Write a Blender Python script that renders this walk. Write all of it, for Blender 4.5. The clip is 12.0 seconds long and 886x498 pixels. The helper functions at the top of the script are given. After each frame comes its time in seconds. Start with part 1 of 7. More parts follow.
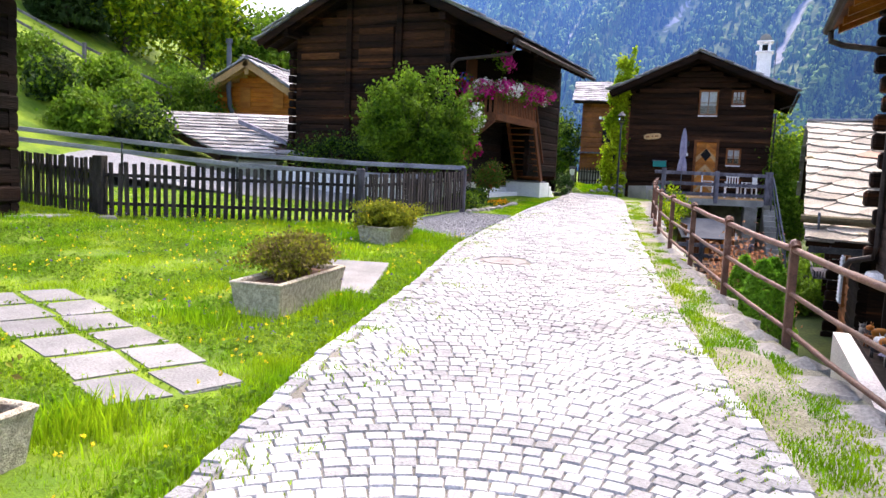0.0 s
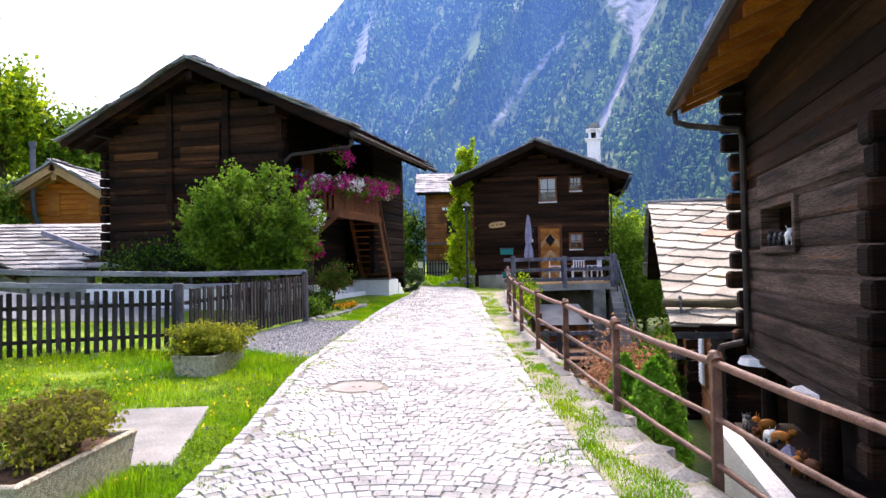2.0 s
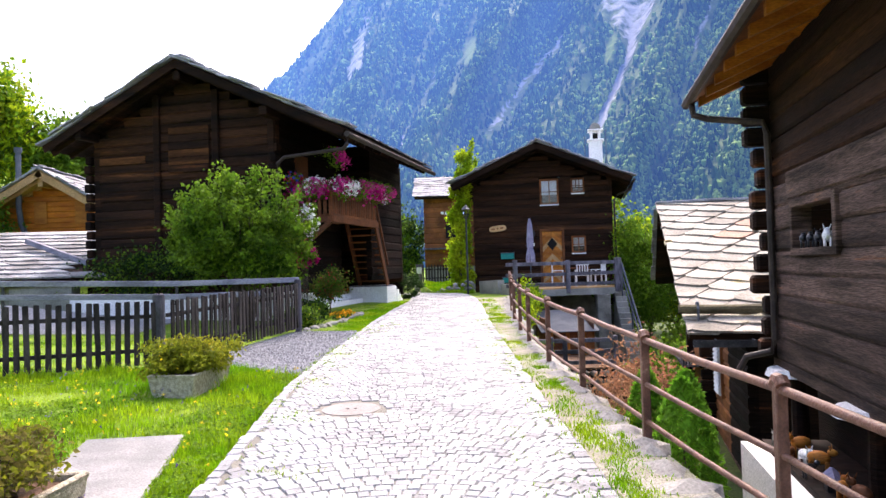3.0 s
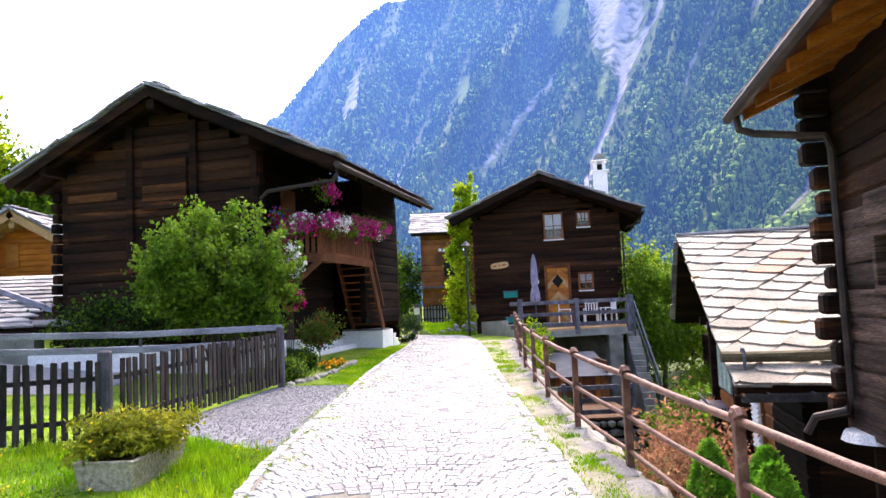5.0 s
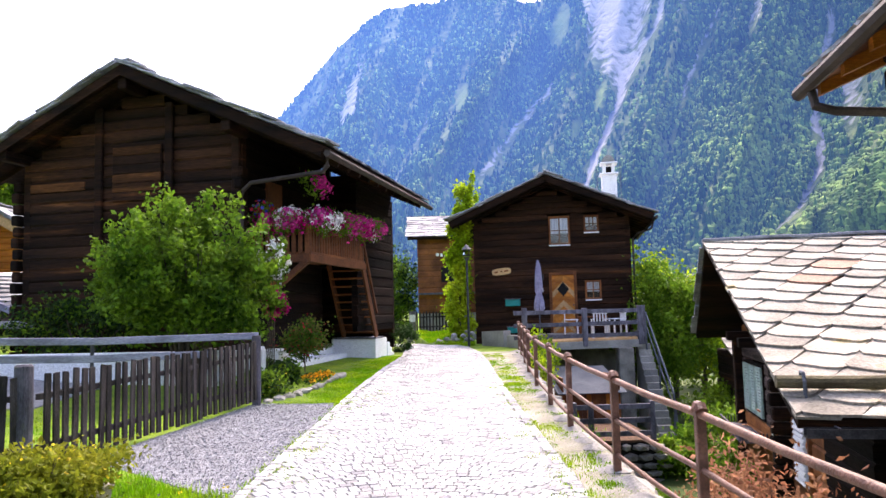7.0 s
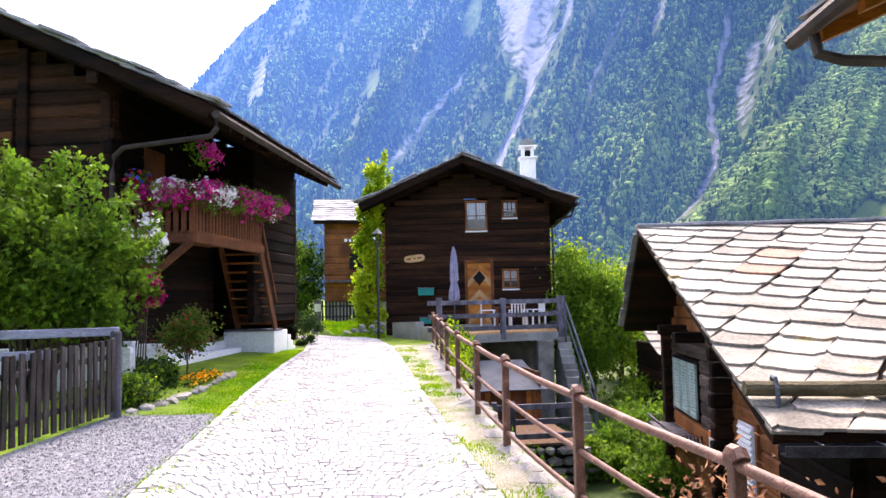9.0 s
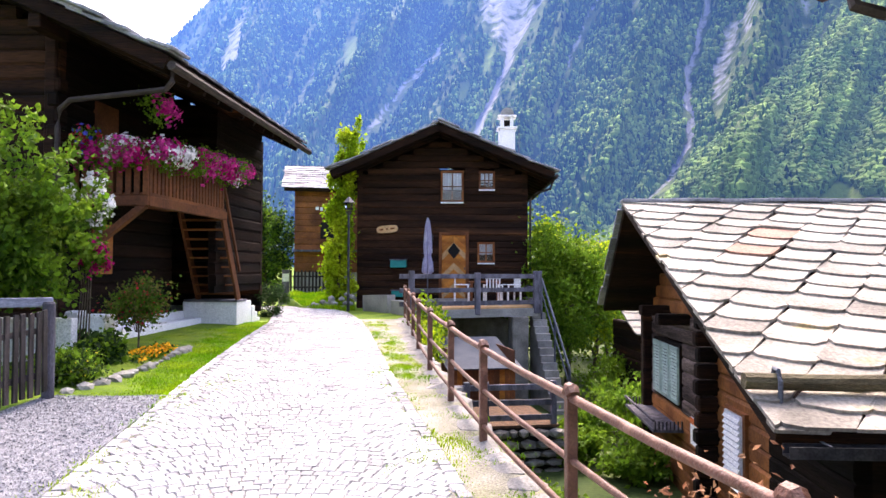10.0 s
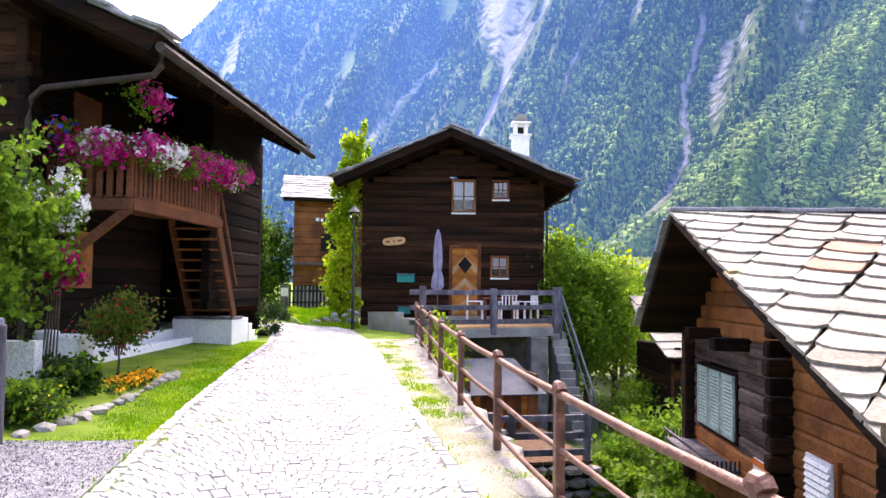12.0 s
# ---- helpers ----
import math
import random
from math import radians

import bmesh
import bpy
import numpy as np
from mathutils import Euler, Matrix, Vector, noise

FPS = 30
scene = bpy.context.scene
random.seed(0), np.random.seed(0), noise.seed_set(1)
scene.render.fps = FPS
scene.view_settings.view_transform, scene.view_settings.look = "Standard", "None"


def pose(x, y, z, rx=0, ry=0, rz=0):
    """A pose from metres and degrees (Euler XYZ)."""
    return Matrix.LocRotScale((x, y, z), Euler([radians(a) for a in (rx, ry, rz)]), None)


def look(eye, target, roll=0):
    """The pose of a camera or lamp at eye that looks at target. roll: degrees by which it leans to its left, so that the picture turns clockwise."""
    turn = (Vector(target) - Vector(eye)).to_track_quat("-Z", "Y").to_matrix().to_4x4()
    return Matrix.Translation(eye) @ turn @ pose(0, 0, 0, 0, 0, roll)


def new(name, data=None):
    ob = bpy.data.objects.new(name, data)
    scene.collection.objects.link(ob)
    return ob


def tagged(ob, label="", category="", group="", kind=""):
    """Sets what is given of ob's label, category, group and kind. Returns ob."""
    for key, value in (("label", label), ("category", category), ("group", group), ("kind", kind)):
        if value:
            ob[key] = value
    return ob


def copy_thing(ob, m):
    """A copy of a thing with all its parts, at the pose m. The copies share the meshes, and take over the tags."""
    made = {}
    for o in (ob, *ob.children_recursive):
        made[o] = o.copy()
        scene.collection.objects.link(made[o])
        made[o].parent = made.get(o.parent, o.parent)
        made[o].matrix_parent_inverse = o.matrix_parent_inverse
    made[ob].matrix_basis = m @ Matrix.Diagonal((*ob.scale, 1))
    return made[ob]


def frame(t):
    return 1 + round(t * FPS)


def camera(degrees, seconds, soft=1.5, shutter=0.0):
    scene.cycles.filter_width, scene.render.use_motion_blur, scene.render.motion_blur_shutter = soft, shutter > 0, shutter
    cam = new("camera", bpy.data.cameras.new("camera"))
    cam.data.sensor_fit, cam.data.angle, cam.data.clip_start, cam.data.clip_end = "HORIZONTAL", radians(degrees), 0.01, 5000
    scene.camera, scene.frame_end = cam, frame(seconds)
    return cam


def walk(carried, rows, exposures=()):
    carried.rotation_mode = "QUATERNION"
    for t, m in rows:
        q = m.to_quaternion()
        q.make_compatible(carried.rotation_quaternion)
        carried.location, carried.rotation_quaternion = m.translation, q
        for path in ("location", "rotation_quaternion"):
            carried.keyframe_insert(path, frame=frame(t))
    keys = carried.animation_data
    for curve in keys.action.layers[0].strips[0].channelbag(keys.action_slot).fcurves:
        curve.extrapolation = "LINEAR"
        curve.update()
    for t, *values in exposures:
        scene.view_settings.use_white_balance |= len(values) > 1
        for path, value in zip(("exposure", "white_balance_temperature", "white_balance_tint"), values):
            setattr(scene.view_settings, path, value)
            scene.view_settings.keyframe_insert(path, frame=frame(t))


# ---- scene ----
cam = camera(61.6, 12.0)
METRES, EYE, TILT, LEAN, TURN = 10.8, 1.6, 0.0, 0.0, 11.4
ROWS = [
    (0.0, 0.0, 0.0, 0.0, 0.27, -6.22, -2.48),
    (0.5, 0.0055, 0.0389, 0.0012, -7.4, -5.67, -2.14),
    (1.0, -0.0007, 0.0831, 0.0078, -10.72, -3.58, -1.32),
    (1.5, 0.0067, 0.1237, 0.0091, -10.34, -1.27, 0.72),
    (2.0, 0.0155, 0.1566, 0.015, -11.46, 1.07, 1.12),
    (2.5, 0.0219, 0.1962, 0.0164, -10.85, 1.46, 1.85),
    (4.5, 0.0429, 0.3596, 0.0248, -15.31, 1.45, 0.36),
    (5.0, 0.0522, 0.4019, 0.028, -11.84, 4.31, 2.53),
    (5.5, 0.0544, 0.4418, 0.0249, -10.98, 2.47, 1.98),
    (6.0, 0.0536, 0.4861, 0.0307, -12.6, 4.82, 0.85),
    (6.5, 0.0667, 0.5321, 0.0314, -10.86, 5.91, 1.1),
    (7.0, 0.0753, 0.5684, 0.0306, -12.28, 4.82, 1.48),
    (7.5, 0.0827, 0.6105, 0.0338, -16.35, 5.9, 1.82),
    (9.5, 0.1256, 0.7819, 0.035, -19.86, 2.46, 0.55),
    (10.0, 0.1401, 0.8193, 0.0391, -21.43, 1.56, -0.26),
    (10.5, 0.1429, 0.861, 0.041, -24.65, 2.52, -0.46),
    (11.0, 0.1478, 0.8987, 0.0406, -25.31, 2.12, -2.25),
    (11.5, 0.1555, 0.9409, 0.0435, -20.96, 2.11, -0.4),
    (12.0, 0.1553, 0.978, 0.0412, -21.76, 2.67, -0.68),
]
walk(cam, [(t, pose(0, 0, EYE, TILT, LEAN, TURN) @ pose(METRES * x, METRES * y, METRES * z, 90 + pitch, roll, yaw)) for t, x, y, z, yaw, pitch, roll in ROWS], [(0.0, 1.86, 6850, 22), (1.0, 1.74, 6850, 22), (2.5, 1.84, 6850, 22), (4.5, 2.02, 6850, 23), (7.5, 1.98, 6900, 24), (9.5, 2.14, 6900, 25), (10.5, 2.06, 6900, 26), (12.0, 2.28, 7000, 27)])

# ---- light ----
world = bpy.data.worlds.new("sky")
scene.world = world
world.use_nodes = True
SUN_EL, SUN_AZ = 55.0, 15.0
sky = world.node_tree.nodes.new("ShaderNodeTexSky")
sky.sky_type, sky.sun_disc = "NISHITA", False
sky.sun_elevation, sky.sun_rotation = radians(SUN_EL), radians(SUN_AZ)
sky.air_density, sky.dust_density, sky.ozone_density = 1.0, 4.0, 1.0
world.node_tree.links.new(sky.outputs[0], world.node_tree.nodes["Background"].inputs[0])
world.node_tree.nodes["Background"].inputs[1].default_value = 0.15
sun = new("sun", bpy.data.lights.new("sun", "SUN"))
sun.data.energy, sun.data.angle, sun.data.color = 1.4, radians(20), (1.0, 0.95, 0.86)
_se, _sa = radians(SUN_EL), radians(SUN_AZ)
SUN_DIR = Vector((math.sin(_sa) * math.cos(_se), math.cos(_sa) * math.cos(_se), math.sin(_se)))
sun.matrix_world = look((0, 0, 60), Vector((0, 0, 60)) - SUN_DIR)


# ---- materials ----
def mat(name, a, b, rough=0.8, scale=3.0, bump=0.2, metal=0.0, stretch=(1, 1, 1), rnd=0.0, fine=40.0, spec=0.3, island=False, c=None, con=0.27):
    """Two colours mixed by coarse noise, broken by fine grain, with relief and a piece-to-piece change of brightness."""
    m = bpy.data.materials.new(name)
    m.use_nodes = True
    n, l = m.node_tree.nodes, m.node_tree.links
    bs = n["Principled BSDF"]
    geo = n.new("ShaderNodeNewGeometry")
    mp = n.new("ShaderNodeMapping")
    mp.inputs["Scale"].default_value = stretch
    l.new(geo.outputs["Position"], mp.inputs[0])
    n1 = n.new("ShaderNodeTexNoise")
    n1.inputs["Scale"].default_value, n1.inputs["Detail"].default_value = scale, 4
    l.new(mp.outputs[0], n1.inputs["Vector"])
    r1 = n.new("ShaderNodeValToRGB")
    r1.color_ramp.elements[0].position, r1.color_ramp.elements[1].position = 0.36, 0.64
    r1.color_ramp.elements[0].color, r1.color_ramp.elements[1].color = (*a, 1), (*b, 1)
    if c:
        e = r1.color_ramp.elements.new(0.72)
        e.color = (*c, 1)
    l.new(n1.outputs[0], r1.inputs[0])
    n2 = n.new("ShaderNodeTexNoise")
    n2.inputs["Scale"].default_value, n2.inputs["Detail"].default_value = fine, 3
    l.new(mp.outputs[0], n2.inputs["Vector"])
    mr = n.new("ShaderNodeMapRange")
    mr.inputs[1].default_value, mr.inputs[2].default_value = 0.3, 0.7
    mr.inputs[3].default_value, mr.inputs[4].default_value = 1 - con, 1 + con
    l.new(n2.outputs[0], mr.inputs[0])
    val = mr.outputs[0]
    if rnd:
        src = geo.outputs["Random Per Island"] if island else n.new("ShaderNodeObjectInfo").outputs["Random"]
        m2 = n.new("ShaderNodeMapRange")
        m2.inputs[3].default_value, m2.inputs[4].default_value = 1 - rnd, 1 + rnd
        l.new(src, m2.inputs[0])
        mu = n.new("ShaderNodeMath")
        mu.operation = "MULTIPLY"
        l.new(val, mu.inputs[0]), l.new(m2.outputs[0], mu.inputs[1])
        val = mu.outputs[0]
    vm = n.new("ShaderNodeVectorMath")
    vm.operation = "SCALE"
    l.new(r1.outputs[0], vm.inputs[0]), l.new(val, vm.inputs["Scale"])
    l.new(vm.outputs[0], bs.inputs["Base Color"])
    bs.inputs["Roughness"].default_value, bs.inputs["Metallic"].default_value = rough, metal
    bs.inputs["Specular IOR Level"].default_value = spec
    if bump:
        bp = n.new("ShaderNodeBump")
        bp.inputs["Strength"].default_value, bp.inputs["Distance"].default_value = bump, 0.02
        l.new(n2.outputs[0], bp.inputs["Height"])
        l.new(bp.outputs[0], bs.inputs["Normal"])
    return m


def leafy(name, a, b, rough=0.55, through_light=0.47):
    """Thin foliage or petals: colour changes from leaf to leaf, and some light passes through."""
    m = mat(name, a, b, rough, 1.2, 0, rnd=0.4, fine=9, spec=0.12, island=True)
    n, l = m.node_tree.nodes, m.node_tree.links
    bs, out = n["Principled BSDF"], n["Material Output"]
    tr, mx = n.new("ShaderNodeBsdfTranslucent"), n.new("ShaderNodeMixShader")
    l.new(bs.inputs["Base Color"].links[0].from_socket, tr.inputs[0])
    mx.inputs[0].default_value = through_light
    l.new(bs.outputs[0], mx.inputs[1]), l.new(tr.outputs[0], mx.inputs[2]), l.new(mx.outputs[0], out.inputs[0])
    return m


M_GRASS = mat("grass_ground", (0.075, 0.155, 0.005), (0.17, 0.26, 0.010), 0.9, 1.5, 0.6, fine=60)
M_WILD = mat("valley_ground", (0.03, 0.06, 0.012), (0.07, 0.10, 0.02), 0.95, 0.7, 0.8, fine=12)
M_BLADE = leafy("grass_blades", (0.12, 0.31, 0.004), (0.29, 0.44, 0.010))
M_LEAF = leafy("shrub_leaves", (0.075, 0.175, 0.010), (0.16, 0.28, 0.02))
M_LEAF_LILAC = leafy("lilac_leaves", (0.045, 0.115, 0.010), (0.13, 0.225, 0.022))
M_LEAF_LIGHT = leafy("bright_leaves", (0.25, 0.41, 0.008), (0.43, 0.53, 0.02))
M_LEAF_MID = leafy("garden_leaves", (0.09, 0.20, 0.01), (0.17, 0.29, 0.02))
M_LEAF_DARK = leafy("dark_leaves", (0.018, 0.05, 0.012), (0.04, 0.08, 0.02))
M_LEAF_BROWN = leafy("dry_leaves", (0.13, 0.11, 0.03), (0.20, 0.19, 0.04))
M_LEAF_OLIVE = leafy("olive_leaves", (0.15, 0.185, 0.012), (0.26, 0.27, 0.02))
M_LEAF_RED = leafy("maple_leaves", (0.28, 0.11, 0.06), (0.42, 0.25, 0.14))
M_THUJA = leafy("hedge_sprays", (0.09, 0.28, 0.012), (0.17, 0.38, 0.03))
M_YELLOW = leafy("yellow_petals", (0.75, 0.55, 0.02), (0.85, 0.68, 0.05))
M_ORANGE = leafy("orange_petals", (0.8, 0.33, 0.01), (0.85, 0.5, 0.02))
M_PINK = leafy("pink_petals", (0.58, 0.022, 0.25), (0.74, 0.09, 0.39))
M_PURPLE = leafy("magenta_petals", (0.40, 0.004, 0.13), (0.58, 0.018, 0.23))
M_WHITEP = leafy("white_petals", (0.8, 0.8, 0.78), (0.85, 0.82, 0.84))
M_RED = leafy("red_petals", (0.5, 0.02, 0.03), (0.6, 0.05, 0.08))
M_VIOLET = leafy("violet_petals", (0.10, 0.06, 0.22), (0.18, 0.12, 0.32))
M_BLUEP = leafy("blue_petals", (0.06, 0.07, 0.5), (0.12, 0.12, 0.6))
M_BARK = mat("bark", (0.05, 0.035, 0.025), (0.10, 0.08, 0.06), 0.95, 6, 0.8)
M_LOG = mat("sun_dark_larch", (0.007, 0.004, 0.003), (0.026, 0.011, 0.0058), 0.8, 0.9, 0.8, stretch=(0.35, 0.35, 5), rnd=0.5, fine=14, spec=0.12, c=(0.090, 0.030, 0.010), con=0.5)
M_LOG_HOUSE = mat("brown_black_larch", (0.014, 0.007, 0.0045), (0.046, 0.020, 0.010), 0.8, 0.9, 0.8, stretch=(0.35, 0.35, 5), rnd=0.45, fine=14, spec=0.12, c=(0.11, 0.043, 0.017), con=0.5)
M_LOG_FRONT = mat("sun_burnt_front_larch", (0.012, 0.0065, 0.0045), (0.045, 0.0185, 0.009), 0.8, 0.9, 0.8, stretch=(0.35, 0.35, 5), rnd=0.5, fine=14, spec=0.12, c=(0.12, 0.045, 0.016), con=0.5)
# darker copy of M_LOG: shade of recesses and eaves put into the colour
M_LOG_SHADED = mat("shaded_larch", (0.004, 0.0025, 0.002), (0.014, 0.0065, 0.004), 0.85, 0.9, 0.8, stretch=(0.35, 0.35, 5), rnd=0.4, fine=14, spec=0.1, con=0.5)
M_LARCH_WARM = mat("orange_brown_larch", (0.16, 0.050, 0.013), (0.36, 0.13, 0.034), 0.75, 1.2, 0.5, rnd=0.3, fine=18)
M_CHALET = mat("new_orange_larch", (0.40, 0.105, 0.007), (0.56, 0.18, 0.014), 0.6, 1.5, 0.3, stretch=(1, 1, 4), rnd=0.2, fine=20)
M_PLANK_GREY = mat("silvered_brown_plank", (0.065, 0.045, 0.037), (0.22, 0.155, 0.135), 0.8, 1.6, 1.0, stretch=(0.4, 0.4, 6), rnd=0.4, fine=16, spec=0.15, con=0.6)
M_SNOW_LOG = mat("mossy_round_log", (0.07, 0.058, 0.03), (0.17, 0.145, 0.08), 0.85, 2.0, 0.8, stretch=(0.5, 4, 4), fine=20)
M_SHED_ROOF = mat("dull_sheet_roof", (0.055, 0.065, 0.085), (0.085, 0.098, 0.12), 0.85, 2, 0.1, spec=0.15)
M_LOG_WARM = mat("sun_browned_larch", (0.035, 0.014, 0.006), (0.12, 0.046, 0.016), 0.8, 0.9, 0.8, stretch=(0.35, 0.35, 5), rnd=0.5, fine=14, spec=0.12, con=0.5)
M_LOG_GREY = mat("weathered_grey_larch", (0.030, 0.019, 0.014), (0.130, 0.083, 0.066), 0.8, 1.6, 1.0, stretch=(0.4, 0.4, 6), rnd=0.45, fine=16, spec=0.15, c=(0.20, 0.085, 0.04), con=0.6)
M_BROWN = mat("brown_larch", (0.11, 0.034, 0.010), (0.26, 0.088, 0.024), 0.7, 1.2, 0.5, stretch=(1, 1, 1), rnd=0.3, fine=18)
M_STAIRWOOD = mat("reddish_stair_wood", (0.085, 0.026, 0.008), (0.17, 0.056, 0.017), 0.7, 1.4, 0.4, rnd=0.25, fine=18)
M_ORANGEWOOD = mat("oiled_larch", (0.34, 0.105, 0.010), (0.52, 0.19, 0.025), 0.6, 1.5, 0.3, stretch=(1, 1, 4), rnd=0.2, fine=20)
M_PALEWOOD = mat("pale_larch", (0.42, 0.24, 0.10), (0.58, 0.36, 0.17), 0.6, 1.4, 0.25, rnd=0.15, fine=20)
M_GREYWOOD = mat("silvered_wood", (0.07, 0.066, 0.082), (0.17, 0.16, 0.195), 0.85, 2.0, 0.7, stretch=(3, 3, 1), rnd=0.3, fine=24)
M_FENCE = mat("fence_pale_wood", (0.014, 0.011, 0.010), (0.058, 0.048, 0.047), 0.85, 2.0, 0.7, stretch=(4, 4, 1), rnd=0.45, fine=24)
M_BEAM = mat("bluish_grey_beam", (0.16, 0.16, 0.21), (0.30, 0.30, 0.37), 0.8, 1.5, 0.5, stretch=(0.6, 3, 4), fine=18)
M_SLATE = mat("pale_stone_slab", (0.235, 0.217, 0.18), (0.39, 0.36, 0.305), 0.8, 1.3, 0.6, rnd=0.27, fine=22, spec=0.2, c=(0.38, 0.31, 0.17))
M_SLATE_PALE = mat("pale_grey_slab", (0.17, 0.17, 0.178), (0.40, 0.40, 0.40), 0.8, 1.3, 0.6, rnd=0.45, fine=22, spec=0.2, island=True)
M_SLATE_RED = mat("rust_stained_slab", (0.26, 0.14, 0.09), (0.36, 0.20, 0.14), 0.75, 1.6, 0.45, fine=22)
M_SLATE_GREY = mat("grey_stone_slab", (0.16, 0.165, 0.185), (0.32, 0.325, 0.35), 0.75, 1.6, 0.45, rnd=0.3, fine=22, island=True)
M_COBBLE = mat("granite_sett", (0.25, 0.26, 0.27), (0.39, 0.40, 0.405), 0.7, 2.2, 0.5, rnd=0.32, fine=55, spec=0.3)
M_COBBLE_J = mat("granite_setts", (0.25, 0.26, 0.27), (0.39, 0.40, 0.405), 0.7, 2.2, 0.5, rnd=0.32, fine=55, spec=0.3, island=True)
M_JOINT = mat("sandy_joint", (0.145, 0.142, 0.12), (0.21, 0.205, 0.172), 0.95, 1.3, 0.7, fine=70, c=(0.12, 0.17, 0.04))
M_GRAVEL = mat("gravel", (0.165, 0.175, 0.195), (0.27, 0.28, 0.305), 0.9, 14, 0.9, fine=80)
M_PEBBLE = mat("gravel_pebbles", (0.155, 0.165, 0.185), (0.35, 0.365, 0.39), 0.85, 14, 0.3, rnd=0.4, fine=60, island=True)
M_VERGE = mat("dusty_verge", (0.20, 0.20, 0.13), (0.33, 0.315, 0.265), 0.95, 1.6, 0.9, fine=50, c=(0.42, 0.41, 0.375), con=0.4)
M_STONE = mat("rubble_stone", (0.16, 0.15, 0.13), (0.32, 0.30, 0.27), 0.9, 2.5, 0.8, rnd=0.35, fine=30)
M_SLAB = mat("paving_slab", (0.155, 0.158, 0.16), (0.235, 0.236, 0.235), 0.8, 2.0, 0.3, rnd=0.12, fine=60)
M_PLANTER = mat("exposed_aggregate", (0.33, 0.29, 0.22), (0.58, 0.53, 0.42), 0.9, 26, 1.0, fine=90)
M_CONCRETE = mat("concrete", (0.20, 0.195, 0.18), (0.33, 0.32, 0.295), 0.85, 1.6, 0.4, fine=40)
M_WHITE = mat("white_render", (0.79, 0.79, 0.79), (0.87, 0.87, 0.86), 0.85, 1.2, 0.4, fine=40)
M_RUST = mat("brown_rusted_rail", (0.095, 0.036, 0.021), (0.18, 0.080, 0.052), 0.5, 7, 0.4, fine=60, spec=0.5, c=(0.27, 0.15, 0.11))
M_IRON = mat("dark_metal", (0.035, 0.038, 0.045), (0.07, 0.075, 0.085), 0.4, 5, 0.1, metal=0.7, spec=0.5)
M_PIPE = mat("downpipe_metal", (0.026, 0.018, 0.015), (0.055, 0.040, 0.034), 0.6, 4, 0.1, metal=0.1, spec=0.3)
M_ZINC = mat("zinc_sheet", (0.07, 0.08, 0.10), (0.11, 0.125, 0.15), 0.55, 2, 0.1, metal=0.2)
M_BLACK = mat("dark_inside", (0.008, 0.007, 0.007), (0.014, 0.012, 0.011), 0.9, 2, 0)
M_TEAL = mat("teal_paint", (0.0, 0.24, 0.22), (0.0, 0.30, 0.27), 0.5, 4, 0)
M_MINT = mat("faded_green_shutter", (0.40, 0.52, 0.44), (0.50, 0.62, 0.53), 0.75, 3, 0.3, fine=20)
M_CLOTH = mat("lilac_canvas", (0.28, 0.26, 0.38), (0.38, 0.36, 0.48), 0.9, 5, 0.3)
M_CURTAIN = mat("white_curtain", (0.62, 0.64, 0.72), (0.74, 0.75, 0.80), 0.9, 6, 0.1)
M_SOIL = mat("potting_soil", (0.06, 0.035, 0.02), (0.13, 0.07, 0.04), 0.95, 9, 0.8)
M_IRONLID = mat("manhole_iron", (0.17, 0.158, 0.155), (0.24, 0.225, 0.22), 0.6, 3, 0.3, metal=0.2, fine=60)


def glass_material():
    m = bpy.data.materials.new("window_glass")
    m.use_nodes = True
    b = m.node_tree.nodes["Principled BSDF"]
    b.inputs["Base Color"].default_value = (0.9, 0.95, 1, 1)
    b.inputs["Roughness"].default_value, b.inputs["Transmission Weight"].default_value = 0.05, 1.0
    return m


M_GLASS = glass_material()


def far_haze_glow(m):
    """Paints distant haze on far slopes as blue emission, stronger away from the village."""
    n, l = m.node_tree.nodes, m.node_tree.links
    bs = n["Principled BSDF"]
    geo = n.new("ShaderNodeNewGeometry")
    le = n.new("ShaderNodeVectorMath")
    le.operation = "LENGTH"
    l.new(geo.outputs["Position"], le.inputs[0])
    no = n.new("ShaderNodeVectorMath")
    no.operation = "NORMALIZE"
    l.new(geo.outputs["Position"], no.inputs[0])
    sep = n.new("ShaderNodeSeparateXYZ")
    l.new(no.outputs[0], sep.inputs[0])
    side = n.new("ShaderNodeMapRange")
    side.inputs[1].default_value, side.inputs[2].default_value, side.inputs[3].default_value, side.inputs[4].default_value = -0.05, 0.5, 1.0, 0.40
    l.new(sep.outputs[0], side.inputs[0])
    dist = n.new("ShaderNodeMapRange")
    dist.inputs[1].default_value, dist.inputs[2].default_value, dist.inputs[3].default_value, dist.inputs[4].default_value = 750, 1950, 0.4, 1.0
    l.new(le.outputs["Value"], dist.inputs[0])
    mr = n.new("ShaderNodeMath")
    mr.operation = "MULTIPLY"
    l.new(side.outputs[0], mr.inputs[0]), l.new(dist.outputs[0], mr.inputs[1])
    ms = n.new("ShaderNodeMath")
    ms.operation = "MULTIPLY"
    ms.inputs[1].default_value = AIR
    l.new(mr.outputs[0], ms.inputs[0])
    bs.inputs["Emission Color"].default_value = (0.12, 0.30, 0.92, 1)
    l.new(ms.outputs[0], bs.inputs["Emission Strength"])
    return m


# strength of the emission that paints the haze
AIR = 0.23


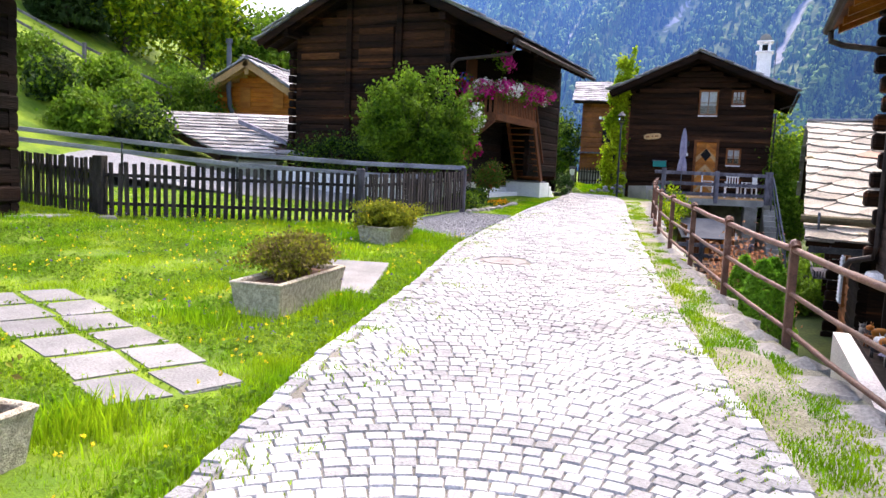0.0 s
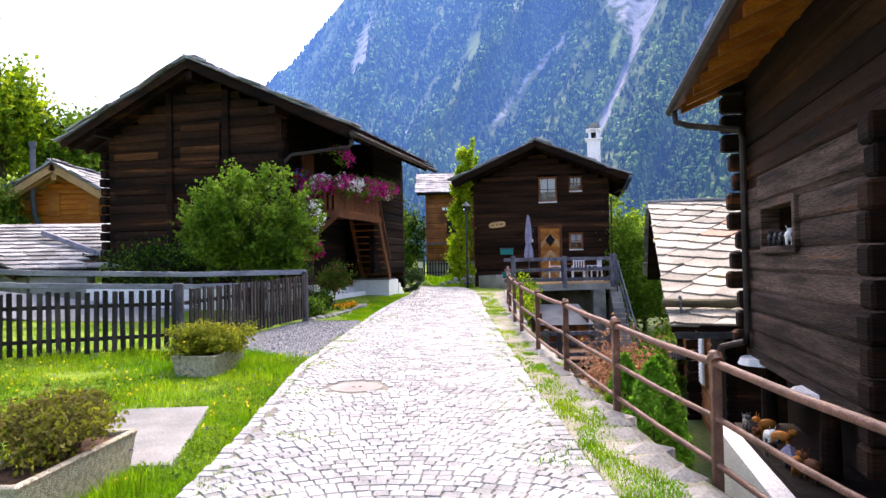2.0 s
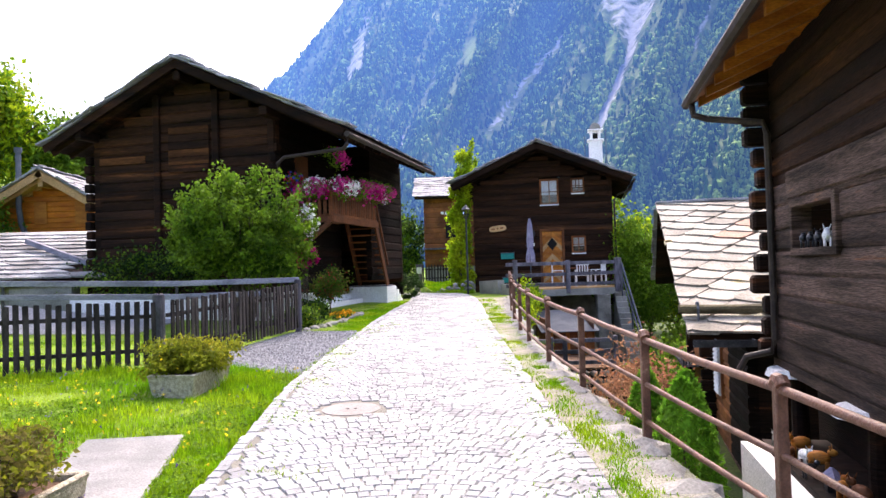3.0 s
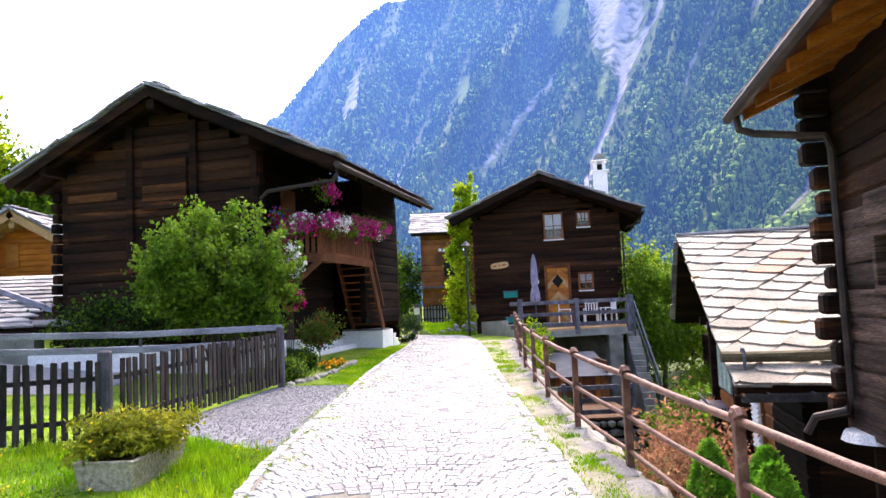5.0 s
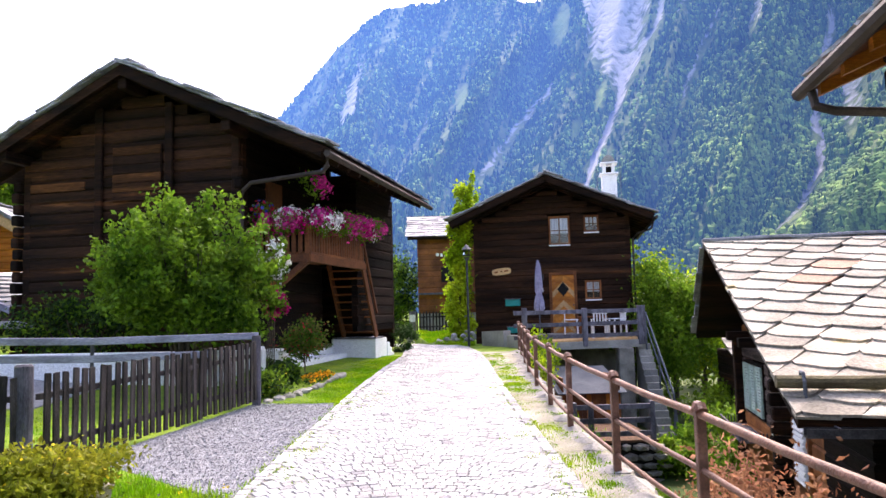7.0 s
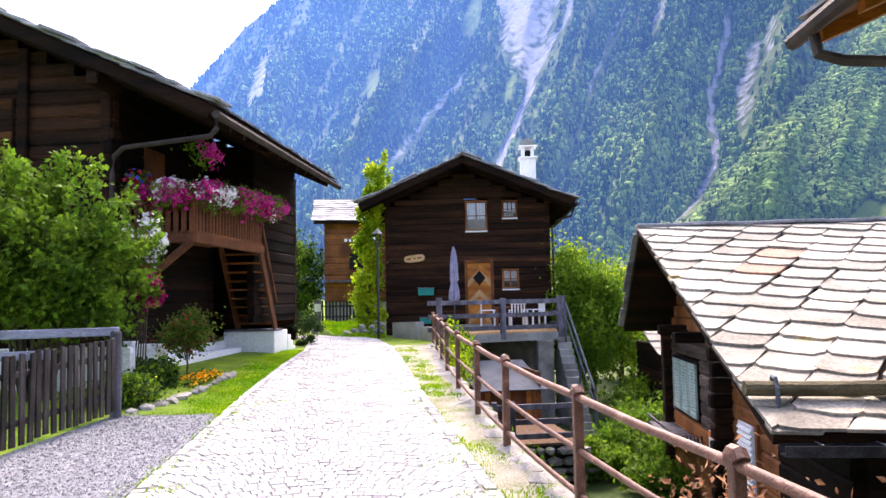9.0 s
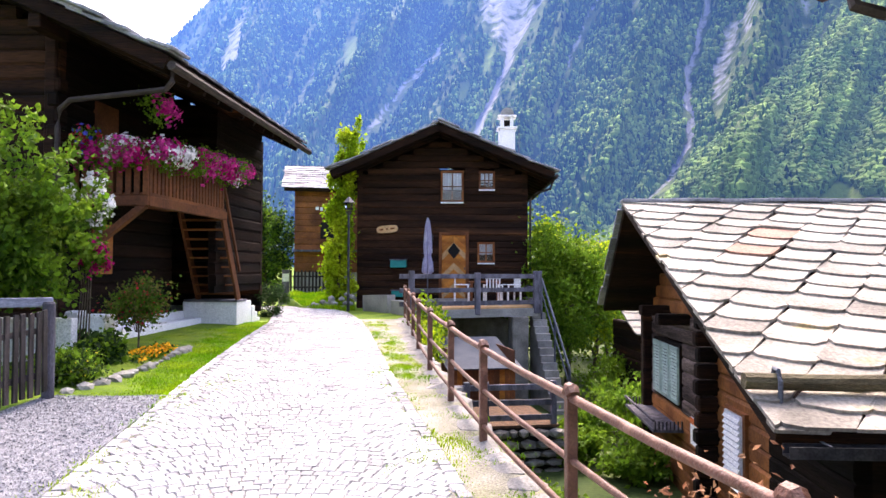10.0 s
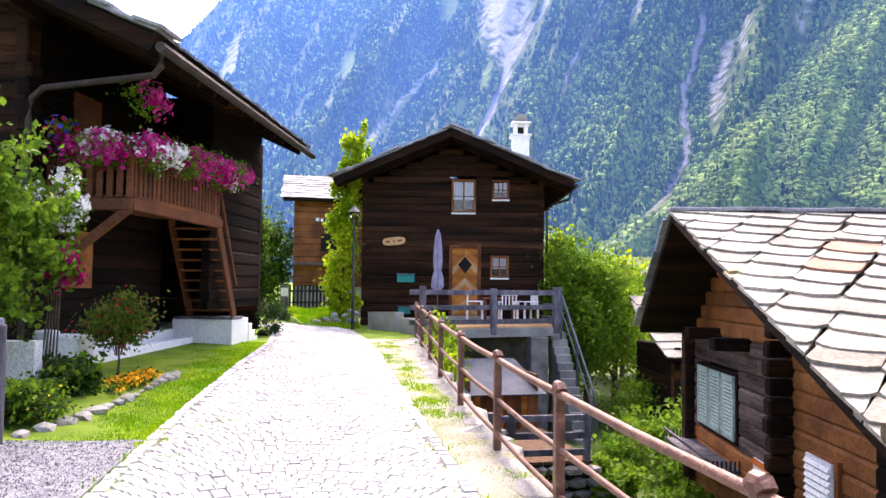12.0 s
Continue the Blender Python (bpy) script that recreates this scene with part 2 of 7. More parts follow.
def mountain_material():
    """Undergrowth and grass between the trees, pale rock in the gullies, meadows."""
    m = bpy.data.materials.new("mountain_ground")
    m.use_nodes = True
    n, l = m.node_tree.nodes, m.node_tree.links
    bs = n["Principled BSDF"]
    bs.inputs["Roughness"].default_value, bs.inputs["Specular IOR Level"].default_value = 0.95, 0.05
    geo = n.new("ShaderNodeNewGeometry")
    n1 = n.new("ShaderNodeTexNoise")
    n1.inputs["Scale"].default_value, n1.inputs["Detail"].default_value = 0.02, 8
    l.new(geo.outputs["Position"], n1.inputs["Vector"])
    cr = n.new("ShaderNodeValToRGB")
    cr.color_ramp.elements[0].position, cr.color_ramp.elements[1].position = 0.35, 0.65
    cr.color_ramp.elements[0].color, cr.color_ramp.elements[1].color = (0.03, 0.06, 0.016, 1), (0.15, 0.19, 0.06, 1)
    l.new(n1.outputs[0], cr.inputs[0])
    at = n.new("ShaderNodeAttribute")
    at.attribute_name = "rock"
    n3 = n.new("ShaderNodeTexNoise")
    n3.inputs["Scale"].default_value, n3.inputs["Detail"].default_value = 0.05, 8
    l.new(geo.outputs["Position"], n3.inputs["Vector"])
    ad = n.new("ShaderNodeMath")
    ad.operation = "ADD"
    l.new(at.outputs["Fac"], ad.inputs[0]), l.new(n3.outputs[0], ad.inputs[1])
    rr = n.new("ShaderNodeMapRange")
    rr.inputs[1].default_value, rr.inputs[2].default_value = 0.92, 1.15
    l.new(ad.outputs[0], rr.inputs[0])
    rock = n.new("ShaderNodeMix")
    rock.data_type = "RGBA"
    rock.inputs["B"].default_value = (0.36, 0.345, 0.33, 1)
    l.new(rr.outputs[0], rock.inputs["Factor"]), l.new(cr.outputs[0], rock.inputs["A"])
    am = n.new("ShaderNodeAttribute")
    am.attribute_name = "meadow"
    mead = n.new("ShaderNodeMix")
    mead.data_type = "RGBA"
    mead.inputs["B"].default_value = (0.17, 0.24, 0.05, 1)
    l.new(am.outputs["Fac"], mead.inputs["Factor"]), l.new(rock.outputs["Result"], mead.inputs["A"])
    l.new(mead.outputs["Result"], bs.inputs["Base Color"])
    bp = n.new("ShaderNodeBump")
    bp.inputs["Strength"].default_value, bp.inputs["Distance"].default_value = 0.8, 10.0
    l.new(n3.outputs[0], bp.inputs["Height"]), l.new(bp.outputs[0], bs.inputs["Normal"])
    return far_haze_glow(m)


M_MOUNTAIN = mountain_material()
M_FOREST = far_haze_glow(mat("far_spruces", (0.018, 0.05, 0.016), (0.06, 0.115, 0.028), 0.9, 0.006, 0, rnd=0.55, fine=0.05, spec=0.05, island=True))
M_BROADLEAF = far_haze_glow(mat("far_broadleaf_trees", (0.08, 0.145, 0.034), (0.20, 0.275, 0.062), 0.9, 0.006, 0, rnd=0.5, fine=0.05, spec=0.05, island=True))


# ---- building helpers ----
def box(bm, x0, y0, z0, x1, y1, z1, bevel=0.0, m=None):
    """A box between two corners, with chamfered edges if wanted, under the matrix m."""
    r = bmesh.ops.create_cube(bm, size=1, matrix=Matrix.Translation(((x0 + x1) / 2, (y0 + y1) / 2, (z0 + z1) / 2)) @ Matrix.Diagonal((abs(x1 - x0), abs(y1 - y0), abs(z1 - z0), 1)))
    vs = r["verts"]
    if bevel:
        es = list({e for v in vs for e in v.link_edges})
        vs = list({v for f in bmesh.ops.bevel(bm, geom=es, offset=bevel, segments=1, affect="EDGES")["faces"] for v in f.verts} | {v for v in vs if v.is_valid})
    if m is not None:
        bmesh.ops.transform(bm, matrix=m, verts=vs)
    return vs


def tube(bm, pts, r, sides=8, r2=None, caps=True):
    """A round bar along points, of radius r (to r2 at its end)."""
    pts = [Vector(p) for p in pts]
    rings = []
    for i, p in enumerate(pts):
        d = (pts[min(i + 1, len(pts) - 1)] - pts[max(i - 1, 0)]).normalized()
        s = d.cross(Vector((0, 0, 1)) if abs(d.z) < 0.95 else Vector((1, 0, 0))).normalized()
        u = s.cross(d)
        rr = r if r2 is None else r + (r2 - r) * i / (len(pts) - 1)
        rings.append([bm.verts.new(p + (s * math.cos(k * 2 * math.pi / sides) + u * math.sin(k * 2 * math.pi / sides)) * rr) for k in range(sides)])
    for a, b in zip(rings, rings[1:]):
        for k in range(sides):
            bm.faces.new((a[k], a[(k + 1) % sides], b[(k + 1) % sides], b[k]))
    if caps:
        bm.faces.new(rings[0][::-1]), bm.faces.new(rings[-1])


def prism(bm, outline, y0, y1):
    """A plate with an outline in x, z, from y0 to y1."""
    a = [bm.verts.new((x, y0, z)) for x, z in outline]
    b = [bm.verts.new((x, y1, z)) for x, z in outline]
    bm.faces.new(a), bm.faces.new(b[::-1])
    for i in range(len(a)):
        j = (i + 1) % len(a)
        bm.faces.new((a[j], a[i], b[i], b[j]))


def finish(bm, name, material, smooth=False):
    bmesh.ops.recalc_face_normals(bm, faces=bm.faces)
    me = bpy.data.meshes.new(name)
    bm.to_mesh(me)
    bm.free()
    me.materials.append(material)
    if smooth:
        for p in me.polygons:
            p.use_smooth = True
    return me


def part(name, bm, material, parent, label="", m=None, smooth=False):
    ob = new(name, finish(bm, name, material, smooth))
    ob.parent = parent
    if m is not None:
        ob.matrix_basis = m
    return tagged(ob, label)


def piece(name, me, parent, m):
    ob = new(name, me)
    ob.parent, ob.matrix_basis = parent, m
    return ob


def thing(name, m, label, category, group="", kind=""):
    ob = new(name)
    ob.matrix_basis = m
    ob.empty_display_size = 0.1
    return tagged(ob, label, category, group, kind)


def bpart(name, material, parent, *args, label="", bevel=0.0, m=None):
    """One box as a part."""
    bm = bmesh.new()
    box(bm, *args, bevel=bevel)
    return part(name, bm, material, parent, label, m)


def raw(name, verts, faces, material, parent=None, smooth=False):
    me = bpy.data.meshes.new(name)
    me.from_pydata([tuple(v) for v in verts], [], faces)
    me.materials.append(material)
    if smooth:
        me.polygons.foreach_set("use_smooth", [True] * len(me.polygons))
    ob = new(name, me)
    ob.parent = parent
    return ob


def leaves(name, pts, size, material, parent=None, long=1.6, seed=1, up=0.3):
    """Many small folded leaves at the points, each turned its own way."""
    rng = np.random.default_rng(seed)
    pts = np.asarray(pts, float)
    k = len(pts)
    d = rng.normal(size=(k, 3))
    d[:, 2] += up
    d /= np.linalg.norm(d, axis=1)[:, None]
    e = np.cross(d, rng.normal(size=(k, 3)))
    e /= np.linalg.norm(e, axis=1)[:, None] + 1e-9
    f = np.cross(d, e)
    s = size * rng.uniform(0.6, 1.35, size=(k, 1))
    base, tip = pts - e * s * long / 2, pts + e * s * long / 2
    l, r = pts + f * s / 2 + d * s * 0.18, pts - f * s / 2 + d * s * 0.18
    v = np.stack([base, r, tip, l], 1).reshape(-1, 3)
    i = np.arange(k) * 4
    q = np.stack([i, i + 1, i + 2], 1).tolist() + np.stack([i, i + 2, i + 3], 1).tolist()
    return raw(name, v.tolist(), q, material, parent)


def crown_points(n, c, r, seed, clumps=14, hollow=0.5, spread=0.34):
    """Points gathered in clumps over an uneven, gappy crown."""
    rng = np.random.default_rng(seed)
    k = rng.normal(size=(clumps, 3))
    k /= np.linalg.norm(k, axis=1)[:, None]
    k *= rng.uniform(hollow, 1.0, size=(clumps, 1))
    w = rng.integers(0, clumps, n)
    p = k[w] + rng.normal(size=(n, 3)) * spread * rng.uniform(0.5, 1.0, size=(clumps, 1))[w]
    return p * np.array(r) + np.array(c)


GROUND_Y = (-60, -30, 0, 5, 10, 16, 20, 28, 32, 40, 60, 200)
GROUND_Z = (-1.6, -0.8, 0.04, 0.19, 0.31, 0.44, 0.56, 0.70, 0.74, 0.62, 0.0, 0.0)
EDGE_Y = (-60, 0, 4.7, 6, 7.1, 11, 14, 17, 24, 28.6, 29.6, 200)
EDGE_X = (3, 2.4, 1.85, 1.68, 1.52, 1.38, 1.38, 1.45, 1.75, 2.2, 2.3, 30)


def edge(y):
    return float(np.interp(y, EDGE_Y, EDGE_X))


def road_z(y):
    return float(np.interp(y, GROUND_Y, GROUND_Z))


def ground_z(x, y):
    """Height of the ground: the lane and lawns, the drop beside the railing, the hillside."""
    if x > edge(y) + 0.05:
        z = -2.3 + 0.02 * (y - 15) + 0.05 * math.sin(x * 1.3) + max(0, y - 45) * 0.01
        if y > 70:
            z += (y - 70) * 0.02
        return z
    z = road_z(y)
    if x < -2.4:
        z += min(0.03 * (-2.4 - x), 0.25)
        z += min(max(0, -x - 14), 22) * 0.6 * min(1, max(0, (y - 12) / 10))
    return z


# ---- setting ----
def build_ground():
    ys = sorted(set([-2500, -600, -150, -60, -20] + [round(-8 + 0.5 * i, 2) for i in range(100)] + [44, 48, 55, 65, 80, 110, 160, 260, 600, 2500]))
    off = [-3000, -800, -250, -100, -60, -45, -35, -28, -22, -18, -15, -12, -10, -8.5, -7, -6, -5, -4.4, -3.9, -3.5, -3, -2, -1, -0.4, -0.06, 0.0, 0.1, 0.6, 1.5, 3, 5, 8, 12, 18, 28, 45, 80, 200, 800, 3000]
    verts, faces = [], []
    for y in ys:
        for o in off:
            x = edge(y) + o
            verts.append((x, y, ground_z(x, y) - (0.03 if -4 < o < 0.06 else 0)))
    w = len(off)
    for j in range(len(ys) - 1):
        for i in range(w - 1):
            a = j * w + i
            faces.append((a, a + 1, a + w + 1, a + w))
    ob = raw("ground", verts, faces, M_GRASS)
    ob.data.materials.append(M_WILD)
    for p in ob.data.polygons:
        if p.index % (w - 1) >= 25:
            p.material_index = 1
    return tagged(ob, "grassy ground dropping away beside the lane", "ground", kind="structure")


def strip(name, label, category, material, left, right, y0, y1, lift, step=0.5, kind="structure"):
    """A sheet on the ground between two lines x = left(y), x = right(y), with thickness."""
    verts, faces = [], []
    n = int((y1 - y0) / step) + 1
    for i in range(n + 1):
        y = y0 + (y1 - y0) * i / n
        a, b = left(y), right(y)
        for k in range(7):
            x = a + (b - a) * k / 6
            z = ground_z(min(x, edge(y)), y)
            verts.append((x, y, z + lift))
        verts.append((b, y, ground_z(min(b, edge(y)), y) - 0.1))
        verts.append((a, y, ground_z(min(a, edge(y)), y) - 0.1))
    w = 9
    for i in range(n):
        for k in range(w):
            p, q = i * w + k, i * w + (k + 1) % w
            faces.append((p, q, q + w, p + w))
    return tagged(raw(name, verts, faces, material), label, category, kind=kind)


def road_left(y):
    return float(np.interp(y, (-10, 2.9, 5, 8, 12, 15, 20, 24, 27.5, 31, 33, 36), (-1.6, -1.75, -1.95, -2.0, -2.2, -2.1, -1.85, -1.6, -1.3, -1.3, -1.7, -3.0)))


def road_right(y):
    return float(np.interp(y, (-10, 3.7, 5, 7, 10, 20, 25, 28, 31, 33, 36), (1.5, 1.1, 1.0, 0.92, 0.88, 0.88, 1.0, 1.0, 0.8, 0.3, -0.9)))


build_ground()
strip("road", "sandy bed of the cobbled village lane", "road", M_JOINT, lambda y: road_left(y) + 0.02, road_right, -8, 36, 0.009)
strip("verge", "dusty stony verge under the railing", "verge", M_VERGE, lambda y: road_right(y) + 0.0, lambda y: edge(y) + 0.06, -8, 28.6, -0.012)


CREST_A = (-75, -40, -22, -15, -12.6, -11.2, -9.6, -7, -4.3, -2.6, -0.3, 3.3, 6.5, 8.2, 9.2, 10.1, 11.5, 14, 20, 30, 45, 60, 75)
CREST_E = (9, 7, 7, 11.5, 14.0, 15.1, 16.9, 20, 22.1, 22.9, 23.1, 23.5, 23.3, 22.8, 23.0, 23.6, 24.3, 26.5, 31, 33, 34, 30, 28)
# torrent beds and slides: height on the slope, azimuth, half width in degrees, bareness
GULLIES = (
    ((0.28, 0.34, 0.42, 0.53, 0.59, 0.65, 0.69, 0.76), (11.0, 11.8, 12.8, 14.2, 15.4, 16.4, 17.6, 18.6), 0.36, 1.0),
    ((0.40, 0.45, 0.55, 0.68, 0.76), (3.7, 4.5, 6.1, 8.9, 10.2), 0.3, 0.6),
    ((0.10, 0.13, 0.20, 0.27, 0.36, 0.45, 0.53, 0.62), (22.6, 24.3, 27.0, 28.4, 27.9, 28.5, 29.1, 29.8), 0.32, 0.85),
    ((0.32, 0.37, 0.43, 0.48, 0.56), (30.1, 30.3, 30.5, 30.8, 31.6), 0.75, 0.62),
    ((0.45, 0.52, 0.6), (32.0, 32.3, 33.0), 0.5, 0.55),
    ((0.43, 0.51, 0.59, 0.68), (18.3, 19.7, 21.2, 22.8), 0.25, 0.6),
    ((0.3, 0.4, 0.55, 0.7), (-4.6, -3.0, -1.2, 0.6), 0.3, 0.45),
    ((0.66, 0.75, 0.85, 0.95), (-7.2, -6.3, -5.2, -4.4), 0.9, 0.38),
    ((0.45, 0.55, 0.7, 0.85), (35.6, 36.2, 37.0, 38.2), 0.6, 0.5),
    ((0.55, 0.65, 0.78, 0.9), (24.2, 25.0, 25.6, 27.0), 0.5, 0.5),
)
# spurs running down towards the valley: height on the slope, azimuth, half width in degrees, how far they stand out
SPURS = (
    ((0.2, 0.3, 0.6, 0.9), (-10.5, -9.2, -6.6, -3.6), 1.7, 90),
    ((0.2, 0.27, 0.45, 0.59, 0.8, 0.89), (-2.8, -2.0, -0.2, 2.6, 6.3, 8.7), 1.5, 170),
    ((0.3, 0.5, 0.62, 0.75, 0.9), (7.0, 9.5, 11.0, 12.0, 12.3), 1.5, 150),
    ((0.2, 0.4, 0.55, 0.7, 0.85, 1.0), (13.5, 16.5, 18.2, 20.0, 22.0, 24.0), 1.6, 150),
    ((0.15, 0.4, 0.6, 0.8, 1.0), (20.5, 24.0, 25.6, 27.2, 29.0), 1.8, 130),
    ((0.3, 0.5, 0.7, 1.0), (31.5, 33.0, 35.0, 38.0), 1.6, 120),
)
# the nearer shoulder of broadleaf wood: its upper edge
SHOULDER_F = (0.03, 0.10, 0.25, 0.39, 0.48, 0.53, 0.75)
SHOULDER_A = (19.0, 22.4, 29.3, 33.9, 36.8, 39.2, 46.0)


def gully(ad, f):
    g = 0.0
    for fs, azs, gw, st in GULLIES:
        if fs[0] < f <= fs[-1] and azs[0] - 4 < ad < azs[-1] + 4:
            c = float(np.interp(f, fs, azs)) + 0.16 * math.sin(f * 31 + azs[0]) + 0.1 * math.sin(f * 83)
            g = max(g, st * min(1, (f - fs[0]) / 0.05) * min(1, (fs[-1] - f) / 0.05) * math.exp(-((ad - c) / gw) ** 2))
    # the fan of bare rock above the main torrent
    if 0.58 < f < 0.95 and 11 < ad < 20:
        half = min(0.4 + (f - 0.58) * 15, 2.9)
        g = max(g, (0.66 + 0.35 * noise.noise((ad * 1.3 - f * 12, f * 9, 2.2))) * max(0, 1 - (abs(ad - 15.1) / half) ** 4) * min(1, (0.95 - f) / 0.06))
    return g


def shoulder(ad, f):
    """How far inside the nearer wooded shoulder a place lies, 0 to 1."""
    return min(1.0, max(0.0, (ad - float(np.interp(f, SHOULDER_F, SHOULDER_A))) / 2.2))


def mountain_point(a, f):
    """A place on the mountainside: azimuth in radians, f from its toe (0) to its crest (1)."""
    ad = math.degrees(a)
    r = 800 + 1150 * f
    rib = noise.fractal((ad * 0.15 - f * 1.6, f * 0.7, 3.1), 1.0, 2.1, 4)
    lump = noise.fractal((ad * 0.3, f * 4.0, 9.4), 1.0, 2.0, 3)
    rill = 1 - 2 * abs(noise.noise((ad * 0.62 - f * 6.5, f * 1.6, 7.3)))
    calm = min(1, f * 4) * (1 - 0.85 * max(0, (f - 0.8) / 0.2))
    el = float(np.interp(ad, CREST_A, CREST_E)) * f ** 0.95
    out = 0.0
    for fs, azs, w, d in SPURS:
        if azs[0] - 6 < ad < azs[-1] + 6:
            out += d * math.exp(-abs((ad - float(np.interp(f, fs, azs))) / w) ** 1.4)
    g = gully(ad, f)
    near_wood = shoulder(ad, f)
    r2 = r + (rib * 110 - rill * 42 - out + g * 30) * calm - near_wood * 160 * min(1, f * 6)
    h = r2 * math.tan(radians(el)) + lump * 12 * calm
    rock = 0.16 + 0.64 * g + 0.2 * max(0, rib) * min(1, f * 1.5) + (0.2 * max(0, rill) * max(0, lump + 0.3) if f > 0.4 else 0) + (0.25 * max(0, lump) if f > 0.7 else 0)
    mead = 1.0 if f < 0.15 + 0.05 * lump and ad > 34 else 0.0
    for ma, mf, wa, wf in ((2.8, 0.68, 0.5, 0.06), (11.5, 0.55, 0.5, 0.04), (10.6, 0.88, 0.9, 0.06), (13.4, 0.60, 0.5, 0.05)):
        mead = max(mead, 0.8 * max(0, 1 - ((ad - ma - (f - mf) * 6) / wa) ** 2 - ((f - mf) / wf) ** 2))
    return (r2 * math.sin(a), r2 * math.cos(a), h - 4), rock * (1 - 0.5 * near_wood), mead


def build_mountains():
    """The far mountainside with ribs, gullies and a meadow shoulder, and the forest standing on it."""
    az = np.radians(np.linspace(-75, 75, 420))
    fs = np.linspace(0, 1, 130)
    verts, rock, meadow = [], [], []
    for f in fs:
        for a in az:
            p, r, m = mountain_point(a, f)
            verts.append(p), rock.append(r), meadow.append(m)
    w = len(az)
    faces = [(j * w + i, j * w + i + 1, (j + 1) * w + i + 1, (j + 1) * w + i) for j in range(len(fs) - 1) for i in range(w - 1)]
    ob = raw("backdrop_mountain", verts, faces, M_MOUNTAIN, smooth=True)
    for key, vals in (("rock", rock), ("meadow", meadow)):
        ob.data.attributes.new(key, "FLOAT", "POINT").data.foreach_set("value", vals)
    tagged(ob, "steep forested mountainside with pale gullies", "mountain", kind="structure")
    rng = random.Random(77)
    woods = {"far_spruces": ([], []), "far_broadleaf_trees": ([], [])}
    for _ in range(125000):
        f = rng.random() ** 0.9
        a = radians(rng.uniform(-17, 47))
        ad = math.degrees(a)
        if max(gully(ad, f + 0.008), gully(ad, f + 0.025)) > 0.28 + 0.15 * rng.random():
            continue
        p, r, m = mountain_point(a, f)
        near_wood = shoulder(ad, f)
        streak = noise.noise((ad * 0.75 - f * 9, f * 2.2, 5.5)) + 0.6 * noise.noise((ad * 2.1 - f * 20, f * 4, 1.5))
        if streak > 0.2 + 0.4 * near_wood and rng.random() < 0.85:
            continue
        if r > 0.36 + 0.2 * rng.random() or m > 0.15 or rng.random() < 0.3 * max(0, f - 0.7) / 0.3:
            continue
        broad = rng.random() < (0.9 if near_wood > 0.1 else 0.45 if ad > 12 and f < 0.55 else 0.22)
        h = rng.uniform(6, 10) if broad else rng.uniform(8, 15)
        q = h * (rng.uniform(0.42, 0.6) if broad else rng.uniform(0.22, 0.3))
        mid = (1.0, 0.6) if broad else (0.6, 0.45)
        tv, tf = woods["far_broadleaf_trees" if broad else "far_spruces"]
        base, t0 = len(tv), rng.uniform(0, 6.28)
        for ring, up in ((1.0 if not broad else 0.7, 0.0), mid):
            for k in range(4):
                s = rng.uniform(0.8, 1.2) * ring * q
                tv.append((p[0] + s * math.cos(t0 + k * 1.5708), p[1] + s * math.sin(t0 + k * 1.5708), p[2] + h * (up + 0.08 * (k % 2))))
        tv.append((p[0] + rng.uniform(-0.5, 0.5), p[1], p[2] + h))
        for k in range(4):
            n2 = (k + 1) % 4
            tf.append((base + k, base + n2, base + 4 + n2, base + 4 + k))
            tf.append((base + 4 + k, base + 4 + n2, base + 8))
    tagged(raw("mountain_forest", *woods["far_spruces"], M_FOREST), "dense dark spruce forest on the mountainside", "forest", kind="stuff")
    tagged(raw("mountain_forest", *woods["far_broadleaf_trees"], M_BROADLEAF), "light green broadleaf forest on the mountainside", "forest", kind="stuff")


build_mountains()


# ---- pieces shared by the buildings ----
def bar_mesh(name, material, depth=0.18, chamfer=0.035, seed=0):
    """A hewn log one metre long in x and one metre high in z, chamfered, slightly uneven."""
    rng = random.Random(seed)
    bm = bmesh.new()
    rings = []
    for i in range(5):
        x = i / 4
        d = rng.uniform(-0.008, 0.008)
        rings.append([bm.verts.new((x, yy, zz + rng.uniform(-0.02, 0.02) * (0.0 if i in (0, 4) else 1))) for yy, zz in ((chamfer + d, 0.005), (d, 0.16), (d, 0.84), (chamfer + d, 0.995), (depth, 0.995), (depth, 0.005))])
    for a, b in zip(rings, rings[1:]):
        for k in range(6):
            bm.faces.new((a[k], a[(k + 1) % 6], b[(k + 1) % 6], b[k]))
    bm.faces.new(rings[0]), bm.faces.new(rings[-1][::-1])
    return finish(bm, name, material)


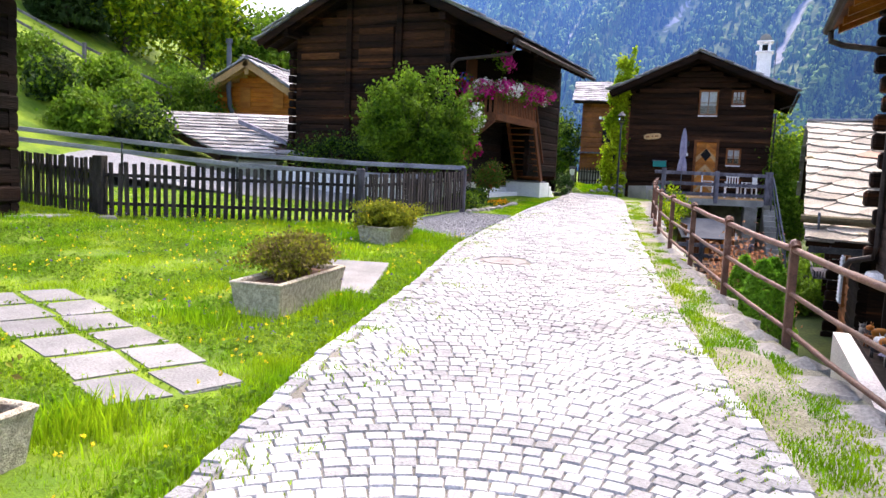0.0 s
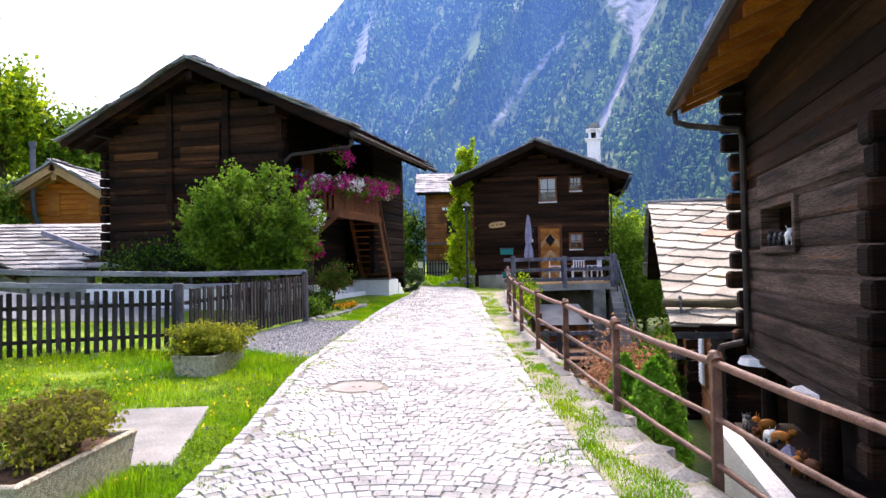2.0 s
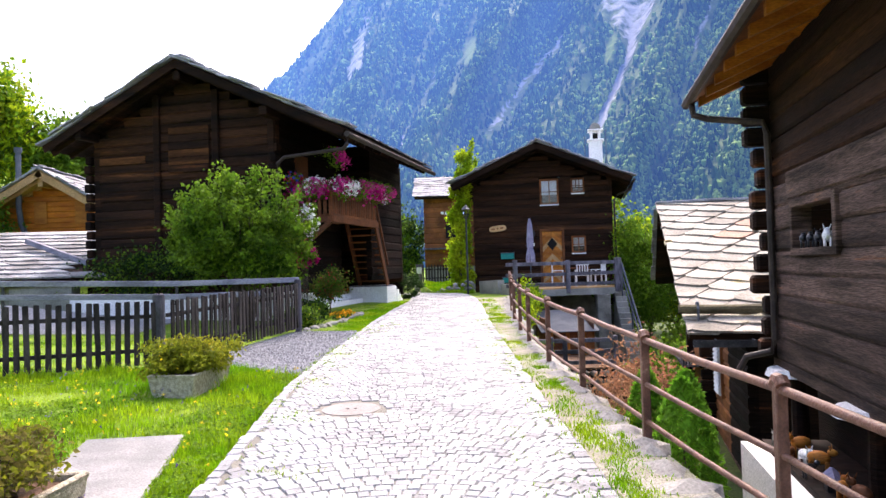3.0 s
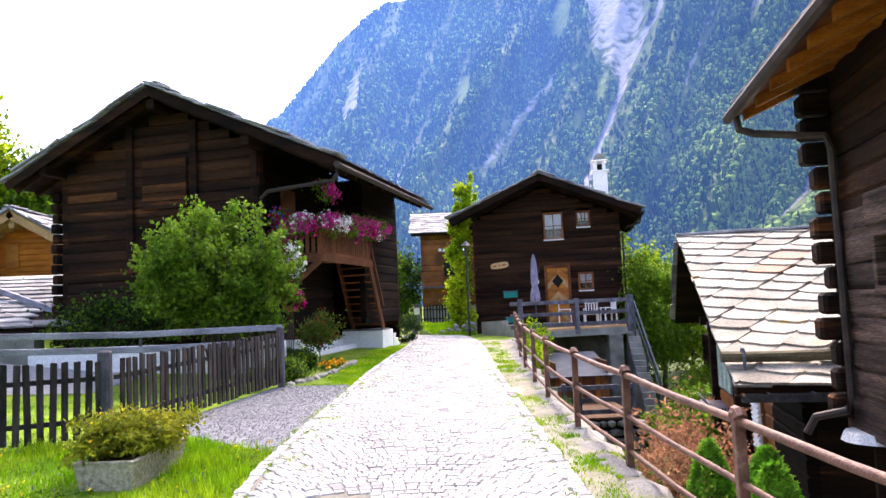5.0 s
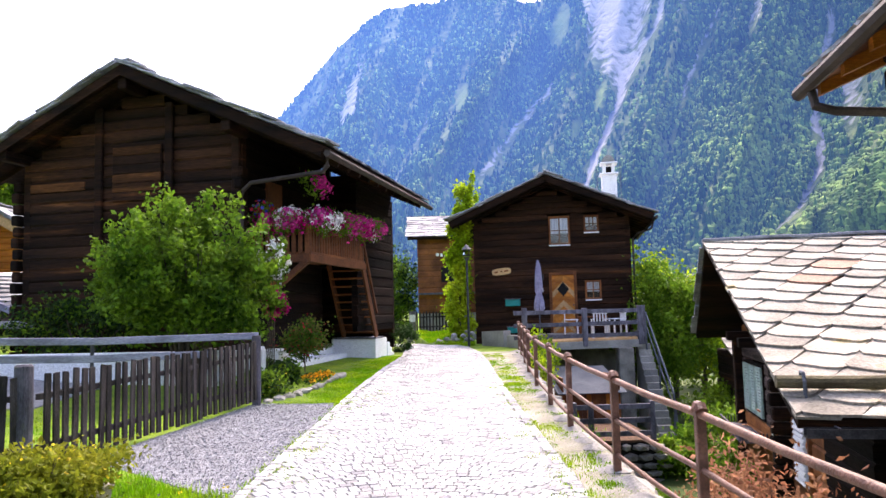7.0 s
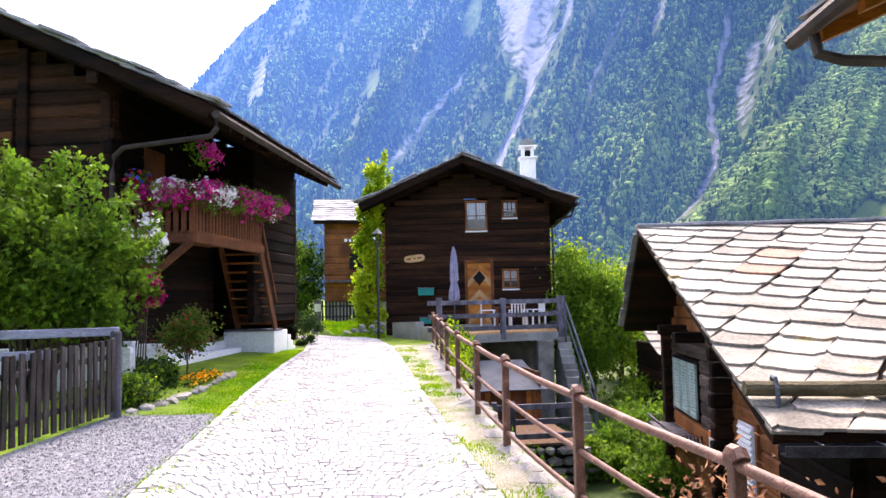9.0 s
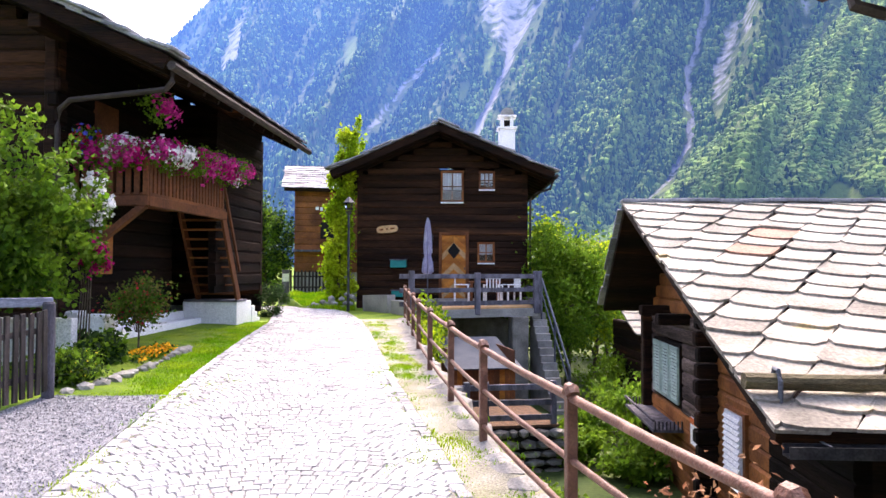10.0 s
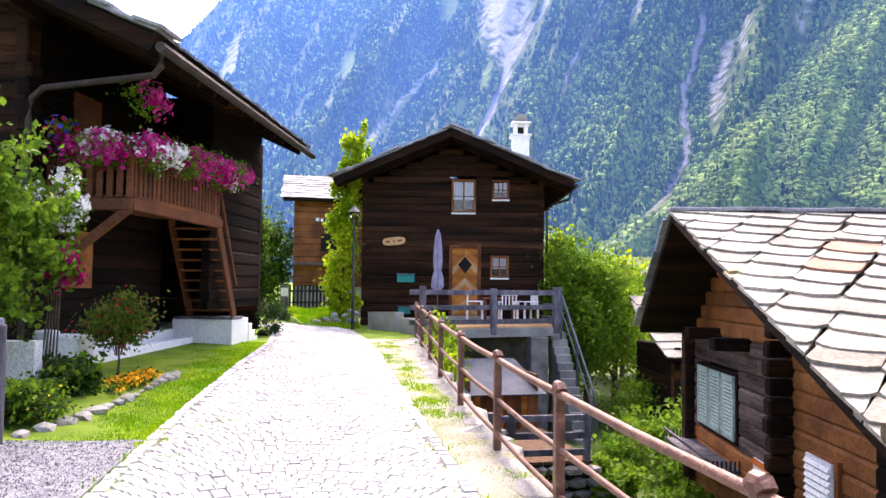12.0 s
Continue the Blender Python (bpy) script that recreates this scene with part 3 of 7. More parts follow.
def log_wall(building, m, x0, x1, z0, z1, h, material, openings=(), cut=None, label="", depth=0.18, seed=0, name="wall"):
    """A wall of logs stacked along local x at the frame m; cut(z) gives the stretch left under a gable."""
    rng = random.Random(seed)
    sill = bpart(name, material, building, x0, 0.02, z0 - 0.15, x1, depth - 0.02, z0, label=label, m=m)
    meshes = [bar_mesh("log", material, depth, rng.uniform(0.02, 0.04), seed * 7 + k) for k in range(4)]
    n = max(1, round((z1 - z0) / h))
    h = (z1 - z0) / n
    for i in range(n):
        za, zb = z0 + i * h, z0 + (i + 1) * h
        a, b = x0, x1
        if cut:
            ca, cb = cut((za + zb) / 2 + 0.06)
            a, b = max(a, ca), min(b, cb)
        if b - a < 0.1:
            continue
        spans = [(a, b)]
        for ox0, ox1, oz0, oz1 in openings:
            if min(zb, oz1) - max(za, oz0) > 0.35 * h:
                spans = [s for p, q in spans for s in ((p, min(q, ox0)), (max(p, ox1), q)) if s[1] - s[0] > 0.05]
        for p, q in spans:
            piece("log", meshes[rng.randrange(4)], sill, Matrix.Translation((p, rng.uniform(-0.012, 0.012), za)) @ Matrix.Diagonal((q - p, 1, h, 1)))
    return sill


def slate_outline(rng, w, l):
    """An uneven slab in plan: straight upper edge, worn round lower edge."""
    k = rng.choice((-1, 1))
    return [(-w / 2, l), (w / 2, l), (w / 2 + rng.uniform(-0.02, 0.03) * w, l * (0.12 + 0.1 * k * rng.random())), (w * rng.uniform(0.36, 0.46), l * rng.uniform(0.0, 0.06)), (w * rng.uniform(-0.1, 0.15), l * rng.uniform(-0.04, 0.04)),
            (-w * rng.uniform(0.38, 0.47), l * rng.uniform(-0.02, 0.06)), (-w / 2 + rng.uniform(-0.03, 0.02) * w, l * (0.14 - 0.1 * k * rng.random()))]


def slate_mesh(rng, w, l, t, material, skew=0.0):
    bm = bmesh.new()
    o = [(x + skew * y, y) for x, y in slate_outline(rng, w, l)]
    lo = [bm.verts.new((x, y, 0)) for x, y in o]
    hi = [bm.verts.new((x * 0.985, y + 0.006, t + rng.uniform(-0.006, 0.006))) for x, y in o]
    bm.faces.new(lo[::-1]), bm.faces.new(hi)
    for i in range(len(o)):
        j = (i + 1) % len(o)
        bm.faces.new((lo[i], lo[j], hi[j], hi[i]))
    return finish(bm, "slate", material)


def joined_slates(name, parent, m, width, length, w, expo, material, seed=0, t=0.04):
    """A roof slope of overlapping slabs in one mesh: local x along the eave, y up the slope, z out of it."""
    rng = random.Random(seed)
    verts, faces = [], []
    rows = int(length / expo)
    for r in range(rows):
        x = -rng.uniform(0, w)
        while x < width:
            sw = w * rng.uniform(0.7, 1.4)
            c = min(max(x + sw / 2, 0.15), width - 0.1)
            o = slate_outline(rng, sw, min(expo * 1.7, length - r * expo))
            base, dz, jut = len(verts), rng.uniform(0, 0.02), rng.random()
            for top in (0, 1):
                for px, py in o:
                    yy = r * expo + py + rng.uniform(-0.02, 0.02)
                    verts.append(m @ Vector((min(max(c + px, -0.06 - 0.07 * jut), width + 0.06 + 0.07 * jut), yy, 0.045 - py * 0.045 / (expo * 1.7) + t * top + dz)))
            k = len(o)
            faces.append(tuple(base + k - 1 - i for i in range(k)))
            faces.append(tuple(base + k + i for i in range(k)))
            faces += [(base + i, base + (i + 1) % k, base + k + (i + 1) % k, base + k + i) for i in range(k)]
            x += sw
    return tagged(raw(name, verts, faces, material, parent), kind="stuff")


def slope_matrix(origin, along, up):
    """Local x along the eave, y up the slope, z out of the roof."""
    x = Vector(along).normalized()
    y = Vector(up).normalized()
    z = x.cross(y)
    return Matrix.Translation(origin) @ Matrix((x, y, z)).transposed().to_4x4()


def gable_roof(building, xl, zl, xp, zp, xr, zr, y0, y1, board, slate_mat, thick=0.14, w=0.55, expo=0.4, seed=0, slates=True):
    """A gable roof with its ridge along local y: two boarded slopes, verge boards, rafters, purlins and slabs."""
    for side, (xe, ze) in (("l", (xl, zl)), ("r", (xr, zr))):
        bm = bmesh.new()
        d = Vector((xp - xe, 0, zp - ze)).normalized()
        nrm = Vector((-d.z, 0, d.x)) * (1 if xe < xp else -1)
        a, b = Vector((xe, 0, ze)), Vector((xp, 0, zp))
        prism(bm, [(p.x, p.z) for p in (a - nrm * thick, b - nrm * thick, b, a)], y0, y1)
        slope = part("roof_slope", bm, board, building)
        ln = (b - a).length
        if slates:
            up = (b - a)
            if side == "l":
                m = slope_matrix((xe, y1, ze), (0, -1, 0), up)
            else:
                m = slope_matrix((xe, y0, ze), (0, 1, 0), up)
            joined_slates("roof_slating", building, m, y1 - y0, ln, w, expo, slate_mat, seed + (side == "r"))
        if slates and side == "r":
            rng = random.Random(seed + 5)
            y = y0 - 0.08
            while y < y1:
                l = rng.uniform(0.5, 0.95)
                rb = bmesh.new()
                box(rb, -0.24, 0, 0, 0.24, l, 0.05, bevel=0.012)
                part("ridge_slab", rb, slate_mat, building, m=pose(xp + rng.uniform(-0.05, 0.05), y, zp + 0.03 + rng.uniform(0, 0.03), rng.uniform(-3, 3), rng.uniform(-5, 5), rng.uniform(-4, 4)))
                y += l * 0.94
        if slates:
            vr, u = random.Random(seed + 9 + (side == "r")), -0.1
            while u < ln - 0.1:
                l = vr.uniform(0.35, 0.7)
                vb = bmesh.new()
                box(vb, -0.1 - 0.08 * vr.random(), 0, 0, 0.42, l * 1.12, vr.uniform(0.035, 0.065), bevel=0.01)
                vm = slope_matrix((xe, y0, ze), (0, 1, 0), up) if side == "r" else slope_matrix((xe, y0, ze), (0, 1, 0), up) @ Matrix.Diagonal((1, 1, -1, 1))
                part("verge_slab", vb, slate_mat, building, m=vm @ pose(0, u, 0.03 + 0.09 * vr.random(), vr.uniform(-6, 1), 0, vr.uniform(-7, 7)))
                u += l
        bm = bmesh.new()
        prism(bm, [(p.x, p.z) for p in (a - nrm * (thick + 0.09), b - nrm * (thick + 0.09), b - nrm * 0.03, a - nrm * 0.03)], y0 - 0.035, y0)
        part("verge_board", bm, board, building)
        n = int((y1 - y0) / 0.7)
        rm = bmesh.new()
        prism(rm, [(p.x, p.z) for p in (a - nrm * (thick + 0.13), b - nrm * (thick + 0.13), b - nrm * thick, a - nrm * thick)], 0, 0.1)
        me = finish(rm, "rafter", board)
        for i in range(n):
            piece("rafter", me, slope, pose(0, y0 + 0.25 + i * 0.7, 0))


# ---- barn with the flower balcony ----
BARN = pose(-2.53, 21.32, 0, 0, 0, -14)


def build_barn():
    b = thing("barn", BARN, "old sun-blackened log barn with slab roof and flower balcony", "barn")
    zl, zp, zr = 5.55, 7.63, 5.40
    gable_roof(b, -9.1, zl, -4.85, zp, 0.0, zr, 0.0, 8.7, M_LOG, M_SLATE_GREY, seed=3)

    def cut(z):
        return (-9.1 + (z + 0.3 - zl) / (zp - zl) * 4.25 if z + 0.3 > zl else -99, -(z + 0.3 - zr) / (zp - zr) * 4.85 if z + 0.3 > zr else 99)
    log_wall(b, pose(0, 0.8, 0), -8.05, -2.3, 1.0, 7.4, 0.27, M_LOG_FRONT, cut=cut, seed=1)
    log_wall(b, pose(-8.05, 8.4, 0, 0, 0, -90), 0, 7.6, 1.0, 5.4, 0.27, M_LOG, seed=2)
    # walls behind the balcony and stair: their shade is painted by the darker larch
    log_wall(b, pose(-2.3, 0.98, 0, 0, 0, 90), 0.0, 4.4, 0.9, 6.3, 0.27, M_LOG_SHADED, seed=3, openings=((1.0, 1.75, 3.25, 5.2), (0.9, 1.6, 1.95, 2.8)))
    log_wall(b, pose(-1.2, 5.2, 0, 0, 0, 90), 0.0, 3.3, 1.6, 5.78, 0.27, M_LOG_SHADED, seed=4)
    log_wall(b, pose(0, 5.2, 0), -2.3, -1.2, 3.4, 5.8, 0.27, M_LOG_SHADED, seed=5)
    log_wall(b, pose(0, 8.45, 0), -8.05, -1.2, 1.0, 7.3, 0.3, M_LOG, cut=cut, seed=6)
    for x in (-5.95, -4.1, -2.42):
        bpart("post", M_LOG, b, x - 0.1, 0.70, 1.0, x + 0.1, 0.8, 6.9 if x < -4 else 6.0, bevel=0.02)
    for x in (-8.2, -2.35):
        for i in range(16):
            bpart("log_end", M_LOG, b, x - 0.1, 0.66 + 0.05 * (i % 2), 1.0 + i * 0.27, x + 0.1, 1.0, 1.24 + i * 0.27, bevel=0.03)
    hatch = bpart("hay_door", M_LOG, b, -5.6, 0.76, 4.65, -4.3, 0.80, 5.95, label="lighter brown boarded hatch", bevel=0.01)
    for i in range(6):
        bpart("board", M_LOG_WARM if i in (1, 2, 5) else M_LOG, hatch, -5.58, 0.735, 4.67 + i * 0.213, -4.32, 0.76, 4.87 + i * 0.213, bevel=0.008)
    for x, z, w in ((-7.1, 5.0, 1.5),):
        bpart("board", M_LOG_WARM, b, x - w / 2, 0.765, z, x + w / 2, 0.80, z + 0.2, bevel=0.008)
    for x, z in ((-8.0, 5.8), (-4.85, 7.2), (-2.3, 6.05)):
        bpart("purlin", M_LOG, b, x - 0.11, 0.05, z - 0.12, x + 0.11, 0.9, z + 0.12, bevel=0.02)
    bpart("plinth", M_WHITE, b, -8.1, 0.78, -0.2, -2.25, 8.6, 1.0, label="white rendered stone base")
    # gutter and downpipe
    bm = bmesh.new()
    tube(bm, [(0.06, -0.05, zr - 0.16), (0.06, 8.75, zr - 0.16)], 0.075, 8)
    part("gutter", bm, M_PIPE, b, "grey half-round gutter")
    bm = bmesh.new()
    tube(bm, [(0.02, 0.1, zr - 0.2), (0.0, 0.12, zr - 0.38), (-0.12, 0.15, zr - 0.5), (-2.0, 0.62, 4.86), (-2.2, 0.66, 4.72), (-2.25, 0.68, 4.4), (-2.25, 0.68, 1.1)], 0.05, 8)
    part("downpipe", bm, M_PIPE, b, "grey bent downpipe")
    # balcony
    bpart("balcony_floor", M_BROWN, b, -2.3, 1.3, 3.3, -0.9, 5.0, 3.36)
    bpart("balcony_beam", M_STAIRWOOD, b, -1.02, 1.25, 3.12, -0.88, 5.05, 3.3, bevel=0.01)
    bpart("balcony_beam", M_STAIRWOOD, b, -2.6, 1.2, 3.12, -0.9, 1.34, 3.3, bevel=0.01)
    bpart("balcony_rail", M_BROWN, b, -0.98, 1.25, 4.2, -0.88, 5.05, 4.28, bevel=0.01)
    bpart("balcony_rail", M_BROWN, b, -2.3, 1.22, 4.2, -0.9, 1.32, 4.28, bevel=0.01)
    bm = bmesh.new()
    box(bm, -0.02, -0.05, 0, 0.02, 0.05, 0.92, bevel=0.006)
    me = finish(bm, "baluster", M_STAIRWOOD)
    for i in range(23):
        piece("baluster", me, b, pose(-0.93, 1.36 + i * 0.16, 3.32))
    for i in range(9):
        piece("baluster", me, b, pose(-2.25 + i * 0.16, 1.27, 3.32, 0, 0, 90))
    bm = bmesh.new()
    box(bm, -0.06, -0.07, 0, 0.06, 0.07, 1.62, bevel=0.01)
    part("brace", bm, M_STAIRWOOD, b, m=pose(-2.25, 1.28, 2.15, 0, 52, 0))
    bpart("door_panel", M_STAIRWOOD, b, -2.36, 1.95, 3.3, -2.26, 2.75, 5.15, label="red-brown boarded door")
    bpart("door_panel", M_LARCH_WARM, b, -2.36, 1.88, 1.9, -2.26, 2.6, 2.85, label="red-brown boarded door")
    # stair
    for u in (-1.95, -0.98):
        bm = bmesh.new()
        box(bm, -0.03, -0.11, 0, 0.03, 0.11, 2.36, bevel=0.008)
        part("stringer", bm, M_STAIRWOOD, b, m=pose(u, 6.12, 1.26, 29, 0, 0))
        bm = bmesh.new()
        box(bm, -0.025, -0.04, 0, 0.025, 0.04, 2.36, bevel=0.008)
        part("handrail", bm, M_STAIRWOOD, b, m=pose(u, 6.2, 1.95, 29, 0, 0)) if u > -1.5 else bm.free()
    for i in range(9):
        t = (i + 0.7) / 9.6
        bpart("tread", M_BROWN, b, -1.93, 6.02 - 1.15 * t, 1.24 + 2.05 * t, -1.0, 6.24 - 1.15 * t, 1.28 + 2.05 * t, bevel=0.006)
    return b


build_barn()


def build_stair_plinth():
    p = thing("stair_plinth", BARN @ pose(0, 0, 0), "white rendered stone stair plinth beside the lawn", "plinth")
    bpart("block", M_WHITE, p, -2.28, 5.95, 0.3, -0.95, 7.0, 1.22, bevel=0.015)
    for i in range(4):
        bpart("step", M_WHITE, p, -2.1, 7.0 + 0.2 * i, 0.3, -0.92, 7.2 + 0.2 * i, 1.08 - 0.16 * i, bevel=0.01)
    bpart("landing", M_GREYWOOD, p, -2.24, 5.9, 1.22, -0.93, 6.6, 1.27, bevel=0.006)
    q = thing("garden_wall", BARN, "low white rendered garden wall beside the lawn", "wall")
    bpart("coping", M_WHITE, q, -2.15, 1.45, 0.3, -1.8, 5.93, 0.84, bevel=0.02)
    bpart("pier", M_WHITE, q, -2.05, 1.0, 0.3, -1.55, 1.45, 1.2, bevel=0.03)
    bpart("wall_block", M_WHITE, q, -4.2, 1.08, 0.3, -2.05, 1.38, 1.26, bevel=0.03)
    return p


build_stair_plinth()


# ---- house with the deck ----
HOUSE = pose(4.2, 34.3, 0, 0, 0, -11)


def window(parent, x, z, w, h, sill, frame_mat=M_BROWN, depth=0.0, name="window", curtain=True, cols=2):
    """A casement set into a log wall facing -y: frame, panes, glazing bars, curtain and sill."""
    f = bmesh.new()
    t = 0.07
    for a in ((x - w / 2 - t, z - t, x - w / 2, z + h + t), (x + w / 2, z - t, x + w / 2 + t, z + h + t), (x - w / 2, z + h, x + w / 2, z + h + t), (x - w / 2, z - t, x + w / 2, z)):
        box(f, a[0], -0.05, a[1], a[2], 0.1, a[3], bevel=0.008)
    wi = part(name, f, frame_mat, parent)
    for i in range(cols):
        a, b = x - w / 2 + w * i / cols, x - w / 2 + w * (i + 1) / cols
        g = bpart("pane", M_GLASS, wi, a + 0.01, 0.045, z, b - 0.01, 0.05, z + h)
        g.visible_shadow = False
    bm = bmesh.new()
    for i in range(1, cols):
        box(bm, x - w / 2 + w * i / cols - 0.018, 0.02, z, x - w / 2 + w * i / cols + 0.018, 0.06, z + h)
    box(bm, x - w / 2, 0.02, z + h * 0.5 - 0.014, x + w / 2, 0.06, z + h * 0.5 + 0.014)
    part("glazing_bar", bm, frame_mat, wi)
    if curtain:
        cv, cf = [], []
        for i in range(25):
            cx, cy = x - w / 2 + w * i / 24, 0.12 + 0.015 * math.sin(i * 1.7)
            cv += [(cx, cy, z + h * 0.38), (cx, cy, z + h)]
        cf = [(2 * i, 2 * i + 2, 2 * i + 3, 2 * i + 1) for i in range(24)]
        raw("curtain", cv, cf, M_CURTAIN, wi)
    if sill:
        bpart("window_sill", M_WHITE, wi, x - w / 2 - t, -0.1, z - t - 0.05, x + w / 2 + t, 0.0, z - t, bevel=0.006, label="white sill board")
    return wi


def build_house():
    b = thing("house", HOUSE, "dark log house with slab roof, orange door and chimney", "house")
    zl, zp, zr = 5.28, 6.88, 5.25
    gable_roof(b, -3.78, zl, -0.1, zp, 3.76, zr, -1.1, 7.5, M_LOG, M_SLATE_GREY, seed=11)

    def cut(z):
        return (-3.78 + (z + 0.3 - zl) / (zp - zl) * 3.68 if z + 0.3 > zl else -99, 3.76 - (z + 0.3 - zr) / (zp - zr) * 3.86 if z + 0.3 > zr else 99)
    ops = ((-0.12, 0.75, 4.38, 5.42), (1.24, 1.8, 4.86, 5.42), (-0.11, 0.87, 1.0, 3.23), (1.22, 1.78, 2.3, 2.96))
    log_wall(b, pose(0, 0, 0), -2.97, 2.93, 0.2, 6.7, 0.23, M_LOG_HOUSE, openings=ops, cut=cut, seed=21)
    log_wall(b, pose(-2.97, 7.0, 0, 0, 0, -90), 0, 7, 0.2, 5.4, 0.24, M_LOG_HOUSE, seed=22)
    log_wall(b, pose(2.93, 0, 0, 0, 0, 90), 0, 7, 0.2, 5.4, 0.24, M_LOG_HOUSE, seed=23)
    log_wall(b, pose(0, 6.9, 0), -2.97, 2.93, 0.2, 6.7, 0.3, M_LOG, cut=cut, seed=24)
    # added panel that stops stray light and keeps the windows dark
    bpart("inner_wall", M_LOG, b, -2.7, 0.7, 0.3, 2.7, 0.8, 5.45)
    bpart("ceiling_boards", M_LOG, b, -2.8, 0.2, 5.45, 2.8, 6.8, 5.5)
    bpart("base_wall", M_STONE, b, -2.97, 0.0, -2.5, 2.93, 7.0, 0.05)
    window(b, 0.32, 4.42, 0.66, 0.95, True, M_BROWN)
    window(b, 1.52, 4.86, 0.42, 0.5, True, M_STAIRWOOD, cols=3)
    window(b, 1.5, 2.32, 0.46, 0.58, True, M_BROWN)
    # door with chevron boards
    fr = bmesh.new()
    for a in ((-0.13, 1.0, -0.03, 3.3), (0.8, 1.0, 0.9, 3.3), (-0.03, 3.2, 0.8, 3.3)):
        box(fr, a[0], -0.06, a[1], a[2], 0.12, a[3], bevel=0.01)
    d = part("door", fr, M_BROWN, b, "orange larch door with chevron boards")
    bpart("backing", M_ORANGEWOOD, d, -0.03, 0.032, 1.0, 0.8, 0.06, 3.2)
    for side in (-1, 1):
        for i in range(12):
            bm = bmesh.new()
            z0 = 0.62 + i * 0.235
            pts = [(0.385, z0), (0.385, z0 + 0.22), (0.385 + side * 0.405, z0 + 0.22 - 0.40), (0.385 + side * 0.405, z0 - 0.40)]
            pts = [(x, min(max(z, 1.0), 3.19)) for x, z in pts]
            if max(p[1] for p in pts) - min(p[1] for p in pts) < 0.05:
                bm.free()
                continue
            prism(bm, pts, -0.015, 0.03)
            part("board", bm, M_ORANGEWOOD if i % 3 else M_PALEWOOD, d)
    bm = bmesh.new()
    prism(bm, [(0.385, 2.38), (0.61, 2.66), (0.385, 2.94), (0.16, 2.66)], -0.03, -0.016)
    part("diamond_pane", bm, M_BLACK, d, "dark diamond window")
    bm = bmesh.new()
    prism(bm, [(0.76 + 0.02 * math.cos(a), 2.05 + 0.05 * math.sin(a)) for a in [k * math.pi / 4 for k in range(8)]], -0.06, -0.01)
    part("door_handle", bm, M_IRON, d)
    # chimney
    c = bpart("chimney", M_WHITE, b, 2.08, 2.3, 5.6, 2.68, 2.9, 7.35, label="white chimney with hooded cap", bevel=0.02)
    bpart("cap", M_WHITE, c, 2.0, 2.22, 7.35, 2.76, 2.98, 7.42, bevel=0.02)
    for x in (2.14, 2.5):
        for y in (2.36, 2.72):
            bpart("cap_post", M_WHITE, c, x, y, 7.42, x + 0.12, y + 0.12, 7.8)
    bpart("flue", M_BLACK, c, 2.27, 2.49, 7.42, 2.49, 2.71, 7.7)
    bpart("cap", M_WHITE, c, 2.03, 2.25, 7.8, 2.73, 2.95, 7.87, bevel=0.02)
    bm = bmesh.new()
    prism(bm, [(2.38 + 0.26 * math.cos(k * math.pi / 8), 7.87 + 0.3 * math.sin(k * math.pi / 8)) for k in range(9)], 2.35, 2.85)
    part("hood", bm, M_CONCRETE, c)
    for x, y, h in ((2.85, 2.6, 7.9), (1.9, 2.4, 7.6)):
        bm = bmesh.new()
        tube(bm, [(x, y, 5.8), (x, y, h)], 0.018, 6)
        part("antenna_pole", bm, M_ZINC, b)
    # gutter and downpipe
    bm = bmesh.new()
    tube(bm, [(3.8, -1.1, zr - 0.12), (3.8, 7.5, zr - 0.12)], 0.06)
    tube(bm, [(3.78, -0.3, zr - 0.16), (3.7, -0.2, zr - 0.45), (3.2, -0.1, zr - 0.6), (3.02, -0.06, zr - 0.8), (3.02, -0.06, 0.4)], 0.04)
    part("gutter", bm, M_PIPE, b)
    return b


build_house()


# ---- slab-roofed building beside the railing ----
SLATE = pose(5.64, 22.4, 0, 0, 0, -13)


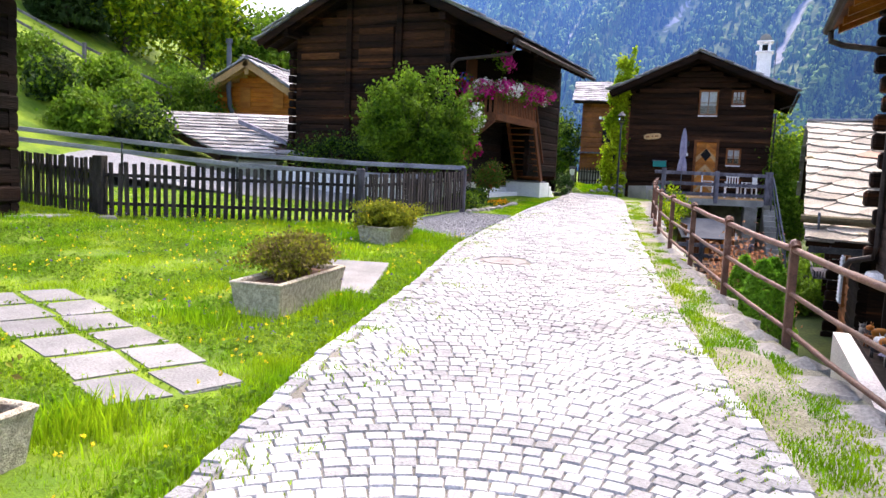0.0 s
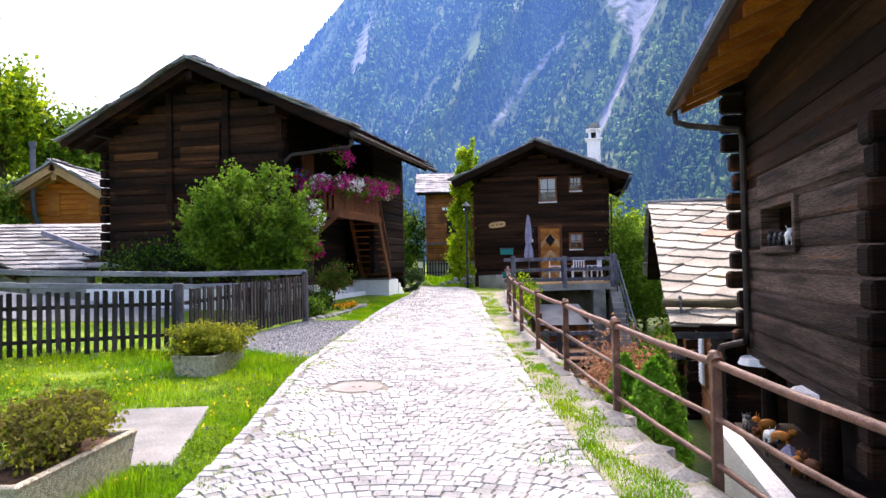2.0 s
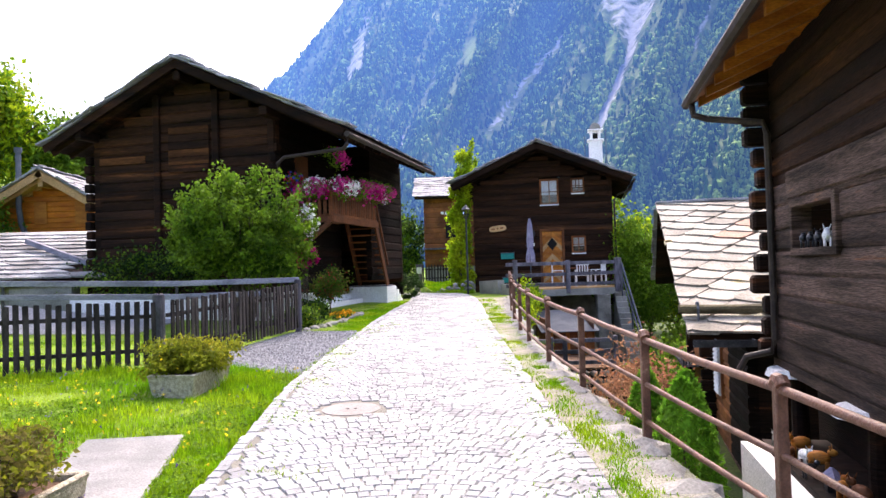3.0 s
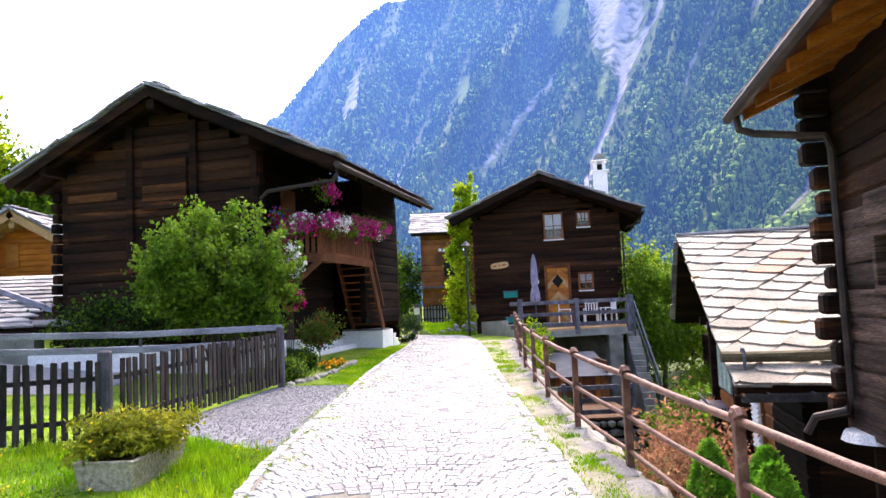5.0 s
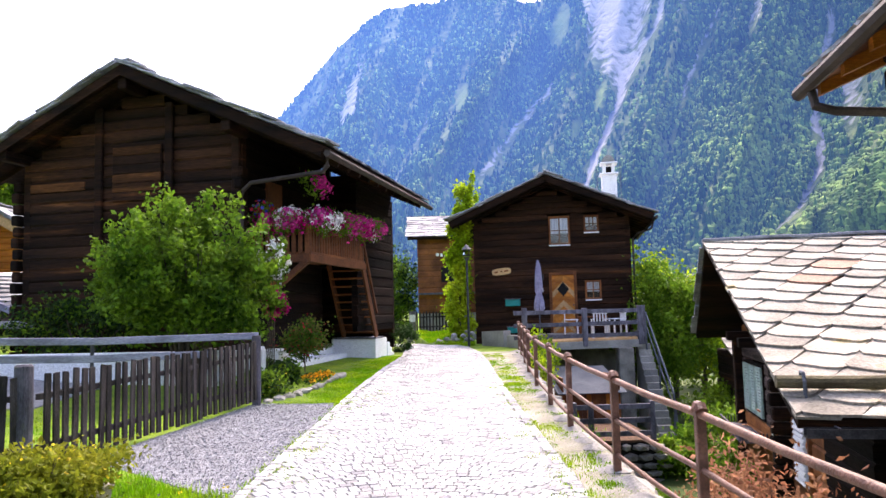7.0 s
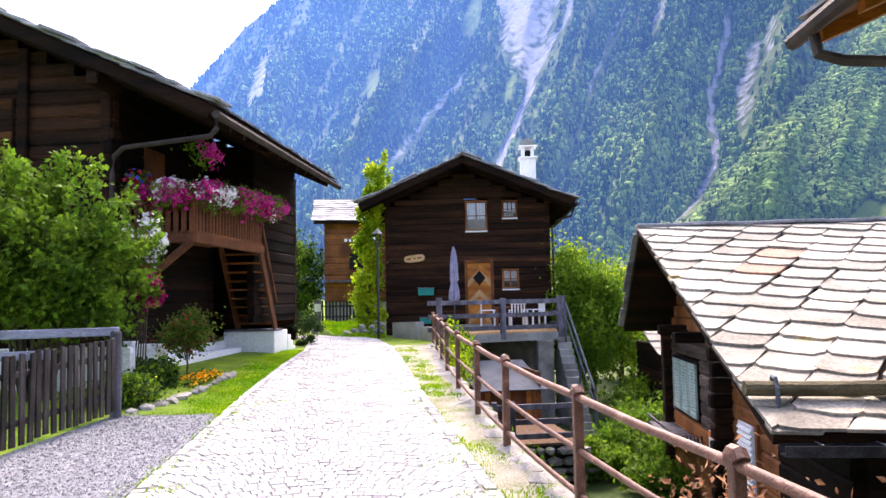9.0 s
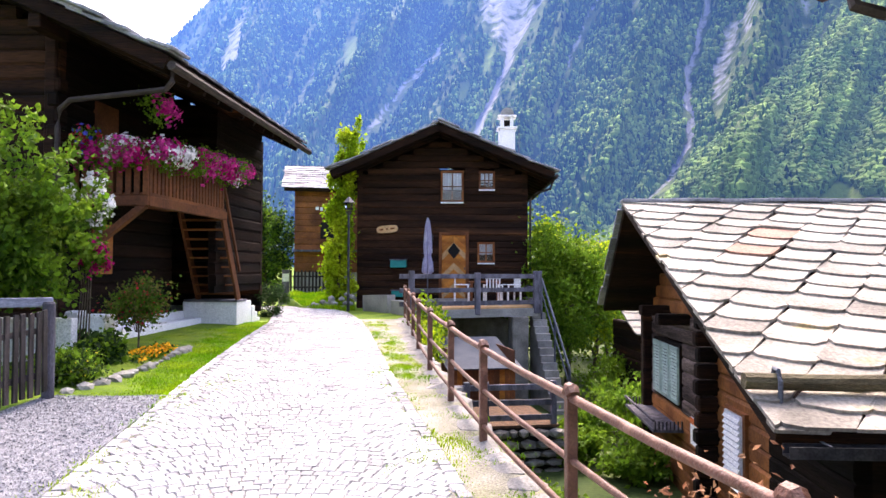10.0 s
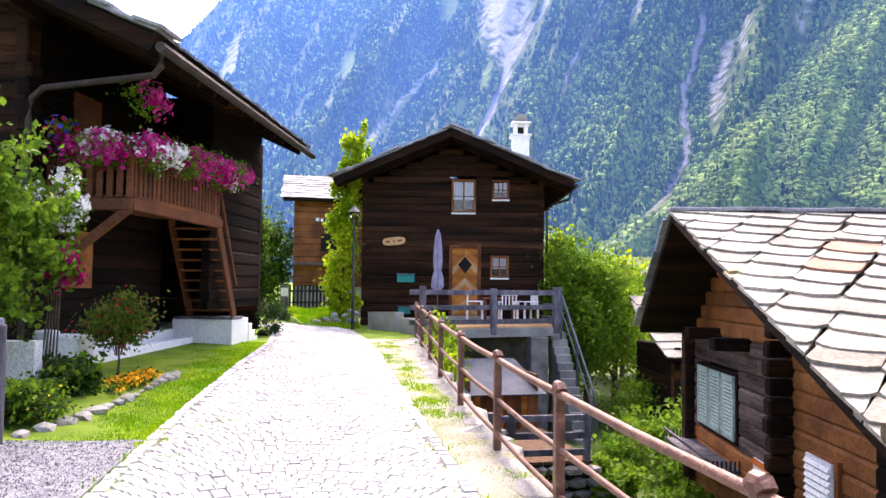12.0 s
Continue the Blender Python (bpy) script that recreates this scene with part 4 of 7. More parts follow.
def build_slate_house():
    b = thing("stable", SLATE, "weathered log stable with a roof of pale stone slabs", "stable")
    zr, ze, ln = 3.28, 0.52, 7.33
    th = math.atan2(zr - ze, ln)
    W = 7.0
    bm = bmesh.new()
    a, c = Vector((0, -ln, ze)), Vector((0, 0, zr))
    dn = Vector((0, -math.sin(th), math.cos(th)))
    vs = [c, a, a - dn * 0.12, c - dn * 0.12]
    v0 = [bm.verts.new(v) for v in vs]
    v1 = [bm.verts.new(v + Vector((W, 0, 0))) for v in vs]
    bm.faces.new(v0), bm.faces.new(v1[::-1])
    for i in range(4):
        j = (i + 1) % 4
        bm.faces.new((v0[j], v0[i], v1[i], v1[j]))
    slope = part("roof_slope", bm, M_LOG, b)
    bm = bmesh.new()
    dn2 = Vector((0, math.sin(0.75), math.cos(0.75)))
    vs = [Vector((0, 0, zr)), Vector((0, 2.5, zr - 2.08)), Vector((0, 2.5, zr - 2.08)) - dn2 * 0.12, Vector((0, 0, zr)) - dn2 * 0.12]
    v0 = [bm.verts.new(v) for v in vs]
    v1 = [bm.verts.new(v + Vector((W, 0, 0))) for v in vs]
    bm.faces.new(v0), bm.faces.new(v1[::-1])
    for i in range(4):
        j = (i + 1) % 4
        bm.faces.new((v0[j], v0[i], v1[i], v1[j]))
    part("roof_slope", bm, M_LOG, b)
    joined_slates("roof_slating", b, slope_matrix((W, 2.5, zr - 2.08), (-1, 0, 0), (0, -3.0, 2.5)), W, 3.25, 0.55, 0.4, M_SLATE_GREY, 5)
    # the slabs of the near slope, one by one
    rng = random.Random(4)
    m = slope_matrix((0, -ln, ze), (1, 0, 0), (0, ln, zr - ze))
    L = math.hypot(ln, zr - ze)
    # lozenge slabs: their lower edges fall to one side, their joints climb to the other, cut straight at the verges
    ea, eb = Vector((0.66, -0.19, 0)), Vector((0.30, 0.43, 0))
    for i in range(-17, 17):
        for j in range(-4, 32):
            o = ea * i + eb * j + Vector((rng.uniform(-0.04, 0.04), rng.uniform(-0.06, 0.06), 0))
            wa, wb = ea * rng.uniform(0.93, 1.0), eb * rng.uniform(1.28, 1.4)
            lift = 0.045 + rng.uniform(0, 0.012)
            bulge = rng.uniform(0.0, 0.06)
            foot = [o + wa * f + Vector((0, -bulge * math.sin(math.pi * f) + rng.uniform(-0.018, 0.018), lift)) for f in (0.0, 0.07, 0.3, 0.55, 0.8, 0.95)]
            foot[0] += Vector((0.02, 0.07, 0))
            foot[5] += Vector((0, 0.03, 0))
            head = [o + wa * 0.97 + wb + Vector((0, 0, 0.006)), o + wa * 0.02 + wb + Vector((0, 0, 0.006))]
            ring = foot + [o + wa * 0.985 + wb * 0.12 + Vector((0, 0, lift * 0.9))] + head
            if max(v.x for v in ring) < 0.02 or min(v.x for v in ring) > W - 0.05 or max(v.y for v in ring) < 0.05 or min(v.y for v in ring) > L - 0.05:
                continue
            bm = bmesh.new()
            lo = [bm.verts.new(v) for v in ring]
            hi = [bm.verts.new(v + Vector((0, 0.004, 0.04 + rng.uniform(-0.005, 0.005)))) for v in ring]
            bm.faces.new(lo[::-1]), bm.faces.new(hi)
            for q in range(len(ring)):
                w2 = (q + 1) % len(ring)
                bm.faces.new((lo[q], lo[w2], hi[w2], hi[q]))
            verge = rng.uniform(-0.07, -0.02)
            for co, no in (((verge, 0, 0), (-1, 0, 0)), ((W, 0, 0), (1, 0, 0)), ((0, rng.uniform(-0.05, 0.0), 0), (0, -1, 0)), ((0, L, 0), (0, 1, 0))):
                bmesh.ops.bisect_plane(bm, geom=bm.verts[:] + bm.edges[:] + bm.faces[:], plane_co=co, plane_no=no, clear_outer=True)
                rim = [g for g in bm.edges if g.is_boundary]
                if rim:
                    bmesh.ops.holes_fill(bm, edges=rim, sides=0)
            if len(bm.faces) < 5:
                bm.free()
                continue
            ctr = o + (ea + eb) * 0.5
            stained = 5.0 < ctr.y < 6.3 and 1.3 < ctr.x < 2.3
            piece("slate", finish(bm, "slate", M_SLATE_RED if stained and (i + j) % 2 else M_SLATE), slope, m)
    for i in range(8):
        bpart("ridge_slab", M_SLATE_GREY, b, i * 0.9 - 0.05, -0.18, zr + 0.03 + 0.012 * (i % 2), i * 0.9 + 0.86, 0.2, zr + 0.1 + 0.012 * (i % 2), bevel=0.012)
    # snow log and gutter
    e = m @ Vector((0, 0.62, 0.19))
    bm = bmesh.new()
    tube(bm, [e + Vector((-0.12 + 0.55 * i, 0.01 * math.sin(i), 0.008 * math.cos(i * 2))) for i in range(13)], 0.085, 10)
    part("snow_log", bm, M_SNOW_LOG, b, "round grey-brown snow log")
    for x in (0.2, 2.6, 5.0):
        bm = bmesh.new()
        tube(bm, [e + Vector((x, -0.1, -0.2)), e + Vector((x, -0.11, 0.02)), e + Vector((x, -0.05, 0.12)), e + Vector((x, 0.05, 0.13)), e + Vector((x, 0.1, 0.0))], 0.025, 6)
        part("log_hook", bm, M_ZINC, b, "pale metal hook")
    bm = bmesh.new()
    box(bm, 0.05, -ln - 0.17, ze - 0.2, W, -ln - 0.02, ze - 0.18)
    box(bm, 0.05, -ln - 0.18, ze - 0.2, W, -ln - 0.165, ze - 0.09)
    box(bm, 0.05, -ln - 0.02, ze - 0.2, W, -ln - 0.005, ze - 0.09)
    gut = part("gutter", bm, M_IRON, b, "dark box gutter")
    for i in range(7):
        bpart("gutter_strap", M_ZINC, gut, 0.4 + i * 0.6, -ln - 0.19, ze - 0.085, 0.425 + i * 0.6, -ln + 0.1, ze - 0.075)

    # gable wall towards the lane, stepping under the roof
    wall = bpart("wall", M_LOG_GREY, b, 1.0, -6.7, -2.4, 1.18, 2.3, -2.2, label="weathered grey log gable wall")
    mesh_g = [bar_mesh("log", M_PLANK_GREY, 0.18, 0.03, 50 + k) for k in range(3)]
    # near-end logs: the dark space under the eave is put into their colour
    mesh_d = [bar_mesh("log", M_LOG_SHADED, 0.18, 0.03, 70 + k) for k in range(3)]
    mesh_b = [bar_mesh("log", M_LARCH_WARM, 0.18, 0.03, 60 + k) for k in range(3)]
    for i in range(19):
        z = -2.2 + i * 0.26
        top = z + 0.26
        y_lo = max(-6.7, -ln + (top + 0.16 - ze) / (zr - ze) * ln) if top + 0.16 > ze else -6.7
        y_hi = min(2.3, (zr - top - 0.14) / 2.5 * 3.0)
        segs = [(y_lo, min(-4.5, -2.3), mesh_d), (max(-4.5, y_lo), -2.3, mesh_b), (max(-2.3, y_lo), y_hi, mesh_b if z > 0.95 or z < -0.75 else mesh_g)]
        for p, q, ms in segs:
            if q - p > 0.1:
                spans = [(p, q)]
                if -0.55 < z + 0.13 < 0.6:
                    spans = [s for u, v in spans for s in ((u, min(v, -0.25)), (max(u, 1.75), v)) if s[1] - s[0] > 0.05]
                for u, v in spans:
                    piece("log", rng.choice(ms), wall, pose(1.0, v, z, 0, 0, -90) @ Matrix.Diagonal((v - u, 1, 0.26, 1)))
    bpart("wall_back", M_LOG, b, 1.05, 2.2, -2.4, W - 0.5, 2.35, 1.2)
    bpart("wall_side", M_LOG, b, 1.1, -6.7, -2.4, W - 0.5, -6.5, 0.6)
    bpart("corner_post", M_LOG, b, 0.82, 2.15, -2.4, 1.1, 2.45, 1.4, bevel=0.03)
    for i in range(15):
        bpart("log_end", M_LOG, b, 0.66 + 0.02 * (i % 3), -2.42 + 0.02 * (i % 2), -2.3 + i * 0.26, 1.05, -2.18, -2.07 + i * 0.26, bevel=0.03)
    for y, z in ((0.75, 1.22), (-0.65, 1.13)):
        bpart("purlin_end", M_LOG, b, 0.45, y - 0.17, z - 0.1, 1.1, y + 0.12, z + 0.1, bevel=0.02)
    # window with three shutters
    bpart("window_frame", M_LOG, b, 0.97, -0.3, -0.56, 1.1, 1.8, 0.62)
    for i in range(3):
        y0 = -0.22 + i * 0.68
        bm = bmesh.new()
        box(bm, 0.93, y0, -0.5, 0.97, y0 + 0.07, 0.56), box(bm, 0.93, y0 + 0.55, -0.5, 0.97, y0 + 0.62, 0.56)
        box(bm, 0.93, y0, 0.49, 0.97, y0 + 0.62, 0.56), box(bm, 0.93, y0, -0.5, 0.97, y0 + 0.62, -0.43)
        sh = part("shutter", bm, M_MINT, b, "faded mint-green louvred shutter")
        bm = bmesh.new()
        box(bm, -0.012, 0.07, -0.022, 0.012, 0.55, 0.022)
        me = finish(bm, "slat", M_MINT)
        for k in range(15):
            piece("slat", me, sh, pose(0.955, y0, -0.4 + k * 0.062, 0, 35, 0))
    # flower box shelf
    sh = bpart("shelf", M_GREYWOOD, b, 0.45, -0.4, -0.98, 1.0, 2.3, -0.93, label="silver-grey plank window shelf")
    bm = bmesh.new()
    box(bm, -0.012, -0.015, 0, 0.012, 0.015, 0.16)
    me = finish(bm, "bar", M_IRON)
    for k in range(8):
        piece("bar", me, sh, pose(0.48 + k * 0.07, -0.4, -0.93))
    for k in range(8):
        piece("bar", me, sh, pose(0.48 + k * 0.07, 2.3, -0.93))
    bpart("shelf_rail", M_GREYWOOD, sh, 0.43, -0.42, -0.78, 0.47, 2.32, -0.74)
    # second shuttered opening
    bpart("window_frame", M_BROWN, b, 0.95, -3.75, -1.2, 1.08, -2.85, 0.0)
    sh = bpart("shutter", M_CURTAIN, b, 0.92, -3.65, -1.15, 0.96, -2.95, -0.05, label="whitish louvred shutter")
    bm = bmesh.new()
    box(bm, -0.015, 0, -0.03, 0.015, 0.66, 0.03)
    me = finish(bm, "slat", M_WHITE)
    for k in range(12):
        piece("slat", me, sh, pose(0.91, -3.63, -1.1 + k * 0.088, 0, 30, 0))
    sg = thing("notice_sign", SLATE @ pose(0.9, -1.5, -0.98), "orange and white notice board on the wall", "sign")
    bpart("board", M_WHITE, sg, 0, -0.3, 0, 0.03, 0.3, 0.46)
    bpart("border", mat("orange_paint", (0.75, 0.16, 0.03), (0.8, 0.2, 0.04), 0.5, 3, 0), sg, -0.01, -0.3, 0.36, 0.0, 0.3, 0.46)
    bpart("border", bpy.data.materials["orange_paint"], sg, -0.01, -0.3, 0, 0.0, -0.24, 0.36)
    return b


build_slate_house()


# ---- log granary by the railing ----
GRAN = pose(4.66, 13.6, 0, 0, 0, -11)


def build_granary():
    b = thing("granary", GRAN, "weathered grey log granary with projecting corner logs", "log building")
    z0, z1 = 0.32, 4.6
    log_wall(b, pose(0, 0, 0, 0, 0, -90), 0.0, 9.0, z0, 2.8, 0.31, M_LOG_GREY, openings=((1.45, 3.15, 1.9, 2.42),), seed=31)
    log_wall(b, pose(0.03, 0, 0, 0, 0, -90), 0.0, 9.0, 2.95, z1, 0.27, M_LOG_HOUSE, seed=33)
    log_wall(b, pose(6.0, -0.05, 0, 0, 0, 180), 0, 5.98, z0, z1, 0.31, M_LOG, seed=32)
    bpart("floor", M_LOG, b, 0.2, -9, 0.2, 6, -0.2, 0.3)
    rng = random.Random(9)
    for i in range(14):
        p = rng.uniform(0.12, 0.3) if i < 10 else 0.32
        bpart("log_end", M_LOG, b, -p, -0.26, z0 + i * 0.31 + 0.02, 0.2, 0.02, z0 + 0.29 + i * 0.31, bevel=0.04)
        bpart("log_end", M_LOG, b, 0.02, -0.1, z0 + i * 0.31 + 0.12, 0.22, rng.uniform(0.0, 0.14), z0 + 0.36 + i * 0.31, bevel=0.04)
    # the second cross wall: dark log ends standing out of the lane side
    for i in range(11):
        zc = -0.1 + i * 0.28
        p = 0.27 - 0.012 * i + rng.uniform(-0.03, 0.03)
        bpart("log_end", M_LOG if i % 4 else M_LOG_HOUSE, b, -p, -5.95 - rng.uniform(0, 0.05), zc, 0.15, -5.68 + rng.uniform(-0.04, 0.04), zc + rng.uniform(0.24, 0.275), bevel=0.03)
        q = rng.uniform(0.1, 0.2)
        bpart("log_end", M_LOG_GREY if i % 2 else M_LOG, b, -q, -6.6 - rng.uniform(0, 0.08), zc + 0.1, 0.15, -6.3 + rng.uniform(-0.05, 0.05), zc + 0.1 + rng.uniform(0.22, 0.27), bevel=0.045)
    bpart("band_beam", M_LOG_GREY, b, -0.03, -9, 2.55, 0.05, -1.2, 2.92, bevel=0.02)
    bm = bmesh.new()
    for a in ((-3.2, 1.82, -3.08, 2.5), (-1.5, 1.82, -1.4, 2.5), (-3.1, 2.42, -1.45, 2.52), (-3.2, 1.8, -1.4, 1.9)):
        box(bm, -0.05, a[0], a[1], 0.2, a[2], a[3], bevel=0.01)
    w = part("window", bm, M_LOG_GREY, b, "small open window hatch")
    bpart("niche_back", M_BLACK, w, 0.5, -3.3, 1.7, 0.52, -1.3, 2.7)
    # roof: eave along the lane
    ze = 4.36
    d = Vector((1, 0, 0.42)).normalized()
    bm = bmesh.new()
    prism(bm, [(-0.95, ze), (3.2, ze + 4.15 * 0.42), (3.2, ze + 4.15 * 0.42 - 0.1), (-0.95, ze - 0.1)], -9.6, 0.4)
    part("roof_slope", bm, M_BROWN, b, "orange-brown roof boarding")
    bm = bmesh.new()
    prism(bm, [(3.2, ze + 4.15 * 0.42), (7.4, ze), (7.4, ze - 0.1), (3.2, ze + 4.15 * 0.42 - 0.1)], -9.6, 0.4)
    part("roof_slope", bm, M_BROWN, b)
    joined_slates("roof_slating", b, slope_matrix((-0.95, 0.4, ze), (0, -1, 0), (1, 0, 0.42)), 10.0, 4.5, 0.5, 0.36, M_SLATE_GREY, 8)
    rm = bmesh.new()
    prism(rm, [(-0.87, ze - 0.07), (1.0, ze - 0.07 + 1.87 * 0.42), (1.0, ze - 0.2 + 1.87 * 0.42), (-0.87, ze - 0.2)], 0, 0.11)
    me = finish(rm, "rafter", M_ORANGEWOOD)
    for i in range(14):
        piece("rafter", me, b, pose(0, 0.2 - 0.72 * i, 0))
    bm = bmesh.new()
    prism(bm, [(-0.95, ze - 0.12), (3.2, ze + 4.15 * 0.42 - 0.12), (3.2, ze + 4.15 * 0.42 + 0.04), (-0.95, ze + 0.04)], 0.4, 0.44)
    part("verge_board", bm, M_LOG_GREY, b)
    bm = bmesh.new()
    tube(bm, [(-1.03, -9.6, ze - 0.12), (-1.03, 0.45, ze - 0.12)], 0.075)
    part("gutter", bm, M_PIPE, b, "brown metal gutter")
    bm = bmesh.new()
    tube(bm, [(-1.0, 0.1, ze - 0.16), (-0.98, 0.06, ze - 0.36), (-0.8, 0.0, ze - 0.44), (-0.1, -0.42, ze - 0.62), (-0.06, -0.46, ze - 0.8), (-0.06, -0.46, 0.62), (-0.1, -0.4, 0.45), (-0.4, -0.2, 0.35), (-0.5, -0.15, 0.15)], 0.05)
    part("downpipe", bm, M_PIPE, b, "brown metal downpipe with a foot bend")
    for y in (-0.5, -3.4, -6.5):
        bm = bmesh.new()
        tube(bm, [(0.25, y, -2.3), (0.22, y, -0.4), (0.22, y, 0.1)], 0.13, 10, 0.1)
        part("stilt", bm, M_LOG, b)
        bm = bmesh.new()
        bmesh.ops.create_cone(bm, cap_ends=True, segments=14, radius1=0.42, radius2=0.38, depth=0.1, matrix=Matrix.Translation((0.2, y, 0.17)))
        part("mouse_stone", bm, M_WHITE, b, "pale flat stone disc")
    bpart("lower_wall", M_WHITE, b, -0.55, -9, -2.4, 0.0, -0.3, -0.86, label="white rendered lower wall")
    bpart("lower_wall_back", M_LOG, b, 0.6, -9, -2.4, 0.7, 0.0, 0.2)
    bpart("ledge", M_LOG, b, -0.3, -9, -0.86, 0.55, -0.5, -0.78, label="dark plank ledge")
    return b


build_granary()


# ---- railing along the drop ----
RAIL_POSTS = [(1.95, 2.6), (1.82, 4.75), (1.71, 6.86), (1.52, 9.01), (1.42, 11.37), (1.31, 13.35), (1.30, 15.67), (1.36, 17.6), (1.46, 19.8), (1.62, 22.1), (1.82, 24.3), (2.02, 26.6), (2.2, 28.7)]


def rail_top(y):
    return float(np.interp(y, (0, 6.86, 9, 11.4, 13.4, 15.7, 18, 24, 29), (0.86, 1.05, 1.13, 1.2, 1.26, 1.31, 1.36, 1.47, 1.53)))


def build_railing():
    b = thing("railing", pose(0, 0, 0), "rust-brown metal pipe railing along the lane edge", "railing")
    for x, y in RAIL_POSTS:
        t = rail_top(y)
        bm = bmesh.new()
        box(bm, x - 0.035, y - 0.03, road_z(y) - 0.35, x + 0.035, y + 0.03, t, bevel=0.006)
        p = part("post", bm, M_RUST, b)
        bm = bmesh.new()
        tube(bm, [(x, y - 0.045, t), (x, y - 0.02, t + 0.03), (x, y + 0.02, t + 0.03), (x, y + 0.045, t)], 0.045, 8)
        part("collar", bm, M_RUST, p)
    for drop, r in ((0.02, 0.03), (0.40, 0.022), (0.72, 0.022)):
        bm = bmesh.new()
        pts = []
        for (xa, ya), (xb, yb) in zip(RAIL_POSTS, RAIL_POSTS[1:]):
            pts += [(xa, ya, rail_top(ya) - drop), ((xa + xb) / 2, (ya + yb) / 2, (rail_top(ya) + rail_top(yb)) / 2 - drop - 0.012)]
        pts.append((RAIL_POSTS[-1][0], RAIL_POSTS[-1][1], rail_top(28.7) - drop))
        tube(bm, pts, r, 8)
        part("rail", bm, M_RUST, b, smooth=True)


build_railing()


# ---- picket fence and timber rails ----
def picket_mesh(h, w, seed):
    rng = random.Random(seed)
    bm = bmesh.new()
    c = w * 0.12
    lean = rng.uniform(-0.01, 0.01)
    prism(bm, [(-w / 2, 0), (w / 2, 0), (w / 2 + lean, h - c), (w / 2 - c + lean, h), (-w / 2 + c + lean, h + rng.uniform(-0.01, 0.01)), (-w / 2 + lean, h - c)], -0.012, 0.012)
    return finish(bm, "picket", M_FENCE)


def fence_run(name, p0, p1, h, spacing, label, skip_post=False):
    p0, p1 = Vector(p0), Vector(p1)
    d = p1 - p0
    ang = math.degrees(math.atan2(d.y, d.x))
    f = thing(name, pose(*p0, 0, 0, ang), label, "fence")
    ln = math.hypot(d.x, d.y)
    sl = d.z / ln
    kinds = [picket_mesh(h, 0.075, k) for k in range(5)]
    n = int(ln / spacing)
    rng = random.Random(int(ln * 10))
    for i in range(n):
        x = (i + 0.5) * spacing
        piece("picket", kinds[rng.randrange(5)], f, pose(x, -0.05 + rng.uniform(-0.006, 0.006), sl * x + 0.04 + rng.uniform(-0.015, 0.015), rng.uniform(-1, 1), rng.uniform(-1.2, 1.2), 0))
    for z in (0.25, h - 0.18):
        bm = bmesh.new()
        vs = box(bm, 0, -0.035, z - 0.028, ln, 0.02, z + 0.028)
        for v in vs:
            v.co.z += sl * v.co.x
        part("fence_rail", bm, M_FENCE, f)
    return f


def fence_post(x, y, h, r, square=False):
    z = ground_z(x, y)
    p = thing("fence_post", pose(x, y, z - 0.05), "round silver-grey wooden fence post", "post", "posts of the fence")
    bm = bmesh.new()
    if square:
        box(bm, -r, -r, 0, r, r, h, bevel=0.012)
    else:
        tube(bm, [(0, 0, 0), (0.005, 0, h * 0.5), (0, 0, h - 0.02)], r, 12)
        tube(bm, [(0, 0, h - 0.02), (0, 0, h)], r, 12, r * 0.8)
    part("post", bm, M_FENCE if square else M_GREYWOOD, p)


FA, FB, FC = (-8.3, 11.3), (-4.37, 13.5), (-3.22, 18.15)
F0 = (-11.5, 12.4)
fence_run("picket_fence", (*F0, ground_z(*F0)), (*FA, 0.52), 0.95, 0.125, "weathered dark picket fence around the garden")
fence_run("picket_fence", (*FA, 0.50), (*FB, 0.46), 0.92, 0.125, "weathered dark picket fence around the garden")
fence_run("picket_fence", (-4.3, 13.62, 0.46), (*FC, 0.58), 0.92, 0.135, "weathered grey picket fence beside the gravel")
fence_post(*FA, 1.1, 0.09, True)
fence_post(*FB, 1.13, 0.085)
fence_post(*FC, 1.15, 0.07)


def build_beam_rail():
    b = thing("timber_rail", pose(0, 0, 0), "two bluish-grey timber rails on thin posts", "rail")
    pts = [(-3.22, 18.2, 1.62), (-5.5, 17.4, 1.62), (-8.5, 16.6, 1.72), (-14.5, 16.0, 2.15)]
    for dz in (0.0, -0.26):
        for a, c in zip(pts, pts[1:]):
            if dz and a is pts[0]:
                a = (-3.9, 17.96, 1.62)
            a, c = Vector(a) + Vector((0, 0.05, dz)), Vector(c) + Vector((0, 0.05, dz))
            bm = bmesh.new()
            ln = (c - a).length
            box(bm, -0.01, -0.035, -0.055, ln + 0.01, 0.035, 0.055, bevel=0.008)
            q = (c - a).to_track_quat("X", "Z").to_matrix().to_4x4()
            part("timber", bm, M_BEAM, b, m=Matrix.Translation(a) @ q)
    for x, y, z in ((-5.5, 17.45, 1.6), (-8.5, 16.65, 1.7), (-11.4, 16.35, 1.9), (-14.4, 16.05, 2.1)):
        bm = bmesh.new()
        tube(bm, [(x, y, 0.3), (x, y, z)], 0.03)
        part("post", bm, M_IRON, b)


build_beam_rail()


